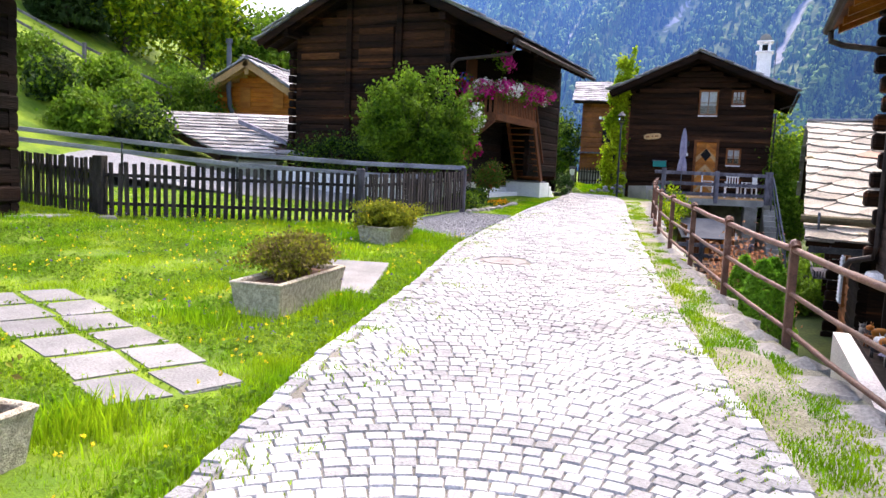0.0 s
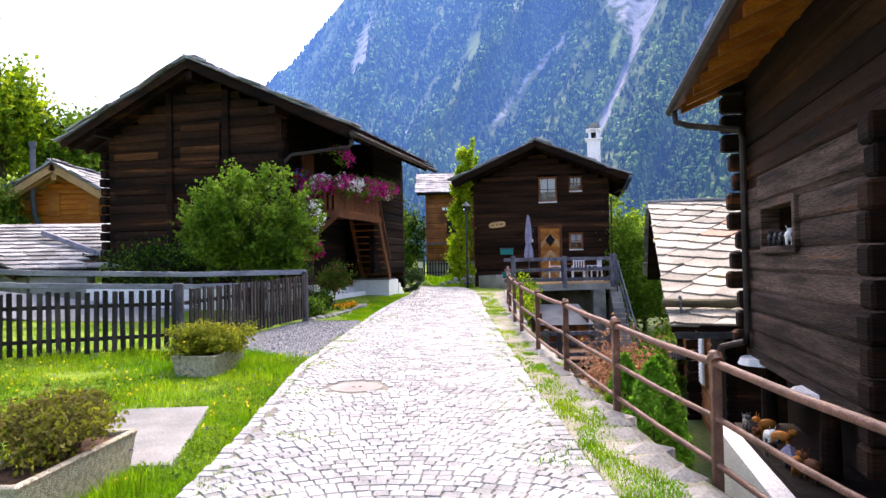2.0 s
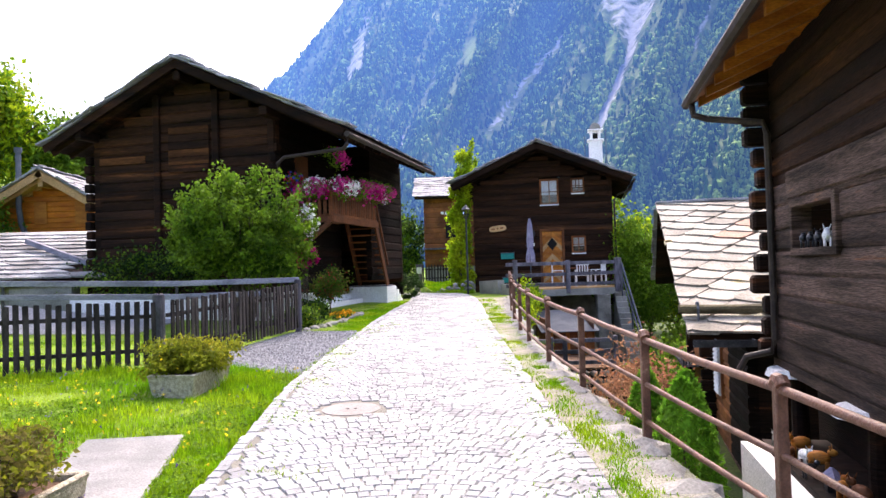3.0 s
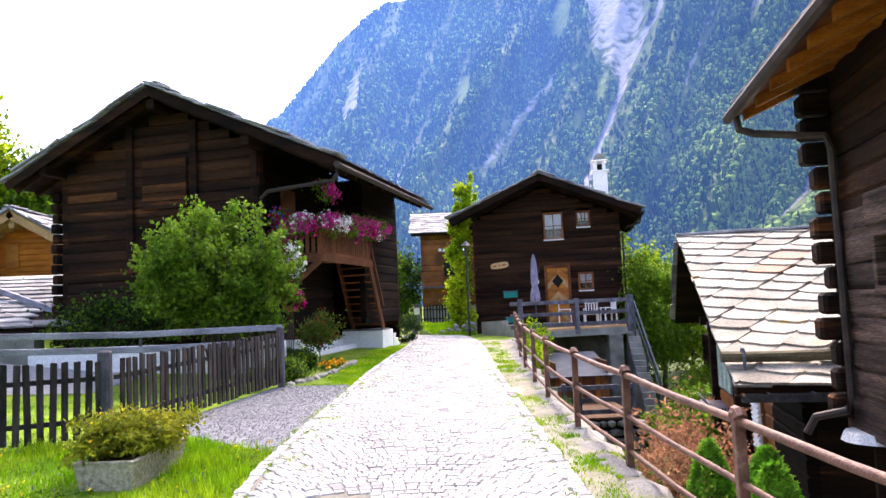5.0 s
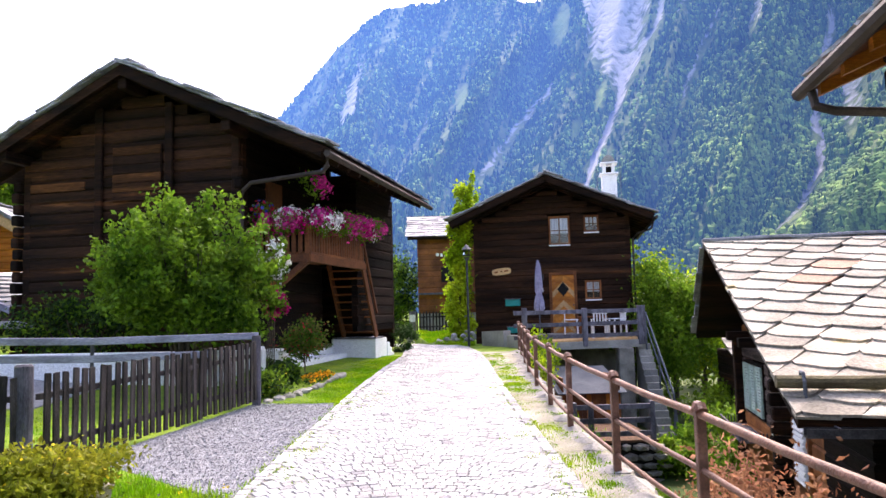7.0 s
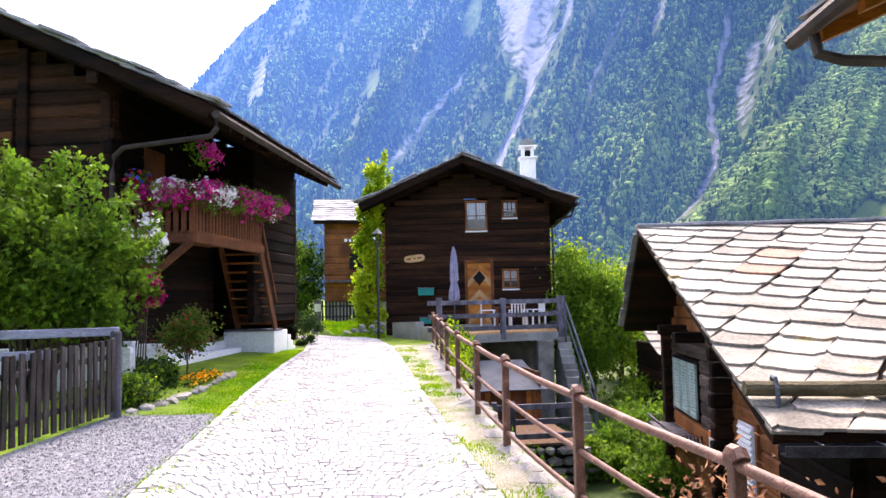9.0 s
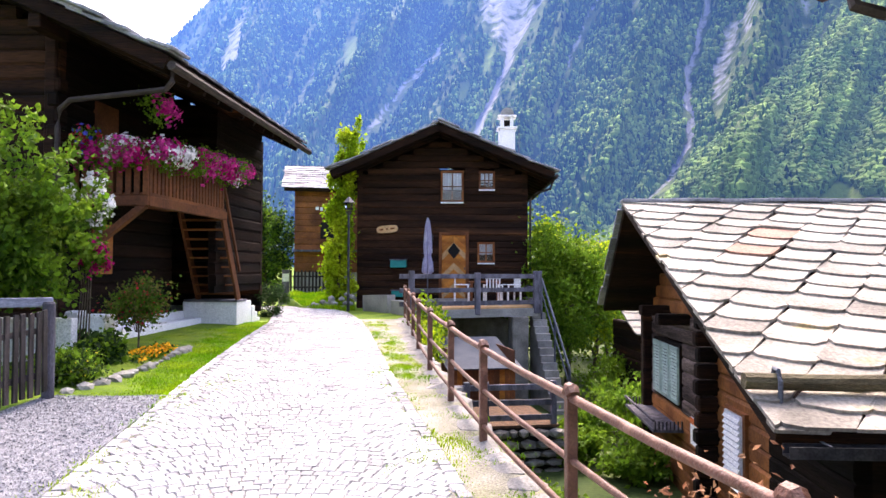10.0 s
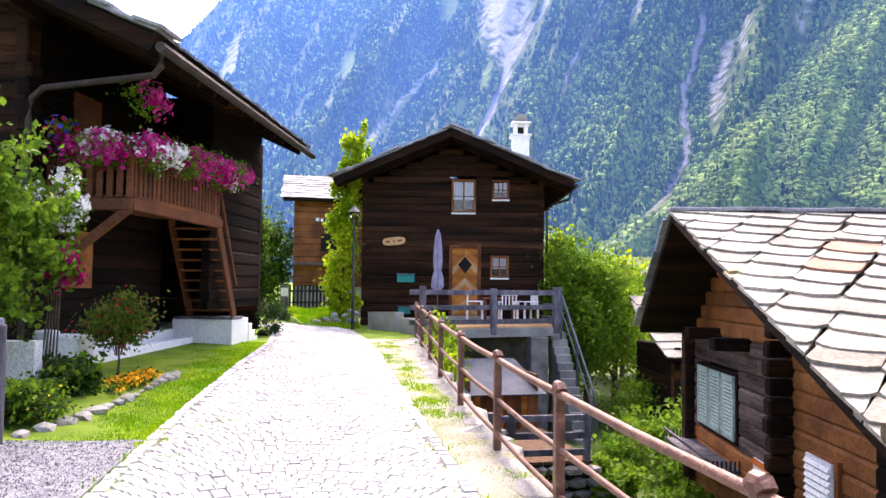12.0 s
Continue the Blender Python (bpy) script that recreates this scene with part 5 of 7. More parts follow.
# ---- planters and paving ----
def planter(x0, y0, ang, w, ln, h, kind):
    z = ground_z(x0, y0) - 0.03
    p = thing("planter", pose(x0, y0, z, 0, 0, ang), "rough aggregate concrete trough with a low shrub", "planter", "stone troughs on the lawn")
    bm = bmesh.new()
    t = 0.055
    o = [(0, 0), (w, 0), (w, ln), (0, ln)]
    def ring(i, zz, shrink=0.0):
        return [bm.verts.new((x + (i + shrink if x == 0 else -i - shrink), y + (i + shrink if y == 0 else -i - shrink), zz)) for x, y in o]
    r = [ring(0.05, 0), ring(0.01, h * 0.9), ring(0.0, h * 0.93), ring(0.0, h), ring(t, h), ring(t + 0.01, h - 0.09)]
    for a, c in zip(r, r[1:]):
        for k in range(4):
            bm.faces.new((a[k], a[(k + 1) % 4], c[(k + 1) % 4], c[k]))
    bm.faces.new(r[0][::-1])
    bmesh.ops.bevel(bm, geom=[e for e in bm.edges], offset=0.012, segments=1, affect="EDGES")
    part("trough", bm, M_PLANTER, p)
    bm = bmesh.new()
    box(bm, t, t, h - 0.2, w - t, ln - t, h - 0.05)
    part("soil", bm, M_SOIL, p)
    cx, cy = w * 0.5, ln * 0.58
    if kind == "brown":
        pts = crown_points(7000, (cx - 0.06, cy + 0.02, h + 0.17), (0.42, 0.58, 0.2), 3, 40, 0.35, 0.24)
        pts = pts[(pts[:, 2] > h - 0.08)]
        leaves("foliage", pts[:4200], 0.024, M_LEAF_BROWN, p, 1.7, 1)
        leaves("foliage", pts[4200:], 0.026, M_LEAF_OLIVE, p, 1.7, 2)
    else:
        pts = crown_points(9500, (cx, cy, h + 0.15), (0.5, 0.72, 0.25), 5, 50, 0.35, 0.2)
        pts = pts[(pts[:, 2] > h - 0.1)]
        leaves("foliage", pts[:6600], 0.031, M_LEAF_OLIVE, p, 1.8, 3)
        leaves("foliage", pts[6600:-90], 0.031, M_LEAF_OLIVE, p, 1.8, 4)
        leaves("blossom", pts[-90:] + np.array((0, 0, 0.06)), 0.032, M_YELLOW, p, 1.0, 6)
    bm = bmesh.new()
    rng = random.Random(2)
    for i in range(26):
        a = rng.uniform(0, 6.28)
        r1 = rng.uniform(0.15, 0.42)
        tube(bm, [(cx, cy + rng.uniform(-0.3, 0.3), h - 0.06), (cx + r1 * 0.5 * math.cos(a), cy + r1 * math.sin(a), h + 0.12), (cx + r1 * math.cos(a), cy + 1.5 * r1 * math.sin(a), h + rng.uniform(0.15, 0.34))], 0.006, 4, 0.003)
    part("twig", bm, M_BARK, p)


planter(-3.12, 5.97, -3, 0.51, 1.5, 0.33, "brown")
planter(-3.66, 11.2, -4, 0.58, 1.2, 0.29, "yellow")
planter(-3.15, 1.42, -5, 0.51, 1.6, 0.34, "brown")


PAVING = []


def paving(corners, name="paving_slab"):
    b = thing(name, pose(0, 0, 0), "grey concrete paving slab set in the grass", "paving slab", "slabs in the lawn")
    PAVING.append(corners)
    bm = bmesh.new()
    lo = [bm.verts.new((x, y, ground_z(x, y) - 0.05)) for x, y in corners]
    hi = [bm.verts.new((x, y, ground_z(x, y) + 0.01)) for x, y in corners]
    bm.faces.new(lo[::-1]), bm.faces.new(hi)
    for i in range(len(lo)):
        j = (i + 1) % len(lo)
        bm.faces.new((lo[i], lo[j], hi[j], hi[i]))
    bmesh.ops.bevel(bm, geom=list(bm.edges), offset=0.012, segments=2, affect="EDGES")
    part("slab", bm, M_SLAB, b)


paving([(-3.1, 7.3), (-2.26, 7.4), (-2.62, 9.5), (-3.45, 9.3)])
for i in range(2):
    for j in range(6):
        o = Vector((-2.65, 3.65)) + Vector((0.28, 0.36)) * i + Vector((-0.47, 0.31)) * j + Vector((0.02, 0.015)) * ((i * 3 + j * 2) % 3 - 1)
        a, c = Vector((0.255, 0.325)), Vector((-0.435, 0.283))
        wob = [Vector((math.sin(7.1 * i + 3.3 * j + k * 2.1), math.cos(5.3 * i + 2.7 * j + k * 1.7))) * 0.018 for k in range(4)]
        paving([(v.x, v.y) for v in (o + wob[0], o + a + wob[1], o + a + c + wob[2], o + c + wob[3])])


def build_manhole():
    x, y = -1.2, 10.4
    z = road_z(y)
    b = thing("manhole_cover", pose(x, y, z - 0.093, math.degrees(math.atan(0.022)), 0, 0), "round cast iron manhole cover in the lane", "manhole cover")
    bm = bmesh.new()
    bmesh.ops.create_cone(bm, cap_ends=True, segments=48, radius1=0.385, radius2=0.385, depth=0.09, matrix=Matrix.Translation((0, 0, 0.045)))
    part("frame_ring", bm, M_SLAB, b)
    bm = bmesh.new()
    bmesh.ops.create_cone(bm, cap_ends=True, segments=48, radius1=0.31, radius2=0.305, depth=0.02, matrix=Matrix.Translation((0, 0, 0.1)))
    part("lid", bm, M_IRONLID, b)
    for dx in (-0.05, 0.03):
        bpart("lift_hole", M_BLACK, b, dx, -0.01, 0.108, dx + 0.03, 0.02, 0.113)


build_manhole()


# ---- plants ----
def blade_field(name, pts, h0, h1, width, material, label, category, seed, lean=0.45):
    """Grass: one bent, tapering blade at each point, all in one mesh of stuff."""
    rng = np.random.default_rng(seed)
    p = np.asarray(pts, float)
    k = len(p)
    a = rng.uniform(0, 2 * math.pi, k)
    h = rng.uniform(h0, h1, k) * np.array([0.42 + 0.68 * max(0.0, 0.5 + noise.noise((q[0] * 1.4, q[1] * 1.4, 4.0)) + 0.4 * noise.noise((q[0] * 5, q[1] * 5, 2.0))) for q in p])
    b = rng.uniform(0, 2 * math.pi, k)
    ln = rng.uniform(0.1, lean, k) * h
    side = np.stack([np.cos(a), np.sin(a), np.zeros(k)], 1) * width / 2
    bend = np.stack([np.cos(b) * ln, np.sin(b) * ln, np.zeros(k)], 1)
    up = np.stack([np.zeros(k), np.zeros(k), h], 1)
    v = np.stack([p - side, p + side, p + side * 0.7 + bend * 0.35 + up * 0.6, p - side * 0.7 + bend * 0.35 + up * 0.6, p + bend + up], 1).reshape(-1, 3)
    i = np.arange(k) * 5
    f = np.stack([i, i + 1, i + 2, i + 3], 1).tolist() + np.stack([i + 3, i + 2, i + 4], 1).tolist()
    return tagged(raw(name, v.tolist(), f, material), label, category, kind="stuff")


def shrub(name, label, x, y, z, r, n, size, material, seed, clumps=18, second=None, stems=10, long=1.6, hollow=0.4, spread=0.32, blossom=None, category="shrub", foot=0.0):
    """A shrub of stems and many leaves in clumps with gaps."""
    b = thing(name, pose(x, y, z), label, category)
    rng = random.Random(seed)
    pts = crown_points(n, (0, 0, r[2] * 1.05), r, seed, clumps, hollow, spread)
    pts = pts[pts[:, 2] > 0.02]
    k = int(len(pts) * 0.65)
    leaves("foliage", pts[:k], size, material, b, long, seed)
    leaves("foliage", pts[k:], size, second or material, b, long, seed + 1)
    if blossom:
        bp = crown_points(blossom[1], (0, 0, r[2] * 1.08), (r[0] * 1.03, r[1] * 1.03, r[2] * 1.03), seed, clumps, hollow, spread)
        leaves("blossom", bp[bp[:, 2] > 0.1], blossom[2], blossom[0], b, 1.0, seed + 2)
    bm = bmesh.new()
    for _ in range(stems):
        a, q = rng.uniform(0, 6.28), rng.uniform(0.2, 0.75)
        tube(bm, [(r[0] * 0.1 * math.cos(a), r[1] * 0.1 * math.sin(a), -0.05 - foot), (r[0] * q * 0.5 * math.cos(a), r[1] * q * 0.5 * math.sin(a), r[2] * 0.7), (r[0] * q * math.cos(a), r[1] * q * math.sin(a), r[2] * rng.uniform(1.1, 1.7))], 0.02 * max(r), 5, 0.005 * max(r))
    part("stem", bm, M_BARK, b)
    return b


def tree(name, label, x, y, z, h, r, n, size, material, seed, second=None, clumps=26, trunk=0.12, low=0.3):
    """A broadleaf tree: tapered trunk, limbs and an uneven crown."""
    b = thing(name, pose(x, y, z), label, "tree")
    rng = random.Random(seed)
    bm = bmesh.new()
    tube(bm, [(0, 0, -0.2), (0.05 * r, 0.02, h * 0.3), (-0.04 * r, 0.05 * r, h * 0.6), (0, 0, h * 0.93)], trunk, 8, trunk * 0.2)
    part("trunk", bm, M_BARK, b)
    bm = bmesh.new()
    for i in range(12):
        a, zz, q = rng.uniform(0, 6.28), h * rng.uniform(low, 0.8), r * rng.uniform(0.5, 0.95)
        tube(bm, [(0, 0, zz), (q * 0.5 * math.cos(a), q * 0.5 * math.sin(a), zz + q * 0.25), (q * math.cos(a), q * math.sin(a), zz + q * rng.uniform(0.2, 0.7))], trunk * 0.4, 5, trunk * 0.08)
    part("limbs", bm, M_BARK, b)
    c = h * (1 + low) / 2
    pts = crown_points(n, (0, 0, c), (r, r, h - c), seed, clumps + 20, 0.4, 0.19)
    k = int(n * 0.6)
    leaves("crown", pts[:k], size, material, b, 1.6, seed)
    leaves("crown", pts[k:], size, second or material, b, 1.6, seed + 1)
    return b


def conifer(x, y, z, h, r, seed, material=M_LEAF_DARK, n=5000, label="dark green spruce on the hillside"):
    b = thing("conifer", pose(x, y, z), label, "tree")
    rng = np.random.default_rng(seed)
    bm = bmesh.new()
    tube(bm, [(0, 0, -0.2), (0, 0, h * 0.5), (0, 0, h)], 0.02 * h, 7, 0.01)
    part("trunk", bm, M_BARK, b)
    t = rng.uniform(0.04, 1.0, n) ** 0.75
    tier = np.floor(t * 15) / 15
    rad = r * (tier * 1.0 + 0.05) * np.sqrt(rng.uniform(0.08, 1, n))
    br = rng.integers(0, 9, n) * 0.698 + tier * 40 + rng.normal(size=n) * 0.22
    zz = h * (1 - tier) + 0.02 * h * rng.normal(size=n) - rad * 0.35
    pts = np.stack([rad * np.cos(br), rad * np.sin(br), np.maximum(zz, 0.1)], 1)
    leaves("crown", pts, 0.11 * r, material, b, 2.2, seed)


# lawns
def outside(x, y):
    if x > road_left(y) - 0.02 and y < 40:
        return False
    for qx, qy, ang, w, ln in ((-3.12, 5.97, -3, 0.51, 1.5), (-3.66, 11.2, -4, 0.58, 1.2), (-3.15, 1.42, -5, 0.51, 1.6)):
        a = math.radians(ang)
        u, v = (x - qx) * math.cos(a) + (y - qy) * math.sin(a), -(x - qx) * math.sin(a) + (y - qy) * math.cos(a)
        if -0.02 < u < w + 0.02 and -0.02 < v < ln + 0.02:
            return False
    for quad in PAVING:
        if all((quad[(i + 1) % 4][0] - quad[i][0]) * (y - quad[i][1]) - (quad[(i + 1) % 4][1] - quad[i][1]) * (x - quad[i][0]) > -0.004 for i in range(4)):
            return False
    if gravel_left(y) - 0.1 < x and 12.9 < y < 18.3:
        return False
    return True


def gravel_left(y):
    return float(np.interp(y, (12.7, 13.3, 14.3, 15.6, 18.2), (-2.2, -2.9, -4.1, -3.85, -3.3)))


def scatter(n, x0, x1, y0, y1, seed, keep):
    rng = np.random.default_rng(seed)
    out = []
    for x, y in zip(rng.uniform(x0, x1, n), rng.uniform(y0, y1, n)):
        if keep(x, y):
            out.append((x, y, ground_z(x, y) - 0.035))
    return out


strip("gravel_path", "grey gravel patch in front of the picket fence", "gravel", M_GRAVEL, gravel_left, lambda y: road_left(y) - 0.02, 12.75, 18.3, 0.004, 0.25)
near = scatter(185000, -8.5, -1.7, 1.6, 9.0, 1, outside)
far_ = scatter(52000, -11, -1.9, 9.0, 13.6, 2, lambda x, y: outside(x, y) and (x > -4.4 or y < 13.4))
blade_field("lawn_grass", near, 0.035, 0.11, 0.008, M_BLADE, "long uncut bright green meadow grass", "grass", 1)
blade_field("lawn_grass", far_, 0.06, 0.16, 0.012, M_BLADE, "long uncut bright green meadow grass", "grass", 2)
garden = scatter(26000, -12, -3.4, 12.8, 17.5, 5, lambda x, y: x < np.interp(y, (13.5, 18.15), (-4.5, -3.35)))
blade_field("garden_grass", garden, 0.04, 0.1, 0.015, M_BLADE, "bright green garden grass behind the fence", "grass", 3)
mown = scatter(42000, -3.4, -1.2, 18.2, 28.0, 3, lambda x, y: x < road_left(y) - 0.02 and x > np.interp(y, (18.2, 19.2, 20.4, 22.4, 23.5, 27.6), (-3.1, -2.82, -2.6, -2.4, -3.3, -3.1)))
blade_field("mown_grass", mown, 0.03, 0.06, 0.012, M_BLADE, "short mown lawn strip beside the lane", "grass", 4)
clump = np.random.default_rng(21)
tall = np.concatenate([np.stack([cx + clump.normal(size=k) * sx, cy + clump.normal(size=k) * sy, np.full(k, ground_z(cx, cy) - 0.035)], 1) for cx, cy, sx, sy, k in ((-2.42, 6.7, 0.09, 0.4, 700), (-2.9, 12.1, 0.12, 0.3, 600), (-2.75, 12.6, 0.2, 0.25, 500), (-3.6, 9.7, 0.12, 0.15, 350), (-4.6, 12.9, 0.25, 0.15, 450), (-2.6, 3.35, 0.15, 0.15, 450), (-5.5, 12.2, 0.3, 0.15, 400), (-3.2, 5.6, 0.3, 0.12, 450))])
blade_field("tall_grass", [q for q in tall if outside(q[0], q[1])], 0.14, 0.26, 0.012, M_BLADE, "taller fresh green grass clumps", "grass", 22)
rng0 = np.random.default_rng(8)
tuft_pts = []
for _ in range(330):
    y = rng0.uniform(2.5, 28)
    s = rng0.random()
    x = road_right(y) + rng0.uniform(-0.1, 0.5) if s < 0.55 else road_left(y) + rng0.uniform(-0.05, 0.1)
    k = rng0.integers(60, 240)
    q = np.stack([x + rng0.normal(size=k) * rng0.uniform(0.04, 0.13), y + rng0.normal(size=k) * rng0.uniform(0.08, 0.3), np.zeros(k)], 1)
    q[:, 2] = [ground_z(min(a, edge(b)), b) - 0.03 for a, b in q[:, :2]]
    tuft_pts.append(q)
for _ in range(420):
    y = rng0.uniform(2.3, 20)
    x = road_left(y) + abs(rng0.normal()) * 0.35 if rng0.random() < 0.6 else road_right(y) - abs(rng0.normal()) * 0.22
    k = rng0.integers(20, 70)
    q = np.stack([x + rng0.normal(size=k) * 0.05, y + rng0.normal(size=k) * 0.07, np.zeros(k)], 1)
    q[:, 2] = [road_z(b) - 0.005 for a, b in q[:, :2]]
    tuft_pts.append(q)
blade_field("verge_tufts", np.concatenate(tuft_pts), 0.02, 0.06, 0.011, M_BLADE, "grass tufts growing along the lane edges", "grass", 5)
clover = np.array(scatter(85000, -8.5, -1.7, 1.6, 13.3, 41, lambda x, y: outside(x, y) and noise.noise((x * 1.1, y * 1.1, 8.0)) + 0.5 * noise.noise((x * 4, y * 4, 3.0)) > -0.12))
clover[:, 2] += np.random.default_rng(42).uniform(0.035, 0.085, len(clover))
tagged(leaves("lawn_herbs", clover, 0.026, M_LEAF_MID, None, 1.3, 43, 1.6), "low broad-leaved herbs and clover in the meadow", "herbs", kind="stuff")
verge_pts = [(x, y, ground_z(min(x, edge(y)), y) - 0.03) for x, y, _ in scatter(90000, 0.85, 2.5, 1.2, 13, 44, lambda x, y: road_right(y) + 0.06 < x < edge(y) - 0.12 and noise.noise((x * 2.4, y * 1.1, 6.0)) + 0.4 * noise.noise((x * 7, y * 5, 1.0)) > 0.12)]
blade_field("verge_grass", verge_pts, 0.03, 0.075, 0.009, M_BLADE, "patches of fresh grass on the dusty verge", "grass", 45)
dand = np.array(scatter(560, -7, -1.9, 1.8, 13, 11, outside))
dand[:, 2] += np.random.default_rng(3).uniform(0.08, 0.17, len(dand))
tagged(leaves("meadow_flowers", np.repeat(dand, 5, 0) + np.random.default_rng(4).normal(size=(len(dand) * 5, 3)) * 0.007, 0.018, M_YELLOW, None, 1.0, 9), "scattered yellow meadow flowers in the grass", "flowers", kind="stuff")
clov = np.array(scatter(220, -8, -2.2, 5.0, 13, 12, outside))
clov[:, 2] += np.random.default_rng(5).uniform(0.1, 0.22, len(clov))
tagged(leaves("meadow_flowers", np.repeat(clov, 5, 0) + np.random.default_rng(6).normal(size=(len(clov) * 5, 3)) * 0.008, 0.014, M_VIOLET, None, 1.2, 10), "small violet flower heads in the meadow", "flowers", kind="stuff")
peb = np.array(scatter(26000, -4.2, -2.0, 12.8, 18.3, 13, lambda x, y: gravel_left(y) < x < road_left(y) - 0.03))
peb[:, 2] += 0.044
tagged(leaves("gravel_stones", peb, 0.014, M_PEBBLE, None, 1.2, 14, 1.5), "loose grey gravel stones", "gravel", kind="stuff")

# shrubs by the barn
b0 = shrub("lilac_bush", "large leafy green garden bush beside the barn", -4.72, 19.6, 1.22, (1.6, 1.1, 1.3), 22000, 0.068, M_LEAF_LILAC, 21, 110, M_LEAF_MID, 40, long=1.45, hollow=0.35, spread=0.14, foot=0.7)
shoot_rng = np.random.default_rng(61)
shoot_pts = []
for _ in range(110):
    d = shoot_rng.normal(size=3) + np.array((0, -0.2, 0.55))
    d /= np.linalg.norm(d)
    if d[2] < -0.5:
        continue
    root = d * np.array((1.5, 1.0, 1.2)) + np.array((0, 0, 1.36))
    tip = root + (d * 0.7 + np.array((0, 0, 0.5))) * shoot_rng.uniform(0.2, 0.55)
    t = shoot_rng.random((32, 1))
    shoot_pts.append(root + (tip - root) * t + shoot_rng.normal(size=(32, 3)) * 0.05)
leaves("foliage", np.concatenate(shoot_pts), 0.07, M_LEAF, b0, 1.45, 62)
shrub("climber", "dark leafy climber low on the barn wall", -7.9, 22.4, 0.7, (1.5, 0.6, 0.9), 5200, 0.06, M_LEAF_DARK, 22, 20, M_LEAF, 8)
fs = thing("flowering_climber", pose(-3.55, 20.5, 0.55), "climber with white and magenta blossom beside the balcony", "climber")
leaves("foliage", np.concatenate([crown_points(1100, (0, 0, 2.35), (0.32, 0.3, 0.5), 23, 9), crown_points(350, (0.15, 0, 1.6), (0.22, 0.22, 0.25), 24, 6)]), 0.05, M_LEAF, fs, 1.6, 23)
leaves("blossom", crown_points(420, (0.1, -0.05, 2.45), (0.34, 0.3, 0.40), 25, 12, 0.6, 0.2), 0.062, M_WHITEP, fs, 1.0, 24)
leaves("blossom", crown_points(260, (0.2, -0.05, 1.62), (0.24, 0.24, 0.24), 26, 8, 0.6, 0.2), 0.065, M_PURPLE, fs, 1.0, 25)
bm = bmesh.new()
for k in range(5):
    tube(bm, [(0.05 * k - 0.1, 0, -0.05), (0.03 * k, 0.03, 1.2), (0.1 * k - 0.2, 0, 2.5)], 0.015, 5, 0.006)
part("stem", bm, M_BARK, fs)
shrub("rose_bush", "standard rose bush with red blooms", -3.25, 22.75, 0.95, (0.46, 0.46, 0.44), 2300, 0.042, M_LEAF_LILAC, 24, 18, M_LEAF_BROWN, 9, blossom=(M_RED, 90, 0.05))
trunk_bm = bmesh.new()
tube(trunk_bm, [(-3.25, 22.75, 0.5), (-3.23, 22.75, 0.8), (-3.25, 22.75, 1.15)], 0.02, 6, 0.014)
rose_stake = thing("plant_stake", pose(0, 0, 0), "thin wooden stake carrying the rose bush", "stake")
part("stake", trunk_bm, M_BARK, rose_stake)
shrub("hedge_shrub", "dense dark green garden shrub by the lawn", -3.42, 19.1, 0.46, (0.48, 0.62, 0.25), 3600, 0.04, M_LEAF, 25, 20, M_LEAF_DARK, 8, blossom=(M_YELLOW, 40, 0.04))
shrub("hedge_shrub", "low dark leafy garden plant by the lawn", -3.42, 20.75, 0.52, (0.4, 0.5, 0.27), 1500, 0.07, M_LEAF_DARK, 26, 9, M_LEAF, 6)
shrub("marigold_bed", "bed of orange-yellow marigolds edged with stones", -2.82, 21.75, 0.54, (0.26, 0.95, 0.11), 1300, 0.04, M_LEAF, 27, 18, M_LEAF_DARK, 6, hollow=0.2, blossom=(M_ORANGE, 900, 0.06), category="flower bed")
shrub("box_ball", "clipped dark green box shrub by the steps", -1.35, 30.0, 0.66, (0.5, 0.5, 0.45), 3000, 0.04, M_LEAF_DARK, 28, 30, None, 6, hollow=0.7, spread=0.2)
rng1 = random.Random(5)


def rock_mesh(seed, material):
    r = random.Random(seed)
    bm = bmesh.new()
    bmesh.ops.create_icosphere(bm, subdivisions=1, radius=0.5)
    for v in bm.verts:
        v.co *= r.uniform(0.8, 1.15)
        v.co.z *= 0.8
    return finish(bm, "stone", material)


ROCKS = [rock_mesh(k, M_STONE) for k in range(5)]
PALE_ROCKS = [rock_mesh(k + 9, M_CONCRETE) for k in range(4)]
bed = thing("border_stones", pose(0, 0, 0), "row of pale rough stones edging the bed", "stones")
for i in range(16):
    t = i / 15
    y = 18.5 + 4.2 * t
    x = float(np.interp(y, (18.5, 19.2, 20.4, 22.7), (-3.15, -2.85, -2.62, -2.42)))
    s = rng1.uniform(0.12, 0.36)
    piece("stone", rng1.choice(PALE_ROCKS), bed, pose(x + 0.03, y, ground_z(x, y) + 0.01, 0, 0, rng1.uniform(0, 360)) @ Matrix.Diagonal((s, s * 0.7, s * 0.55, 1)))


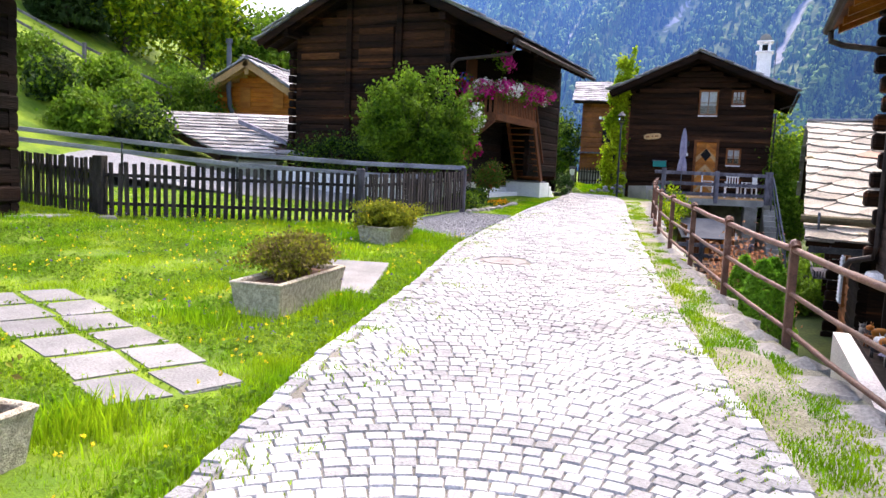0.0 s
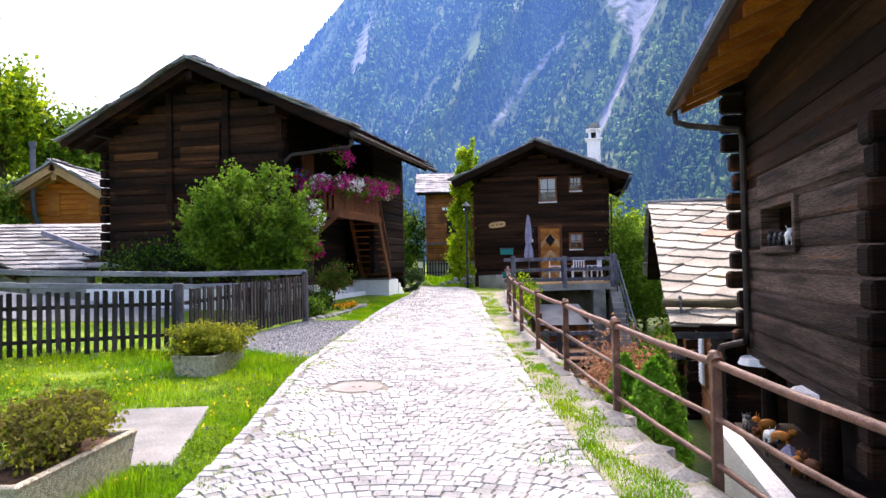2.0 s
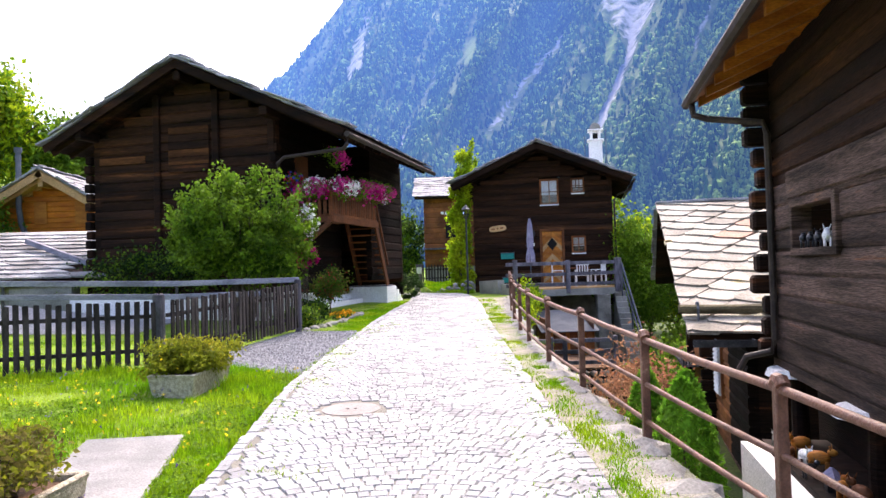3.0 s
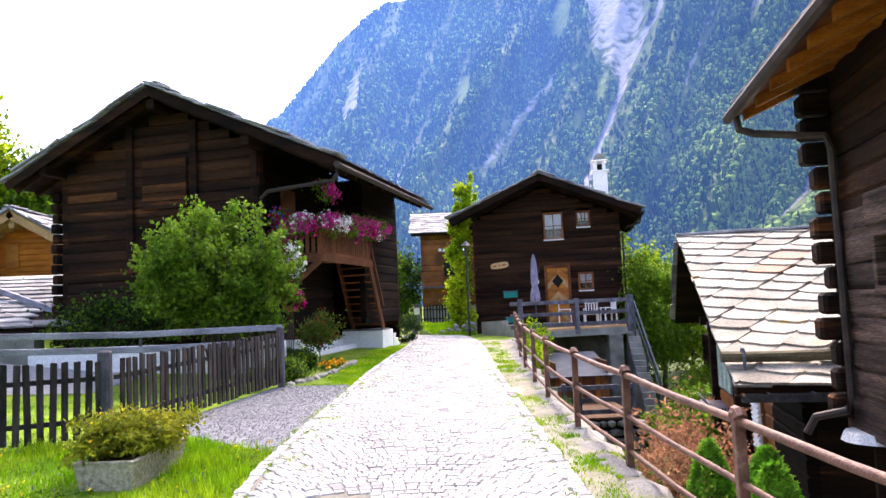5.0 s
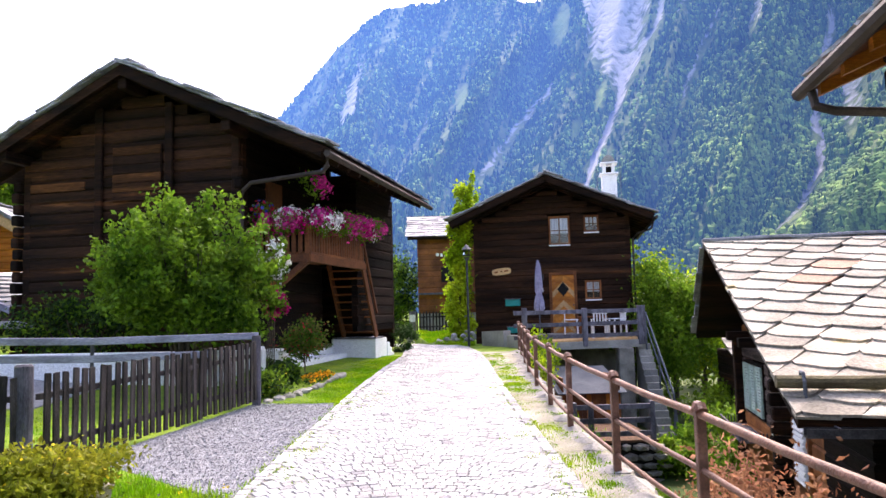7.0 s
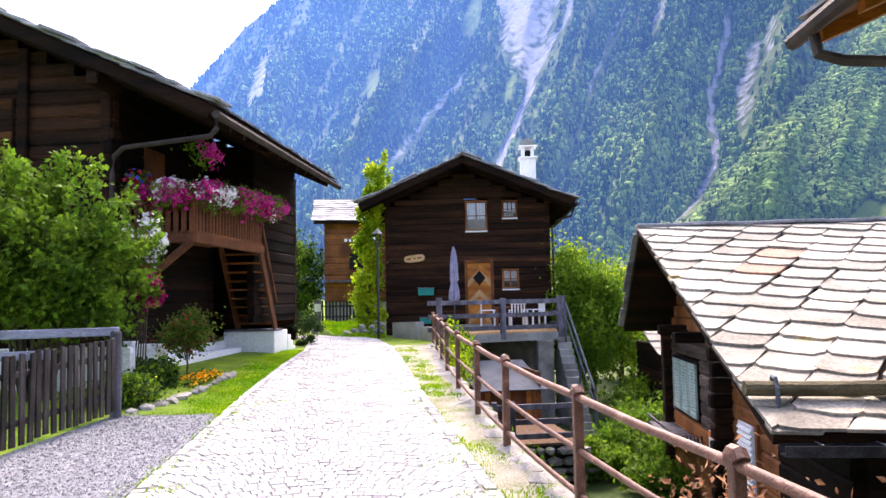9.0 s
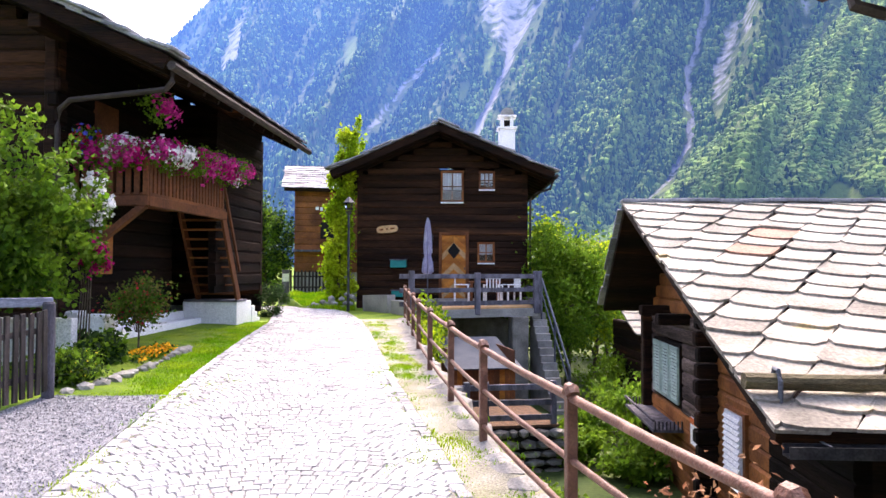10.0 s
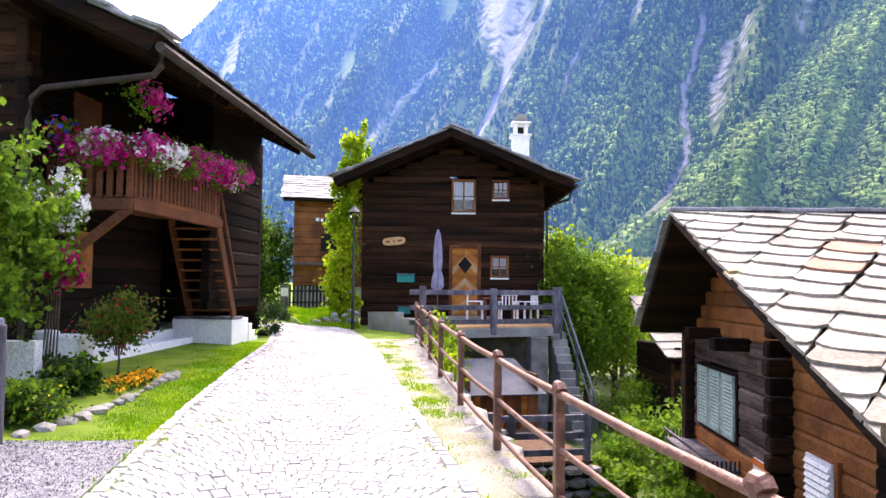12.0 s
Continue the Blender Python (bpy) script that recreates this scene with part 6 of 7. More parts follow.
# flowers of the balcony
def blooms(name, pts, out, size, material, parent, seed):
    """Open five-petalled flowers: shallow cups that face outwards."""
    rng = np.random.default_rng(seed)
    k = len(pts)
    d = out + rng.normal(size=(k, 3)) * 0.45
    d /= np.linalg.norm(d, axis=1)[:, None]
    e = np.cross(d, rng.normal(size=(k, 3)))
    e /= np.linalg.norm(e, axis=1)[:, None]
    f = np.cross(d, e)
    s = size * rng.uniform(0.75, 1.25, size=(k, 1)) / 2
    ring = [pts - d * s * 0.45]
    for i in range(10):
        c = 1.0 if i % 2 == 0 else 0.72
        ring.append(pts + (e * math.cos(i * math.pi / 5) + f * math.sin(i * math.pi / 5)) * s * c)
    v = np.stack(ring, 1).reshape(-1, 3)
    faces = [(b, b + 1 + i, b + 1 + (i + 1) % 10) for b in range(0, 11 * k, 11) for i in range(10)]
    return raw(name, v.tolist(), faces, material, parent)


def flower_mass(name, label, m, r, mats, n, seed, green=M_LEAF, group="flower boxes of the balcony", face=0.75):
    """A cushion of foliage with blooms all over its outer side, trailing down a little."""
    b = thing(name, m, label, "flowers", group)
    rng = np.random.default_rng(seed)
    leaves("foliage", crown_points(int(n * 3), (0, 0, -0.02), [q * 1.06 for q in r], seed, 16, 0.3, 0.3), 0.045, green, b, 1.5, seed)
    for i, mm in enumerate(mats):
        k = n // len(mats)
        d = rng.normal(size=(k, 3)) + np.array((face, -face, 0.25))
        heart = rng.normal(size=(5, 3)) + np.array((face, -face, 0.2))
        d = d * 0.6 + heart[rng.integers(0, 5, k)] * 0.8
        d /= np.linalg.norm(d, axis=1)[:, None]
        p = d * np.array(r) * rng.uniform(0.8, 1.12, size=(k, 1))
        p[:, 2] -= np.maximum(0, rng.normal(size=k)) * 0.09
        blooms("blossom", p, d, 0.082, mm, b, seed + 5 * i)
    return b


for v, mats, sd in ((0.2, (M_PURPLE, M_PINK), 1), (0.95, (M_WHITEP, M_PINK), 2), (1.5, (M_PINK, M_PURPLE, M_WHITEP), 3), (2.1, (M_WHITEP,), 4), (2.7, (M_PURPLE,), 5), (3.35, (M_PURPLE, M_PINK), 6), (4.0, (M_PINK, M_PURPLE), 7), (4.65, (M_PINK, M_PURPLE), 8), (5.15, (M_WHITEP,), 9), (5.6, (M_PINK,), 10)):
    size = 0.6 if v == 5.15 else 1.0
    flower_mass("balcony_flowers", "overflowing balcony box of petunias and geraniums", BARN @ pose(-0.82 if v > 1 else -1.3, max(v, 1.15), 4.05 + 0.035 * v), (0.38 * size, 0.46 * size, 0.29), mats, 270, 40 + sd)
flower_mass("balcony_flowers", "overflowing balcony box of petunias and geraniums", BARN @ pose(-1.9, 1.1, 4.05), (0.45, 0.25, 0.28), (M_PURPLE, M_PINK), 200, 60)
flower_mass("hanging_basket", "hanging basket of pink geraniums under the eave", BARN @ pose(-0.85, 1.45, 4.86), (0.4, 0.4, 0.33), (M_PINK,), 110, 70, M_LEAF_MID, face=0.2)
flower_mass("hanging_basket", "small hanging pot with blue and red flowers", BARN @ pose(-1.85, 0.9, 4.35), (0.25, 0.25, 0.16), (M_BLUEP, M_RED), 40, 71, M_LEAF, face=0.2)


# ---- cobbles ----
def sett(cx, cy, w, d, ang, rng):
    """Twelve corners of one sett: foot, shoulder, worn top."""
    out = []
    ca, sa = math.cos(ang), math.sin(ang)
    hz = rng.uniform(-0.004, 0.004)
    for zz, s in ((-0.05, 1.0), (0.006, 1.0), (0.017 + hz, 0.9)):
        for px, py in ((-1, -1), (1, -1), (1, 1), (-1, 1)):
            jx, jy = rng.uniform(0.93, 1.03), rng.uniform(0.93, 1.03)
            x, y = px * w / 2 * jx * s, py * d / 2 * jy * s
            out.append((cx + x * ca - y * sa, cy + x * sa + y * ca, zz))
    return out


SETT_FACES = [(8, 9, 10, 11)] + [(a + i, a + (i + 1) % 4, a + 4 + (i + 1) % 4, a + 4 + i) for a in (0, 4) for i in range(4)]


def build_cobbles():
    rng = random.Random(12)
    road = bpy.data.objects["road"]
    verts, faces, near_n = [], [], 0
    kinds = []
    for k in range(14):
        me = bpy.data.meshes.new("cobble")
        me.from_pydata(sett(0, 0, 1, 1, 0, random.Random(k)), [], SETT_FACES)
        me.materials.append(M_COBBLE)
        kinds.append(me)

    def put(cx, cy, w, d, ang, part_ok):
        nonlocal near_n
        if (cx + 1.2) ** 2 + (cy - 10.4) ** 2 < 0.36 ** 2 * 1.25:
            return
        z = road_z(cy) + 0.006
        if part_ok and near_n < 300:
            near_n += 1
            piece("cobble", rng.choice(kinds), road, pose(cx, cy, z, 0, 0, math.degrees(ang)) @ Matrix.Diagonal((w, d, 1, 1)))
            return
        base = len(verts)
        verts.extend((x, y, zz + road_z(y) + 0.006) for x, y, zz in sett(cx, cy, w, d, ang, rng))
        faces.extend(tuple(base + i for i in f) for f in SETT_FACES)
    # bowed courses between the edge courses
    k = 0
    while True:
        y0 = -2.0 + k * 0.112
        k += 1
        if y0 > 35.5:
            break
        x = road_left(y0) - 0.05 + rng.uniform(0, 0.1)
        while True:
            w = rng.uniform(0.085, 0.125)
            xc = x + w / 2
            mid = (road_left(y0) + road_right(y0)) / 2
            hw = (road_right(y0) - road_left(y0)) / 2
            t = (xc - mid) / hw
            y = y0 - 0.62 * t * t
            if xc > road_right(y) - 0.12:
                break
            if xc > road_left(y) + rng.uniform(0.14, 0.17):
                ang = math.atan(-1.24 * t / hw)
                put(xc, y + rng.uniform(-0.006, 0.006), w * 0.95 / max(0.8, math.cos(ang)), 0.108 * math.cos(ang) ** 0.3, ang, 2.9 < y < 4.2 and -1.5 < xc < 1.0)
            x += w
    for side in (road_left, road_right):
        y = -2.0
        while y < 35:
            d = rng.uniform(0.12, 0.18)
            s = 1 if side is road_left else -1
            put(side(y + d / 2) + s * (0.07 + rng.uniform(-0.01, 0.01)), y + d / 2, rng.uniform(0.1, 0.13), d * 0.94, rng.uniform(-0.06, 0.06), False)
            y += d
    ob = raw("cobbles", verts, faces, M_COBBLE_J, road)
    tagged(ob, kind="stuff")


# ---- deck, shed and steps below the house ----
def plate(name, material, parent, poly, z0, z1, label=""):
    bm = bmesh.new()
    lo, hi = [bm.verts.new((x, y, z0)) for x, y in poly], [bm.verts.new((x, y, z1)) for x, y in poly]
    bm.faces.new(lo[::-1]), bm.faces.new(hi)
    for i in range(len(poly)):
        j = (i + 1) % len(poly)
        bm.faces.new((lo[i], lo[j], hi[j], hi[i]))
    return part(name, bm, material, parent, label)


def rail_bar(b, p, q, w, h, material=M_GREYWOOD, name="rail"):
    p, q = Vector(p), Vector(q)
    bm = bmesh.new()
    box(bm, 0, -w / 2, -h / 2, (q - p).length, w / 2, h / 2, bevel=0.008)
    return part(name, bm, material, b, m=Matrix.Translation(p) @ (q - p).to_track_quat("X", "Z").to_matrix().to_4x4())


def build_deck():
    d = thing("deck", pose(0, 0, 0), "concrete terrace deck in front of the log house", "deck")
    P = [(2.4, 29.6), (6.5, 30.7), (7.0, 33.7), (2.75, 34.55)]
    plate("slab", M_CONCRETE, d, P, 0.62, 0.86)
    plate("planking", M_PALEWOOD, d, [(2.45, 29.7), (6.45, 30.8), (6.95, 33.65), (2.8, 34.5)], 0.86, 0.9, "pale worn wooden deck boards")
    bpart("pier", M_STONE, d, 5.6, 30.3, -2.4, 6.1, 30.8, 0.62, bevel=0.03)
    bpart("back_wall", M_STONE, d, 2.7, 33.2, -2.4, 6.6, 33.5, 0.62)
    bpart("door_step", M_CONCRETE, d, 3.9, 33.6, 0.9, 5.3, 34.25, 1.02, bevel=0.01)
    r = thing("deck_railing", pose(0, 0, 0), "silver-grey timber railing of the terrace", "railing")
    A, B, C = Vector((2.5, 29.66, 0)), Vector((6.45, 30.72, 0)), Vector((6.95, 33.4, 0))
    M = A.lerp(B, 0.51)
    for p in (A, M, B, B + Vector((0.12, 0.1, 0))):
        bpart("post", M_GREYWOOD, r, p.x - 0.08, p.y - 0.08, 0.7, p.x + 0.08, p.y + 0.08, 1.98 if p is not M else 1.93, bevel=0.015)
    for z in (1.04, 1.42, 1.82):
        rail_bar(r, A + Vector((-0.35, -0.1, z)), B + Vector((0, 0, z)), 0.06, 0.13)
        rail_bar(r, B + Vector((0.1, 0, z)), C + Vector((0, 0, z)), 0.06, 0.13)
    s = thing("outside_stair", pose(0, 0, 0), "concrete stair beside the terrace with a metal rail", "stair")
    for i in range(14):
        bpart("step", M_CONCRETE, s, 6.4, 31.0 - 0.16 * i, -2.4, 6.85, 31.18 - 0.16 * i, 0.7 - 0.2 * i, bevel=0.01)
    x = 6.9
    bm = bmesh.new()
    tube(bm, [(6.62, 31.3, 1.9), (6.72, 31.0, 1.75), (x, 29.0, -0.75), (x, 28.8, -1.6)], 0.035)
    tube(bm, [(6.72, 31.0, 1.3), (x, 29.0, -1.2)], 0.025)
    for k in (0.0, 0.5, 1.0):
        q = Vector((6.72, 31.0, 1.75)).lerp(Vector((x, 29.0, -0.75)), k)
        tube(bm, [q, q - Vector((0, 0, 1.25))], 0.03)
    part("handrail", bm, M_ZINC, s, "grey metal handrail")


build_deck()


def build_shed():
    s = thing("shed", pose(3.95, 27.0, 0, 0, 0, 2), "small brown board shed with a zinc roof", "shed")
    for i in range(12):
        bpart("board", M_ORANGEWOOD if i % 4 == 1 else M_BROWN, s, -0.8 + i * 0.136, 0, -2.3, -0.668 + i * 0.136, 0.03, -0.4, bevel=0.004)
    bpart("side_wall", M_BROWN, s, -0.8, 0.03, -2.3, -0.76, 1.9, 0.0)
    bpart("side_wall", M_BROWN, s, 0.79, 0.03, -2.3, 0.83, 1.9, 0.0)
    bm = bmesh.new()
    box(bm, -0.95, -0.15, -0.03, 0.98, 2.35, 0.0)
    part("roof", bm, M_SHED_ROOF, s, "bluish zinc sheet roof", m=pose(0, 0, -0.38, 13, 0, 0))
    f = thing("timber_fence", pose(0, 0, 0), "low grey timber rail fence above the stone wall", "fence")
    for x in (2.9, 3.3, 4.76):
        bpart("post", M_GREYWOOD, f, x - 0.06, 23.95, -1.3, x + 0.06, 24.07, -0.3, bevel=0.01)
    for z in (-0.42, -0.74, -1.05):
        rail_bar(f, (2.3, 23.98, z), (4.82, 23.98, z), 0.05, 0.12)
    w = thing("stone_wall", pose(0, 0, 0), "dry stone wall of rough grey rubble", "wall")
    bpart("core", M_BLACK, w, 2.1, 23.92, -2.5, 4.8, 24.6, -1.25)
    bpart("terrace_floor", M_SOIL, w, 2.1, 23.9, -1.25, 4.85, 27.0, -1.2)
    rng = random.Random(3)
    z = -2.45
    while z < -1.3:
        h = rng.uniform(0.14, 0.24)
        x = 2.1
        while x < 4.85:
            l = rng.uniform(0.2, 0.45)
            piece("stone", rng.choice(ROCKS), w, pose(x + l / 2, 23.88, z + h / 2, 0, 0, rng.uniform(-8, 8)) @ Matrix.Diagonal((l * 1.12, 0.34, h * 1.25, 1)))
            x += l
        z += h


build_shed()


def build_terrace_things():
    u = thing("parasol", pose(3.52, 33.3, 0.9), "closed lilac-grey parasol on the terrace", "parasol")
    bm = bmesh.new()
    tube(bm, [(0, 0, 0), (0, 0, 2.75)], 0.02)
    part("pole", bm, M_ZINC, u)
    bm = bmesh.new()
    prof = [(0.95, 0.09), (1.05, 0.16), (1.3, 0.15), (1.5, 0.11), (1.58, 0.085), (1.66, 0.11), (1.9, 0.12), (2.3, 0.10), (2.55, 0.08), (2.66, 0.06), (2.72, 0.05), (2.8, 0.02)]
    rings = [[bm.verts.new((1.25 * r * (1 - 0.42 * (k % 2)) * math.cos(k * math.pi / 8), 1.25 * r * (1 - 0.42 * (k % 2)) * math.sin(k * math.pi / 8), z + 0.04 * math.sin(k * 2.3))) for k in range(16)] for z, r in prof]
    for a, c in zip(rings, rings[1:]):
        for k in range(16):
            bm.faces.new((a[k], a[(k + 1) % 16], c[(k + 1) % 16], c[k]))
    bm.faces.new(rings[-1])
    part("canopy", bm, M_CLOTH, u, "folded lilac canvas")
    bm = bmesh.new()
    bmesh.ops.create_cone(bm, cap_ends=True, segments=16, radius1=0.28, radius2=0.2, depth=0.14, matrix=Matrix.Translation((0, 0, 0.07)))
    part("foot", bm, M_CONCRETE, u)

    t = thing("garden_table", pose(5.25, 32.4, 0.9, 0, 0, -8), "brown garden table on the terrace", "table")
    bpart("tabletop", M_BROWN, t, -0.5, -0.35, 0.7, 0.5, 0.35, 0.74, bevel=0.01)
    for x in (-0.44, 0.44):
        for y in (-0.3, 0.3):
            bpart("leg", M_BROWN, t, x - 0.03, y - 0.03, 0, x + 0.03, y + 0.03, 0.7)

    def chair(m, grp="white garden chairs"):
        c = thing("garden_chair", m, "white plastic garden chair on the terrace", "chair", grp)
        bpart("seat", M_WHITE, c, -0.25, -0.24, 0.42, 0.25, 0.24, 0.45, bevel=0.01)
        for x in (-0.23, 0.23):
            for y in (-0.22, 0.22):
                bpart("leg", M_WHITE, c, x - 0.025, y - 0.025, 0, x + 0.025, y + 0.025, 0.42)
            bpart("armrest", M_WHITE, c, x - 0.03, -0.24, 0.62, x + 0.03, 0.24, 0.65, bevel=0.008)
            bpart("arm_post", M_WHITE, c, x - 0.02, -0.22, 0.45, x + 0.02, -0.18, 0.62)
        bm = bmesh.new()
        for i in range(5):
            box(bm, -0.22 + i * 0.1, 0.2, 0.45, -0.18 + i * 0.1, 0.23, 0.84)
        box(bm, -0.25, 0.19, 0.82, 0.25, 0.24, 0.9, bevel=0.01)
        part("backrest", bm, M_WHITE, c)
        return c
    c1 = chair(pose(4.45, 32.2, 0.9, 0, 0, 80))
    copy_thing(c1, pose(6.05, 32.1, 0.9, 0, 0, -80))
    copy_thing(c1, pose(5.3, 31.6, 0.9, 0, 0, 175))
    # name board, letter boxes, lantern
    s = thing("name_board", HOUSE @ pose(-1.92, -0.08, 3.4, 0, -6, 0), "pale oval wooden name board on the house", "sign")
    bm = bmesh.new()
    prism(bm, [(0.37 * math.copysign(abs(math.cos(a)) ** 0.6, math.cos(a)), 0.13 * math.copysign(abs(math.sin(a)) ** 0.7, math.sin(a))) for a in [k * math.pi / 12 for k in range(24)]], -0.02, 0.02)
    part("board", bm, M_PALEWOOD, s)
    for x, w in ((-0.2, 0.14), (0.0, 0.07), (0.18, 0.15)):
        bpart("lettering", M_BROWN, s, x - w / 2, -0.028, -0.03, x + w / 2, -0.021, 0.03)
    for x, z, w, h in ((-1.52, 2.2, 0.56, 0.26), (-1.56, 1.17, 0.38, 0.22)):
        t = thing("letter_box", HOUSE @ pose(x, -0.12, z), "teal green letter box on the dark log wall", "letter box", "teal boxes on the house")
        bpart("body", M_TEAL, t, -w / 2, -0.1, -h / 2, w / 2, 0.1, h / 2, bevel=0.015)
        bpart("lid", M_GREYWOOD, t, -w / 2 - 0.03, -0.13, h / 2, w / 2 + 0.03, 0.1, h / 2 + 0.03)
    l = thing("wall_lamp", HOUSE @ pose(-0.38, -0.1, 3.15), "small dark wall lantern beside the door", "lamp")
    bpart("body", M_IRON, l, -0.05, -0.06, -0.12, 0.05, 0.06, 0.06, bevel=0.01)
    bpart("bracket", M_IRON, l, -0.02, 0.0, 0.0, 0.02, 0.1, 0.1)
    n = thing("house_number", HOUSE @ pose(-0.45, -0.04, 2.66), "white house number plate", "sign")
    bpart("plate", M_WHITE, n, -0.09, -0.01, -0.07, 0.09, 0.01, 0.07)
    # street lamp
    p = thing("street_lamp", pose(0.85, 32.0, 0.7), "black iron lantern post by the lane", "lamp")
    bm = bmesh.new()
    tube(bm, [(0, 0, 0), (0, 0, 0.6), (0, 0, 3.0)], 0.05, 10, 0.035)
    part("pole", bm, M_IRON, p)
    bm = bmesh.new()
    for z, a, c in ((3.0, 0.05, 0.13), (3.12, 0.13, 0.17)):
        bmesh.ops.create_cone(bm, cap_ends=True, segments=6, radius1=a, radius2=c, depth=0.12 if z < 3.1 else 0.05, matrix=Matrix.Translation((0, 0, z + 0.04)))
    part("cage", bm, M_IRON, p)
    bm = bmesh.new()
    bmesh.ops.create_cone(bm, cap_ends=True, segments=6, radius1=0.12, radius2=0.15, depth=0.22, matrix=Matrix.Translation((0, 0, 3.25)))
    part("lantern_glass", bm, M_GLASS, p, "milky lantern glass")
    bm = bmesh.new()
    bmesh.ops.create_cone(bm, cap_ends=True, segments=6, radius1=0.2, radius2=0.03, depth=0.18, matrix=Matrix.Translation((0, 0, 3.45)))
    part("roof", bm, M_IRON, p)
    # low walls beside the lane end
    w = thing("stone_wall", pose(0, 0, 0), "low rubble stone wall with a pale concrete top", "wall")
    rail_bar(w, (1.45, 32.4, 0.9), (2.1, 31.2, 0.95), 0.3, 0.6, M_CONCRETE, "wall_block")
    rail_bar(w, (2.2, 31.0, 0.85), (2.55, 29.9, 0.85), 0.3, 0.5, M_CONCRETE, "wall_block")
    rng = random.Random(8)
    for i in range(34):
        t = rng.random()
        x, y = -0.3 + 1.4 * t, 33.6 - 0.5 * t
        piece("stone", rng.choice(PALE_ROCKS), w, pose(x, y, 0.72 + rng.uniform(0, 0.45) * (0.3 + t), 0, 0, rng.uniform(0, 360)) @ Matrix.Diagonal((0.26, 0.24, 0.2, 1)))


build_terrace_things()


# ---- far end of the lane ----
def build_far_house():
    b = thing("far_house", pose(0.75, 46, 0), "brown timber house with a grey slab roof", "house")
    log_wall(b, pose(0, 0, 0), -1.85, 2.4, 2.0, 6.2, 0.3, M_BROWN, seed=77)
    bpart("base_wall", M_CONCRETE, b, -1.85, 0.05, 0.3, 2.4, 4.0, 2.0)
    bpart("side_wall", M_BROWN, b, -1.85, 0.1, 2.0, -1.7, 4.0, 6.1)
    bm = bmesh.new()
    box(bm, -2.35, -0.55, -0.12, 3.2, 3.4, 0.0)
    part("roof", bm, M_LOG, b, m=pose(0, 0, 6.1, 24, 0, 0))
    joined_slates("roof_slating", b, pose(-2.35, -0.5, 5.88, 24, 0, 0), 5.5, 3.6, 0.5, 0.36, M_SLATE_GREY, 6)
    bpart("ledge", M_GREYWOOD, b, -1.9, -0.3, 2.85, 1.5, 0.0, 2.95)
    for x, w in ((-0.85, 0.16), (-0.62, 0.12), (-0.4, 0.16), (-0.15, 0.22), (0.12, 0.2), (0.38, 0.2)):
        bpart("lettering", M_WHITE, b, x, -0.03, 4.82 - 0.1 * x, x + w, -0.012, 4.98 - 0.1 * x)
    bpart("window", M_BLACK, b, -0.6, -0.03, 3.5, 0.2, 0.02, 4.3)
    f = fence_run("picket_fence", (-1.4, 38.2, 1.05), (1.0, 38.6, 1.05), 0.85, 0.14, "weathered picket fence at the lane end")
    w = thing("low_wall", pose(0, 0, 0), "low grey concrete wall under the far fence", "wall")
    bpart("block", M_CONCRETE, w, -1.5, 38.0, 0.4, 1.1, 38.4, 1.08, bevel=0.02)
    for i in range(4):
        bpart("step", M_CONCRETE, w, -1.2 + 0.25 * i, 37.0 + 0.15 * i, 0.4, -0.6 + 0.25 * i, 37.5 + 0.2 * i, 0.75 + 0.1 * i, bevel=0.01)
    s = thing("notice_box", pose(-1.25, 37.9, 1.08), "small grey box with a white notice", "sign")
    bpart("post", M_GREYWOOD, s, -0.12, -0.1, 0, 0.16, 0.1, 0.9)
    bpart("notice", M_WHITE, s, -0.1, -0.12, 0.45, 0.14, -0.1, 0.75)


build_far_house()
def bank_z(x, y):
    return road_z(y) + 0.085 * max(0.0, y - 32.8) * min(1.0, max(0.0, (x + 1.35) / 0.4))


bank_grid = [(-1.35 + 0.17 * i, 32.6 + 0.36 * j) for j in range(16) for i in range(16)]
tagged(raw("bank", [(x + max(0.0, float(np.interp(y, (32.5, 34, 38), (0.2, -0.6, -1.3))) - x) * 0.95, y, bank_z(x, y) - 0.01) for x, y in bank_grid], [(16 * j + i, 16 * j + i + 1, 16 * j + i + 17, 16 * j + i + 16) for j in range(15) for i in range(15)], M_GRASS, smooth=True), "grassy bank rising at the lane end", "bank", kind="structure")
bankpts = scatter(17000, -1.3, 1.1, 32.5, 38, 31, lambda x, y: x > np.interp(y, (32.5, 34, 38), (0.2, -0.6, -1.2)))
blade_field("bank_grass", [(x, y, bank_z(x, y) - 0.02) for x, y, z in bankpts], 0.06, 0.2, 0.02, M_BLADE, "long grass on the bank by the lane end", "grass", 33)
ivy = thing("climbing_plant", pose(0.62, 34.9, 0.6), "tall bright green climbing plant beside the house", "climber")
pts = np.concatenate([crown_points(2600, (0.06 * k, 0, 0.9 + 1.18 * k), (0.58 - 0.04 * k, 0.45, 0.75), 80 + k, 16, 0.5, 0.28) for k in range(5)] + [crown_points(420, (0.72, -0.1, 6.1), (0.22, 0.2, 0.45), 92, 6)])
leaves("foliage", pts[:10500], 0.09, M_LEAF_LIGHT, ivy, 1.5, 81)
leaves("foliage", pts[10500:], 0.085, M_LEAF_LIGHT, ivy, 1.5, 82)
bm = bmesh.new()
tube(bm, [(0, 0, -0.1), (0.05, 0, 2), (0.2, 0, 4), (0.4, 0, 6)], 0.07, 7, 0.02)
part("stem", bm, M_BARK, ivy)

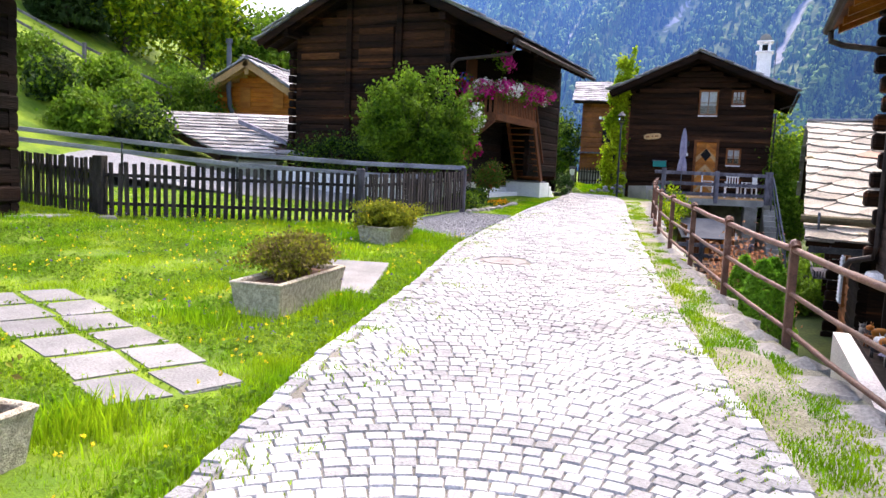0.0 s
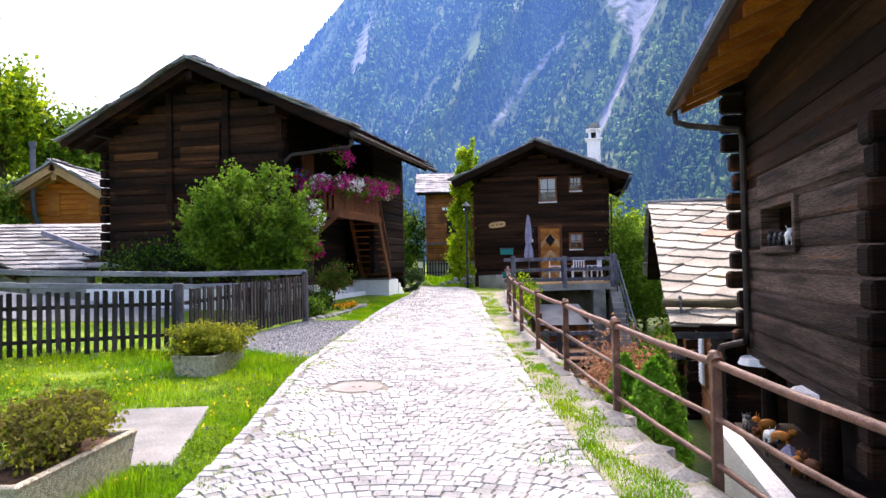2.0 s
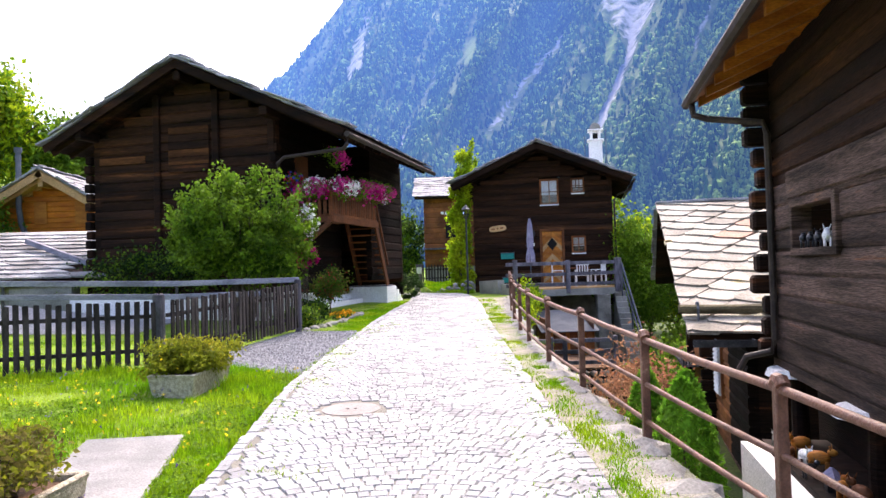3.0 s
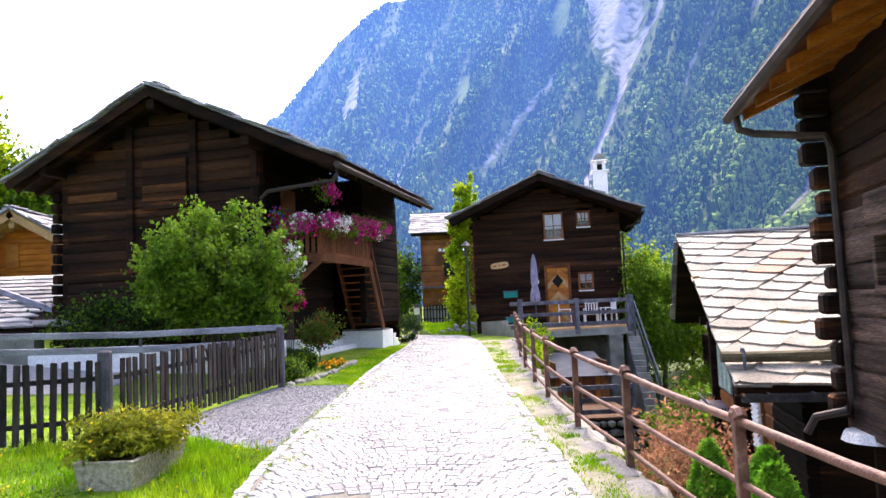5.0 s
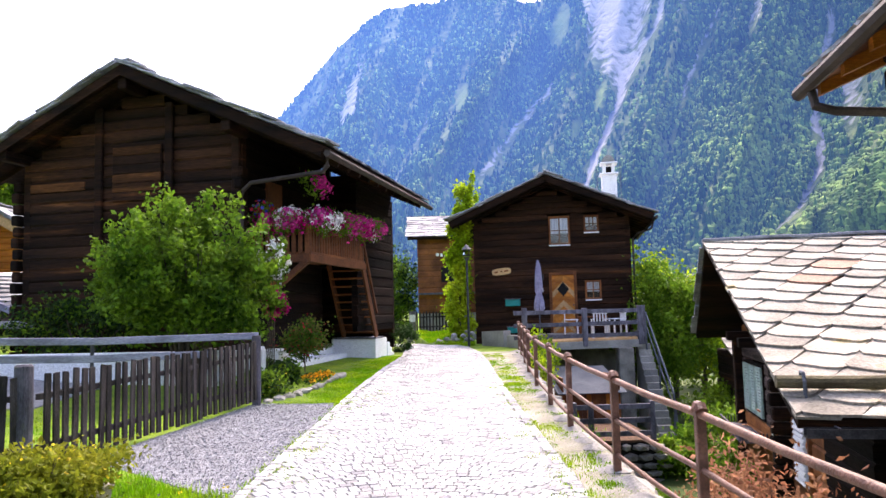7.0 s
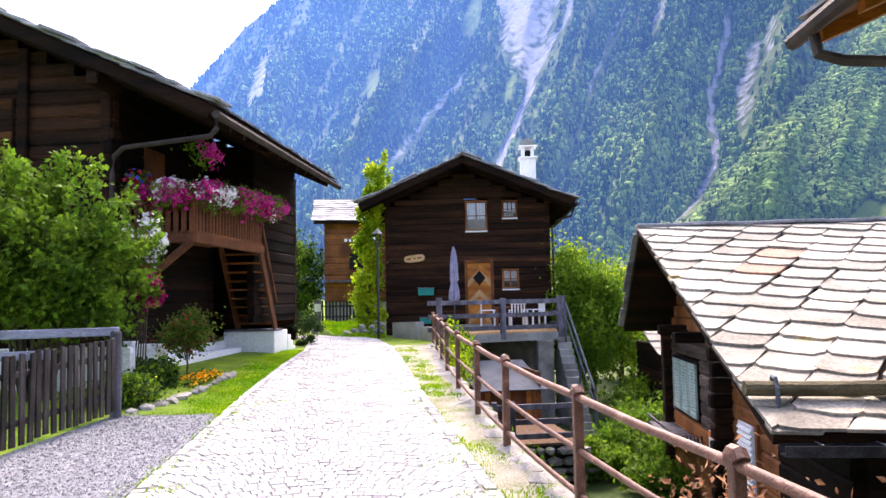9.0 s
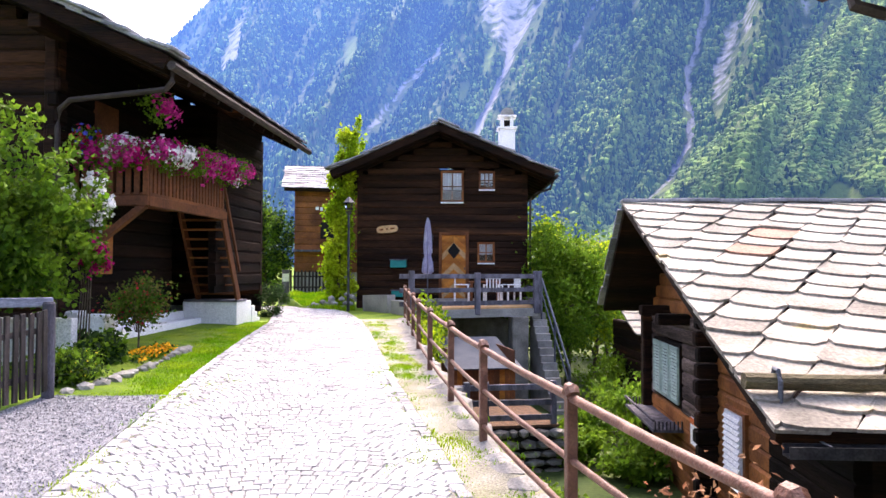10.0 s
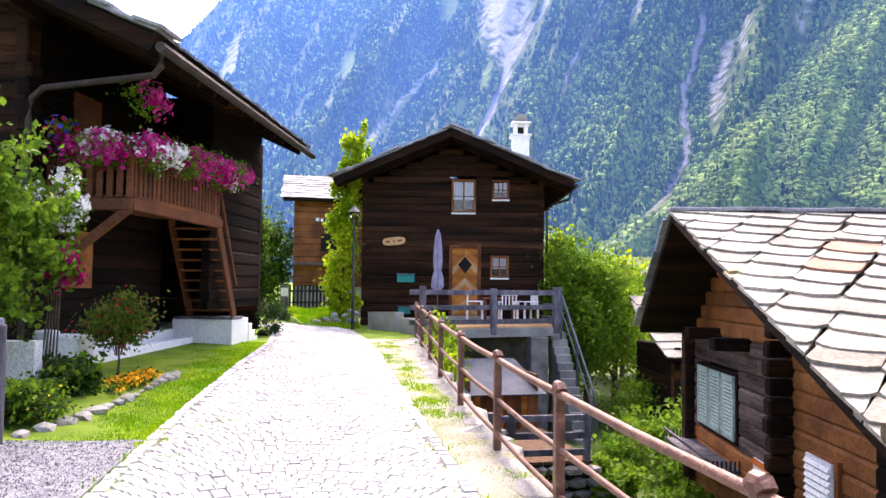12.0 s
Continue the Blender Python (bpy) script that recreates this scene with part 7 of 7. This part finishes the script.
# trees beyond and below the house
tree("tree", "leafy green tree below the terrace", 8.3, 33.2, -2.2, 5.6, 1.7, 13000, 0.09, M_LEAF_MID, 101, M_LEAF, 46, low=0.15)
tree("tree", "leafy green tree below the terrace", 10.0, 35.0, -2.2, 5.4, 2.0, 11000, 0.10, M_LEAF_MID, 102, M_LEAF_LIGHT, 40, low=0.15)
tree("tree", "leafy green tree behind the log house", 8.6, 41.0, -1.8, 7.2, 2.2, 6500, 0.14, M_LEAF_LIGHT, 103, M_LEAF, 26, low=0.2)
tree("tree", "leafy green tree behind the stable", 12.5, 40.0, -2.0, 5.2, 2.6, 6500, 0.15, M_LEAF_LIGHT, 104, M_LEAF, 26, low=0.15)
tree("tree", "leafy green tree behind the stable", 15.5, 38.0, -2.0, 4.6, 2.4, 5000, 0.15, M_LEAF_LIGHT, 105, M_LEAF, 26, low=0.15)
tree("tree", "dull green tree at the lane end", -2.6, 47.0, 0.0, 5.4, 1.5, 6000, 0.12, M_LEAF, 106, M_LEAF_DARK, 30, low=0.05)
tree("tree", "dull green tree at the lane end", -4.2, 52.0, 0.0, 6.5, 2.0, 5000, 0.14, M_LEAF_DARK, 107, M_LEAF, 26, low=0.05)
tree("tree", "bright birch behind the log house", 4.6, 52.0, 0.0, 5.5, 1.6, 2500, 0.14, M_LEAF_LIGHT, 108, M_LEAF, 16)
for i, (x, y, s) in enumerate(((6.9, 26.0, 1.0), (8.2, 27.3, 1.2), (7.6, 24.9, 0.8), (9.0, 30.5, 1.4), (3.4, 20.5, 0.6), (5.2, 24.5, 0.7), (4.2, 19.5, 0.5), (6.0, 22.8, 0.6))):
    shrub("undergrowth", "tangled green undergrowth below the railing", x, y, ground_z(x, y) - 0.05, (s, s, s * 0.55), 1800, 0.09, M_LEAF_MID if i % 2 else M_LEAF, 120 + i, 14, M_LEAF, 6)
for i, (x, y, zz) in enumerate(((2.35, 27.0, -0.3), (2.3, 25.3, -0.5), (3.0, 29.0, 0.0))):
    shrub("vine", "bright green creeper growing up past the railing", x, y, zz, (0.5, 0.6, 0.55), 900, 0.07, M_LEAF_LIGHT, 140 + i, 10, M_LEAF, 6)
maple = shrub("japanese_maple", "reddish brown japanese maple below the railing", 2.5, 13.2, -1.3, (0.65, 1.1, 0.9), 7500, 0.034, M_LEAF_RED, 150, 30, M_LEAF_RED, 20, long=2.2, hollow=0.5)
for i, (x, y, s) in enumerate(((2.15, 10.0, 1.0), (2.45, 10.8, 0.9), (2.2, 11.5, 0.8))):
    t = thing("thuja", pose(x, y, ground_z(3, y)), "bright green thuja hedge plant below the lane", "shrub", "thujas below the railing")
    rg = np.random.default_rng(160 + i)
    n = 5200
    zz = rg.uniform(0.0, 1, n)
    rad = 0.48 * s * (1 - zz ** 3) ** 0.7 * np.sqrt(rg.uniform(0.45, 1, n)) + 0.02
    an = np.round(rg.uniform(0, 6.28, n) * 3.5) / 3.5 + rg.normal(size=n) * 0.08
    leaves("foliage", np.stack([rad * np.cos(an), rad * np.sin(an), zz * 3.05 * s ** 0.2], 1), 0.035, M_THUJA, t, 2.6, 170 + i, 0.0)
    bm = bmesh.new()
    tube(bm, [(0, 0, -0.05), (0, 0, 2.4)], 0.04, 6, 0.01)
    part("stem", bm, M_BARK, t)


def build_small_hut():
    b = thing("small_hut", pose(8.85, 28.7, -0.15, 0, 0, -6), "small dark log hut with a pale slab roof", "hut")
    log_wall(b, pose(0.15, 0.1, 0), 0, 3.0, -2.3, 0.3, 0.26, M_LOG_WARM, seed=91)
    log_wall(b, pose(0.15, 3.0, 0, 0, 0, -90), 0, 2.9, -2.3, 0.6, 0.26, M_LOG, seed=92)
    bm = bmesh.new()
    box(bm, -0.1, -0.2, -0.08, 3.4, 3.3, 0.0)
    part("roof", bm, M_LOG, b, m=pose(0, 0, 0.38, 27, 0, 0))
    joined_slates("roof_slating", b, pose(-0.1, -0.2, 0.3, 27, 0, 0), 3.5, 3.4, 0.55, 0.4, M_SLATE, 7)
    bpart("base_wall", M_CONCRETE, b, 0.12, 0.05, -2.6, 3.2, 0.2, -1.9)


build_small_hut()


# ---- left side: chalet, slab roof, hillside ----
def build_chalet():
    b = thing("chalet", pose(0, 31, 0), "bright larch chalet with pale verge boards", "house")
    gable_roof(b, -18.6, 4.15, -15.5, 6.0, -12.3, 4.1, 0.0, 6.5, M_PALEWOOD, M_SLATE_GREY, seed=41, thick=0.2)
    log_wall(b, pose(0, 0.9, 0), -17.9, -13.0, 2.5, 5.7, 0.22, M_CHALET, cut=lambda z: (-18.6 + (z + 0.35 - 4.15) / 1.85 * 3.1 if z > 3.8 else -99, -12.3 - (z + 0.35 - 4.1) / 1.9 * 3.2 if z > 3.75 else 99), seed=42)
    for x in (-15.9, -14.3):
        bpart("shutter", M_ORANGEWOOD, b, x - 0.25, 0.84, 3.95, x + 0.25, 0.88, 4.85, bevel=0.01)
    bpart("side_wall", M_CHALET, b, -17.9, 1.1, 2.5, -17.75, 6, 4.4)
    bpart("purlin", M_PALEWOOD, b, -15.6, 0.1, 5.35, -15.4, 0.9, 5.65)
    bm = bmesh.new()
    tube(bm, [(-16.3, 0.6, 3.4), (-16.5, 0.55, 4.0), (-16.55, 0.5, 4.6), (-16.55, 0.5, 6.75)], 0.11, 10)
    tube(bm, [(-16.55, 0.5, 6.75), (-16.55, 0.5, 6.95)], 0.15, 10)
    part("flue_pipe", bm, M_ZINC, b, "shiny metal flue pipe")


build_chalet()


def build_low_roof():
    b = thing("wash_house", pose(0, 0, 0), "low stone outhouse with a grey slab roof", "outhouse")
    A, D = Vector((-12.2, 22.7, 1.72)), Vector((-18.0, 27.0, 3.31))
    ex, up = Vector((0.985, 0.17, 0)), (D - A).normalized()
    nz = ex.cross(up).normalized()
    m = Matrix.Translation(A) @ Matrix((ex, up, nz)).transposed().to_4x4()
    rng = random.Random(6)
    verts, faces = [], []
    L = (D - A).length
    inv = BARN.inverted()

    def ok(p):
        q = inv @ p
        return q.x < -8.3 or q.y < 0.5
    for r in range(int(L / 0.6)):
        x = -rng.uniform(0, 0.5)
        while x < 9:
            w = rng.uniform(0.5, 1.0)
            if ok(m @ Vector((x + w, r * 0.6 + 0.3, 0))):
                o = slate_outline(rng, w * 0.97, 0.9)
                base = len(verts)
                for top in (0, 1):
                    for px, py in o:
                        verts.append(m @ Vector((max(x + w / 2 + px, -0.05), r * 0.6 + py, 0.08 - py * 0.07 + 0.045 * top + rng.uniform(0, 0.008))))
                k = len(o)
                faces += [tuple(base + k - 1 - i for i in range(k)), tuple(base + k + i for i in range(k))] + [(base + i, base + (i + 1) % k, base + k + (i + 1) % k, base + k + i) for i in range(k)]
            x += w
    tagged(raw("roof_slating", verts, faces, M_SLATE_PALE, b), kind="stuff")
    bm = bmesh.new()
    pts = [A, A + ex * 2.1, D + ex * 6.5, D]
    hi = [bm.verts.new(p - nz * 0.0) for p in pts]
    lo = [bm.verts.new(p - nz * 0.14) for p in pts]
    bm.faces.new(hi), bm.faces.new(lo[::-1])
    for i in range(4):
        j = (i + 1) % 4
        bm.faces.new((hi[i], lo[i], lo[j], hi[j]))
    part("roof_boards", bm, M_LOG, b)
    rail_bar(b, A + Vector((0, -0.03, -0.12)), D + Vector((0, -0.03, -0.12)), 0.08, 0.2, M_LOG, "verge_board")
    plate("stone_wall", M_CONCRETE, b, [(-12.0, 22.9), (-10.4, 23.1), (-10.4, 23.6), (-16.5, 27.6), (-17, 27)], 0.2, 1.6)
    rail_bar(b, (-13.0, 25.6, 2.98), (-10.3, 24.2, 2.15), 0.12, 0.16, M_BEAM, "valley_board")


build_low_roof()


def build_left_house():
    b = thing("corner_house", pose(-9.15, 10.45, 0), "dark log building at the garden corner", "log building")
    # both walls take the darker larch, with the eave's shade in its colour
    log_wall(b, pose(0, -3.0, 0, 0, 0, 90), 0, 3.0, 0.45, 4.5, 0.3, M_LOG_SHADED, seed=95, depth=0.2)
    log_wall(b, pose(0, 0, 0, 0, 0, 180), 0, 5, 0.45, 4.5, 0.3, M_LOG_SHADED, seed=96)
    bpart("base", M_CONCRETE, b, -5, -3, 0.1, 0.02, 0.0, 0.45)
    # overhang drawn deeper, mostly out of view, to shade the wall
    bpart("roof", M_LOG, b, -5.5, -3.5, 4.5, 0.85, 0.9, 4.65)
    s = thing("concrete_kerb", pose(-8.75, 10.8, 0, 0, 0, 40), "low concrete kerb under the fence", "kerb")
    bpart("block", M_CONCRETE, s, -1.4, -0.25, 0.2, 0.9, 0.25, 0.55, bevel=0.02)


build_left_house()
strip("lane_behind", "grey asphalt lane behind the garden fence", "road", M_GRAVEL, lambda y: -16.0, lambda y: float(np.interp(y, (17.6, 21), (-6.5, -6.5))), 17.6, 21.0, 0.02)
w = thing("garden_wall", pose(0, 0, 0), "low white wall behind the timber rail", "wall")
rail_bar(w, (-9.5, 21.3, 0.95), (-3.6, 20.4, 0.95), 0.2, 0.7, M_WHITE, "wall_block")
hill = thing("hill_fence", pose(0, 0, 0), "grey rail fence on the grassy hillside", "fence")
hp = [(-24, 25), (-20.5, 27), (-18.2, 29.5), (-17.0, 32)]
for (xa, ya), (xb, yb) in zip(hp, hp[1:]):
    za, zb = ground_z(xa, ya), ground_z(xb, yb)
    for dz in (0.55, 1.0):
        rail_bar(hill, (xa, ya, za + dz), (xb, yb, zb + dz), 0.06, 0.1)
    bpart("post", M_GREYWOOD, hill, xa - 0.06, ya - 0.06, za - 0.1, xa + 0.06, ya + 0.06, za + 1.15)
for i, (x, y, s, mm) in enumerate(((-16.6, 21.6, 0.9, M_LEAF), (-15.6, 23.3, 1.1, M_LEAF_DARK), (-18.2, 22.4, 0.9, M_LEAF_DARK), (-17.4, 25.4, 1.0, M_LEAF), (-19.0, 26.4, 1.0, M_LEAF_MID), (-19.8, 23.6, 0.9, M_LEAF_LILAC), (-17.6, 30.0, 1.5, M_LEAF_LILAC), (-18.8, 31.2, 1.2, M_LEAF))):
    shrub("hillside_bush", "dense green bush on the hillside bank", x, y, ground_z(x, y) - 0.2, (s, s, s * 0.75), 4200, 0.11, mm, 180 + i, 24, M_LEAF, 6)
for i, (x, y, h, r) in enumerate(((-24.7, 31.2, 8.5, 1.9), (-31, 32, 10, 2.4))):
    conifer(x, y, ground_z(x, y), h, r, 190 + i)
for i, (x, y, h, r, mm) in enumerate(((-23.5, 34, 7.5, 2.6, M_LEAF_LIGHT), (-20.5, 36, 7.5, 2.6, M_LEAF_LIGHT), (-17.8, 38, 7, 2.2, M_LEAF), (-29, 36, 9, 3.2, M_LEAF_LIGHT), (-34, 34, 10, 3.4, M_LEAF), (-25.5, 38, 8, 3, M_LEAF), (-15.2, 40, 5.5, 1.8, M_LEAF))):
    tree("tree", "tall light green tree on the hillside", x, y, ground_z(x, y) - 0.5, h, r, 9000, 0.17, mm, 200 + i, M_LEAF, 40, 0.2, low=0.12)


def build_upper_house():
    b = thing("upper_house", pose(-15.4, 46, 0), "pale wooden house half hidden by trees uphill", "house")
    gable_roof(b, -3.2, 9.2, 0, 10.6, 3.2, 9.2, 0, 6, M_LOG, M_SLATE_GREY, seed=51)
    bpart("wall", M_PALEWOOD, b, -2.6, 0.8, 3.0, 2.6, 5.5, 9.5)


build_upper_house()


# ---- small things on the granary ----
def animal(name, m, s, dark, label):
    """A little carved cow: body, head, horns and legs in one mesh."""
    bm = bmesh.new()
    bmesh.ops.create_icosphere(bm, subdivisions=2, radius=1, matrix=Matrix.Diagonal((0.09, 0.05, 0.055, 1)) @ Matrix.Identity(4))
    bmesh.ops.create_icosphere(bm, subdivisions=2, radius=1, matrix=Matrix.Translation((0.1, 0, 0.05)) @ Matrix.Diagonal((0.04, 0.03, 0.03, 1)))
    for x in (-0.06, 0.06):
        for y in (-0.025, 0.025):
            tube(bm, [(x, y, -0.12), (x, y, -0.02)], 0.012, 6)
    for y in (-0.02, 0.02):
        tube(bm, [(0.09, y, 0.07), (0.085, y * 1.8, 0.11)], 0.007, 5, 0.002)
    ob = new(name, finish(bm, name, dark, True))
    ob.matrix_basis = m @ Matrix.Diagonal((s, s, s, 1))
    return tagged(ob, label, "figurine", "carved animals on the granary")


for i, (y, mm) in enumerate(((-1.75, M_IRON), (-2.05, M_IRON), (-2.35, M_IRON), (-2.7, M_WHITE), (-2.95, M_IRON))):
    animal("animal_figurine", GRAN @ pose(0.02, y, 2.02, 0, 0, 75), 1.0 if mm is not M_WHITE else 1.25, mm, "small black and white carved animal in the window")
for i, (y, mm) in enumerate(((-0.95, M_CONCRETE), (-1.2, M_IRON), (-1.45, M_ORANGEWOOD), (-1.65, M_BROWN), (-1.95, M_WHITE), (-2.2, M_ORANGEWOOD), (-2.45, M_IRON), (-3.3, M_ORANGEWOOD), (-3.6, M_BROWN))):
    animal("animal_figurine", GRAN @ pose(-0.12 + 0.09 * (i % 3 - 1), y, -0.78 + 0.12 * (1.0 + 0.25 * (i % 3)), 0, 0, 95 + 47 * i), 1.0 + 0.25 * (i % 3), mm, "small carved wooden animal on the ledge")
lan = thing("lantern", GRAN @ pose(-0.12, -2.95, -0.8), "small lantern with a bluish roof on the ledge", "lantern")
bpart("body", M_IRON, lan, -0.06, -0.06, 0, 0.06, 0.06, 0.16)
bm = bmesh.new()
bmesh.ops.create_cone(bm, cap_ends=True, segments=4, radius1=0.15, radius2=0.02, depth=0.12, matrix=Matrix.Translation((0, 0, 0.22)))
part("roof", bm, M_CLOTH, lan)

# ---- stones of the lane edge, cobbles ----
es = thing("edge_stones", pose(0, 0, 0), "flat rough stones along the edge of the drop", "stones")
rng2 = random.Random(17)
y = 2.0
while y < 28.4:
    l = rng2.uniform(0.25, 0.75)
    x = edge(y + l / 2) - 0.02 + rng2.uniform(-0.08, 0.02)
    piece("stone", rng2.choice(PALE_ROCKS), es, pose(x, y + l / 2, road_z(y) - 0.06, rng2.uniform(-4, 4), 0, rng2.uniform(-12, 12)) @ Matrix.Diagonal((rng2.uniform(0.35, 0.6), l * 1.15, 0.28, 1)))
    for k in range(4):
        piece("stone", rng2.choice(ROCKS), es, pose(edge(y + l / 2) + 0.03, y + l * rng2.random(), road_z(y) - 0.35 - 0.3 * k, 0, 0, rng2.uniform(-12, 12)) @ Matrix.Diagonal((0.3, l * 1.2, 0.38, 1)))
    y += l
build_cobbles()
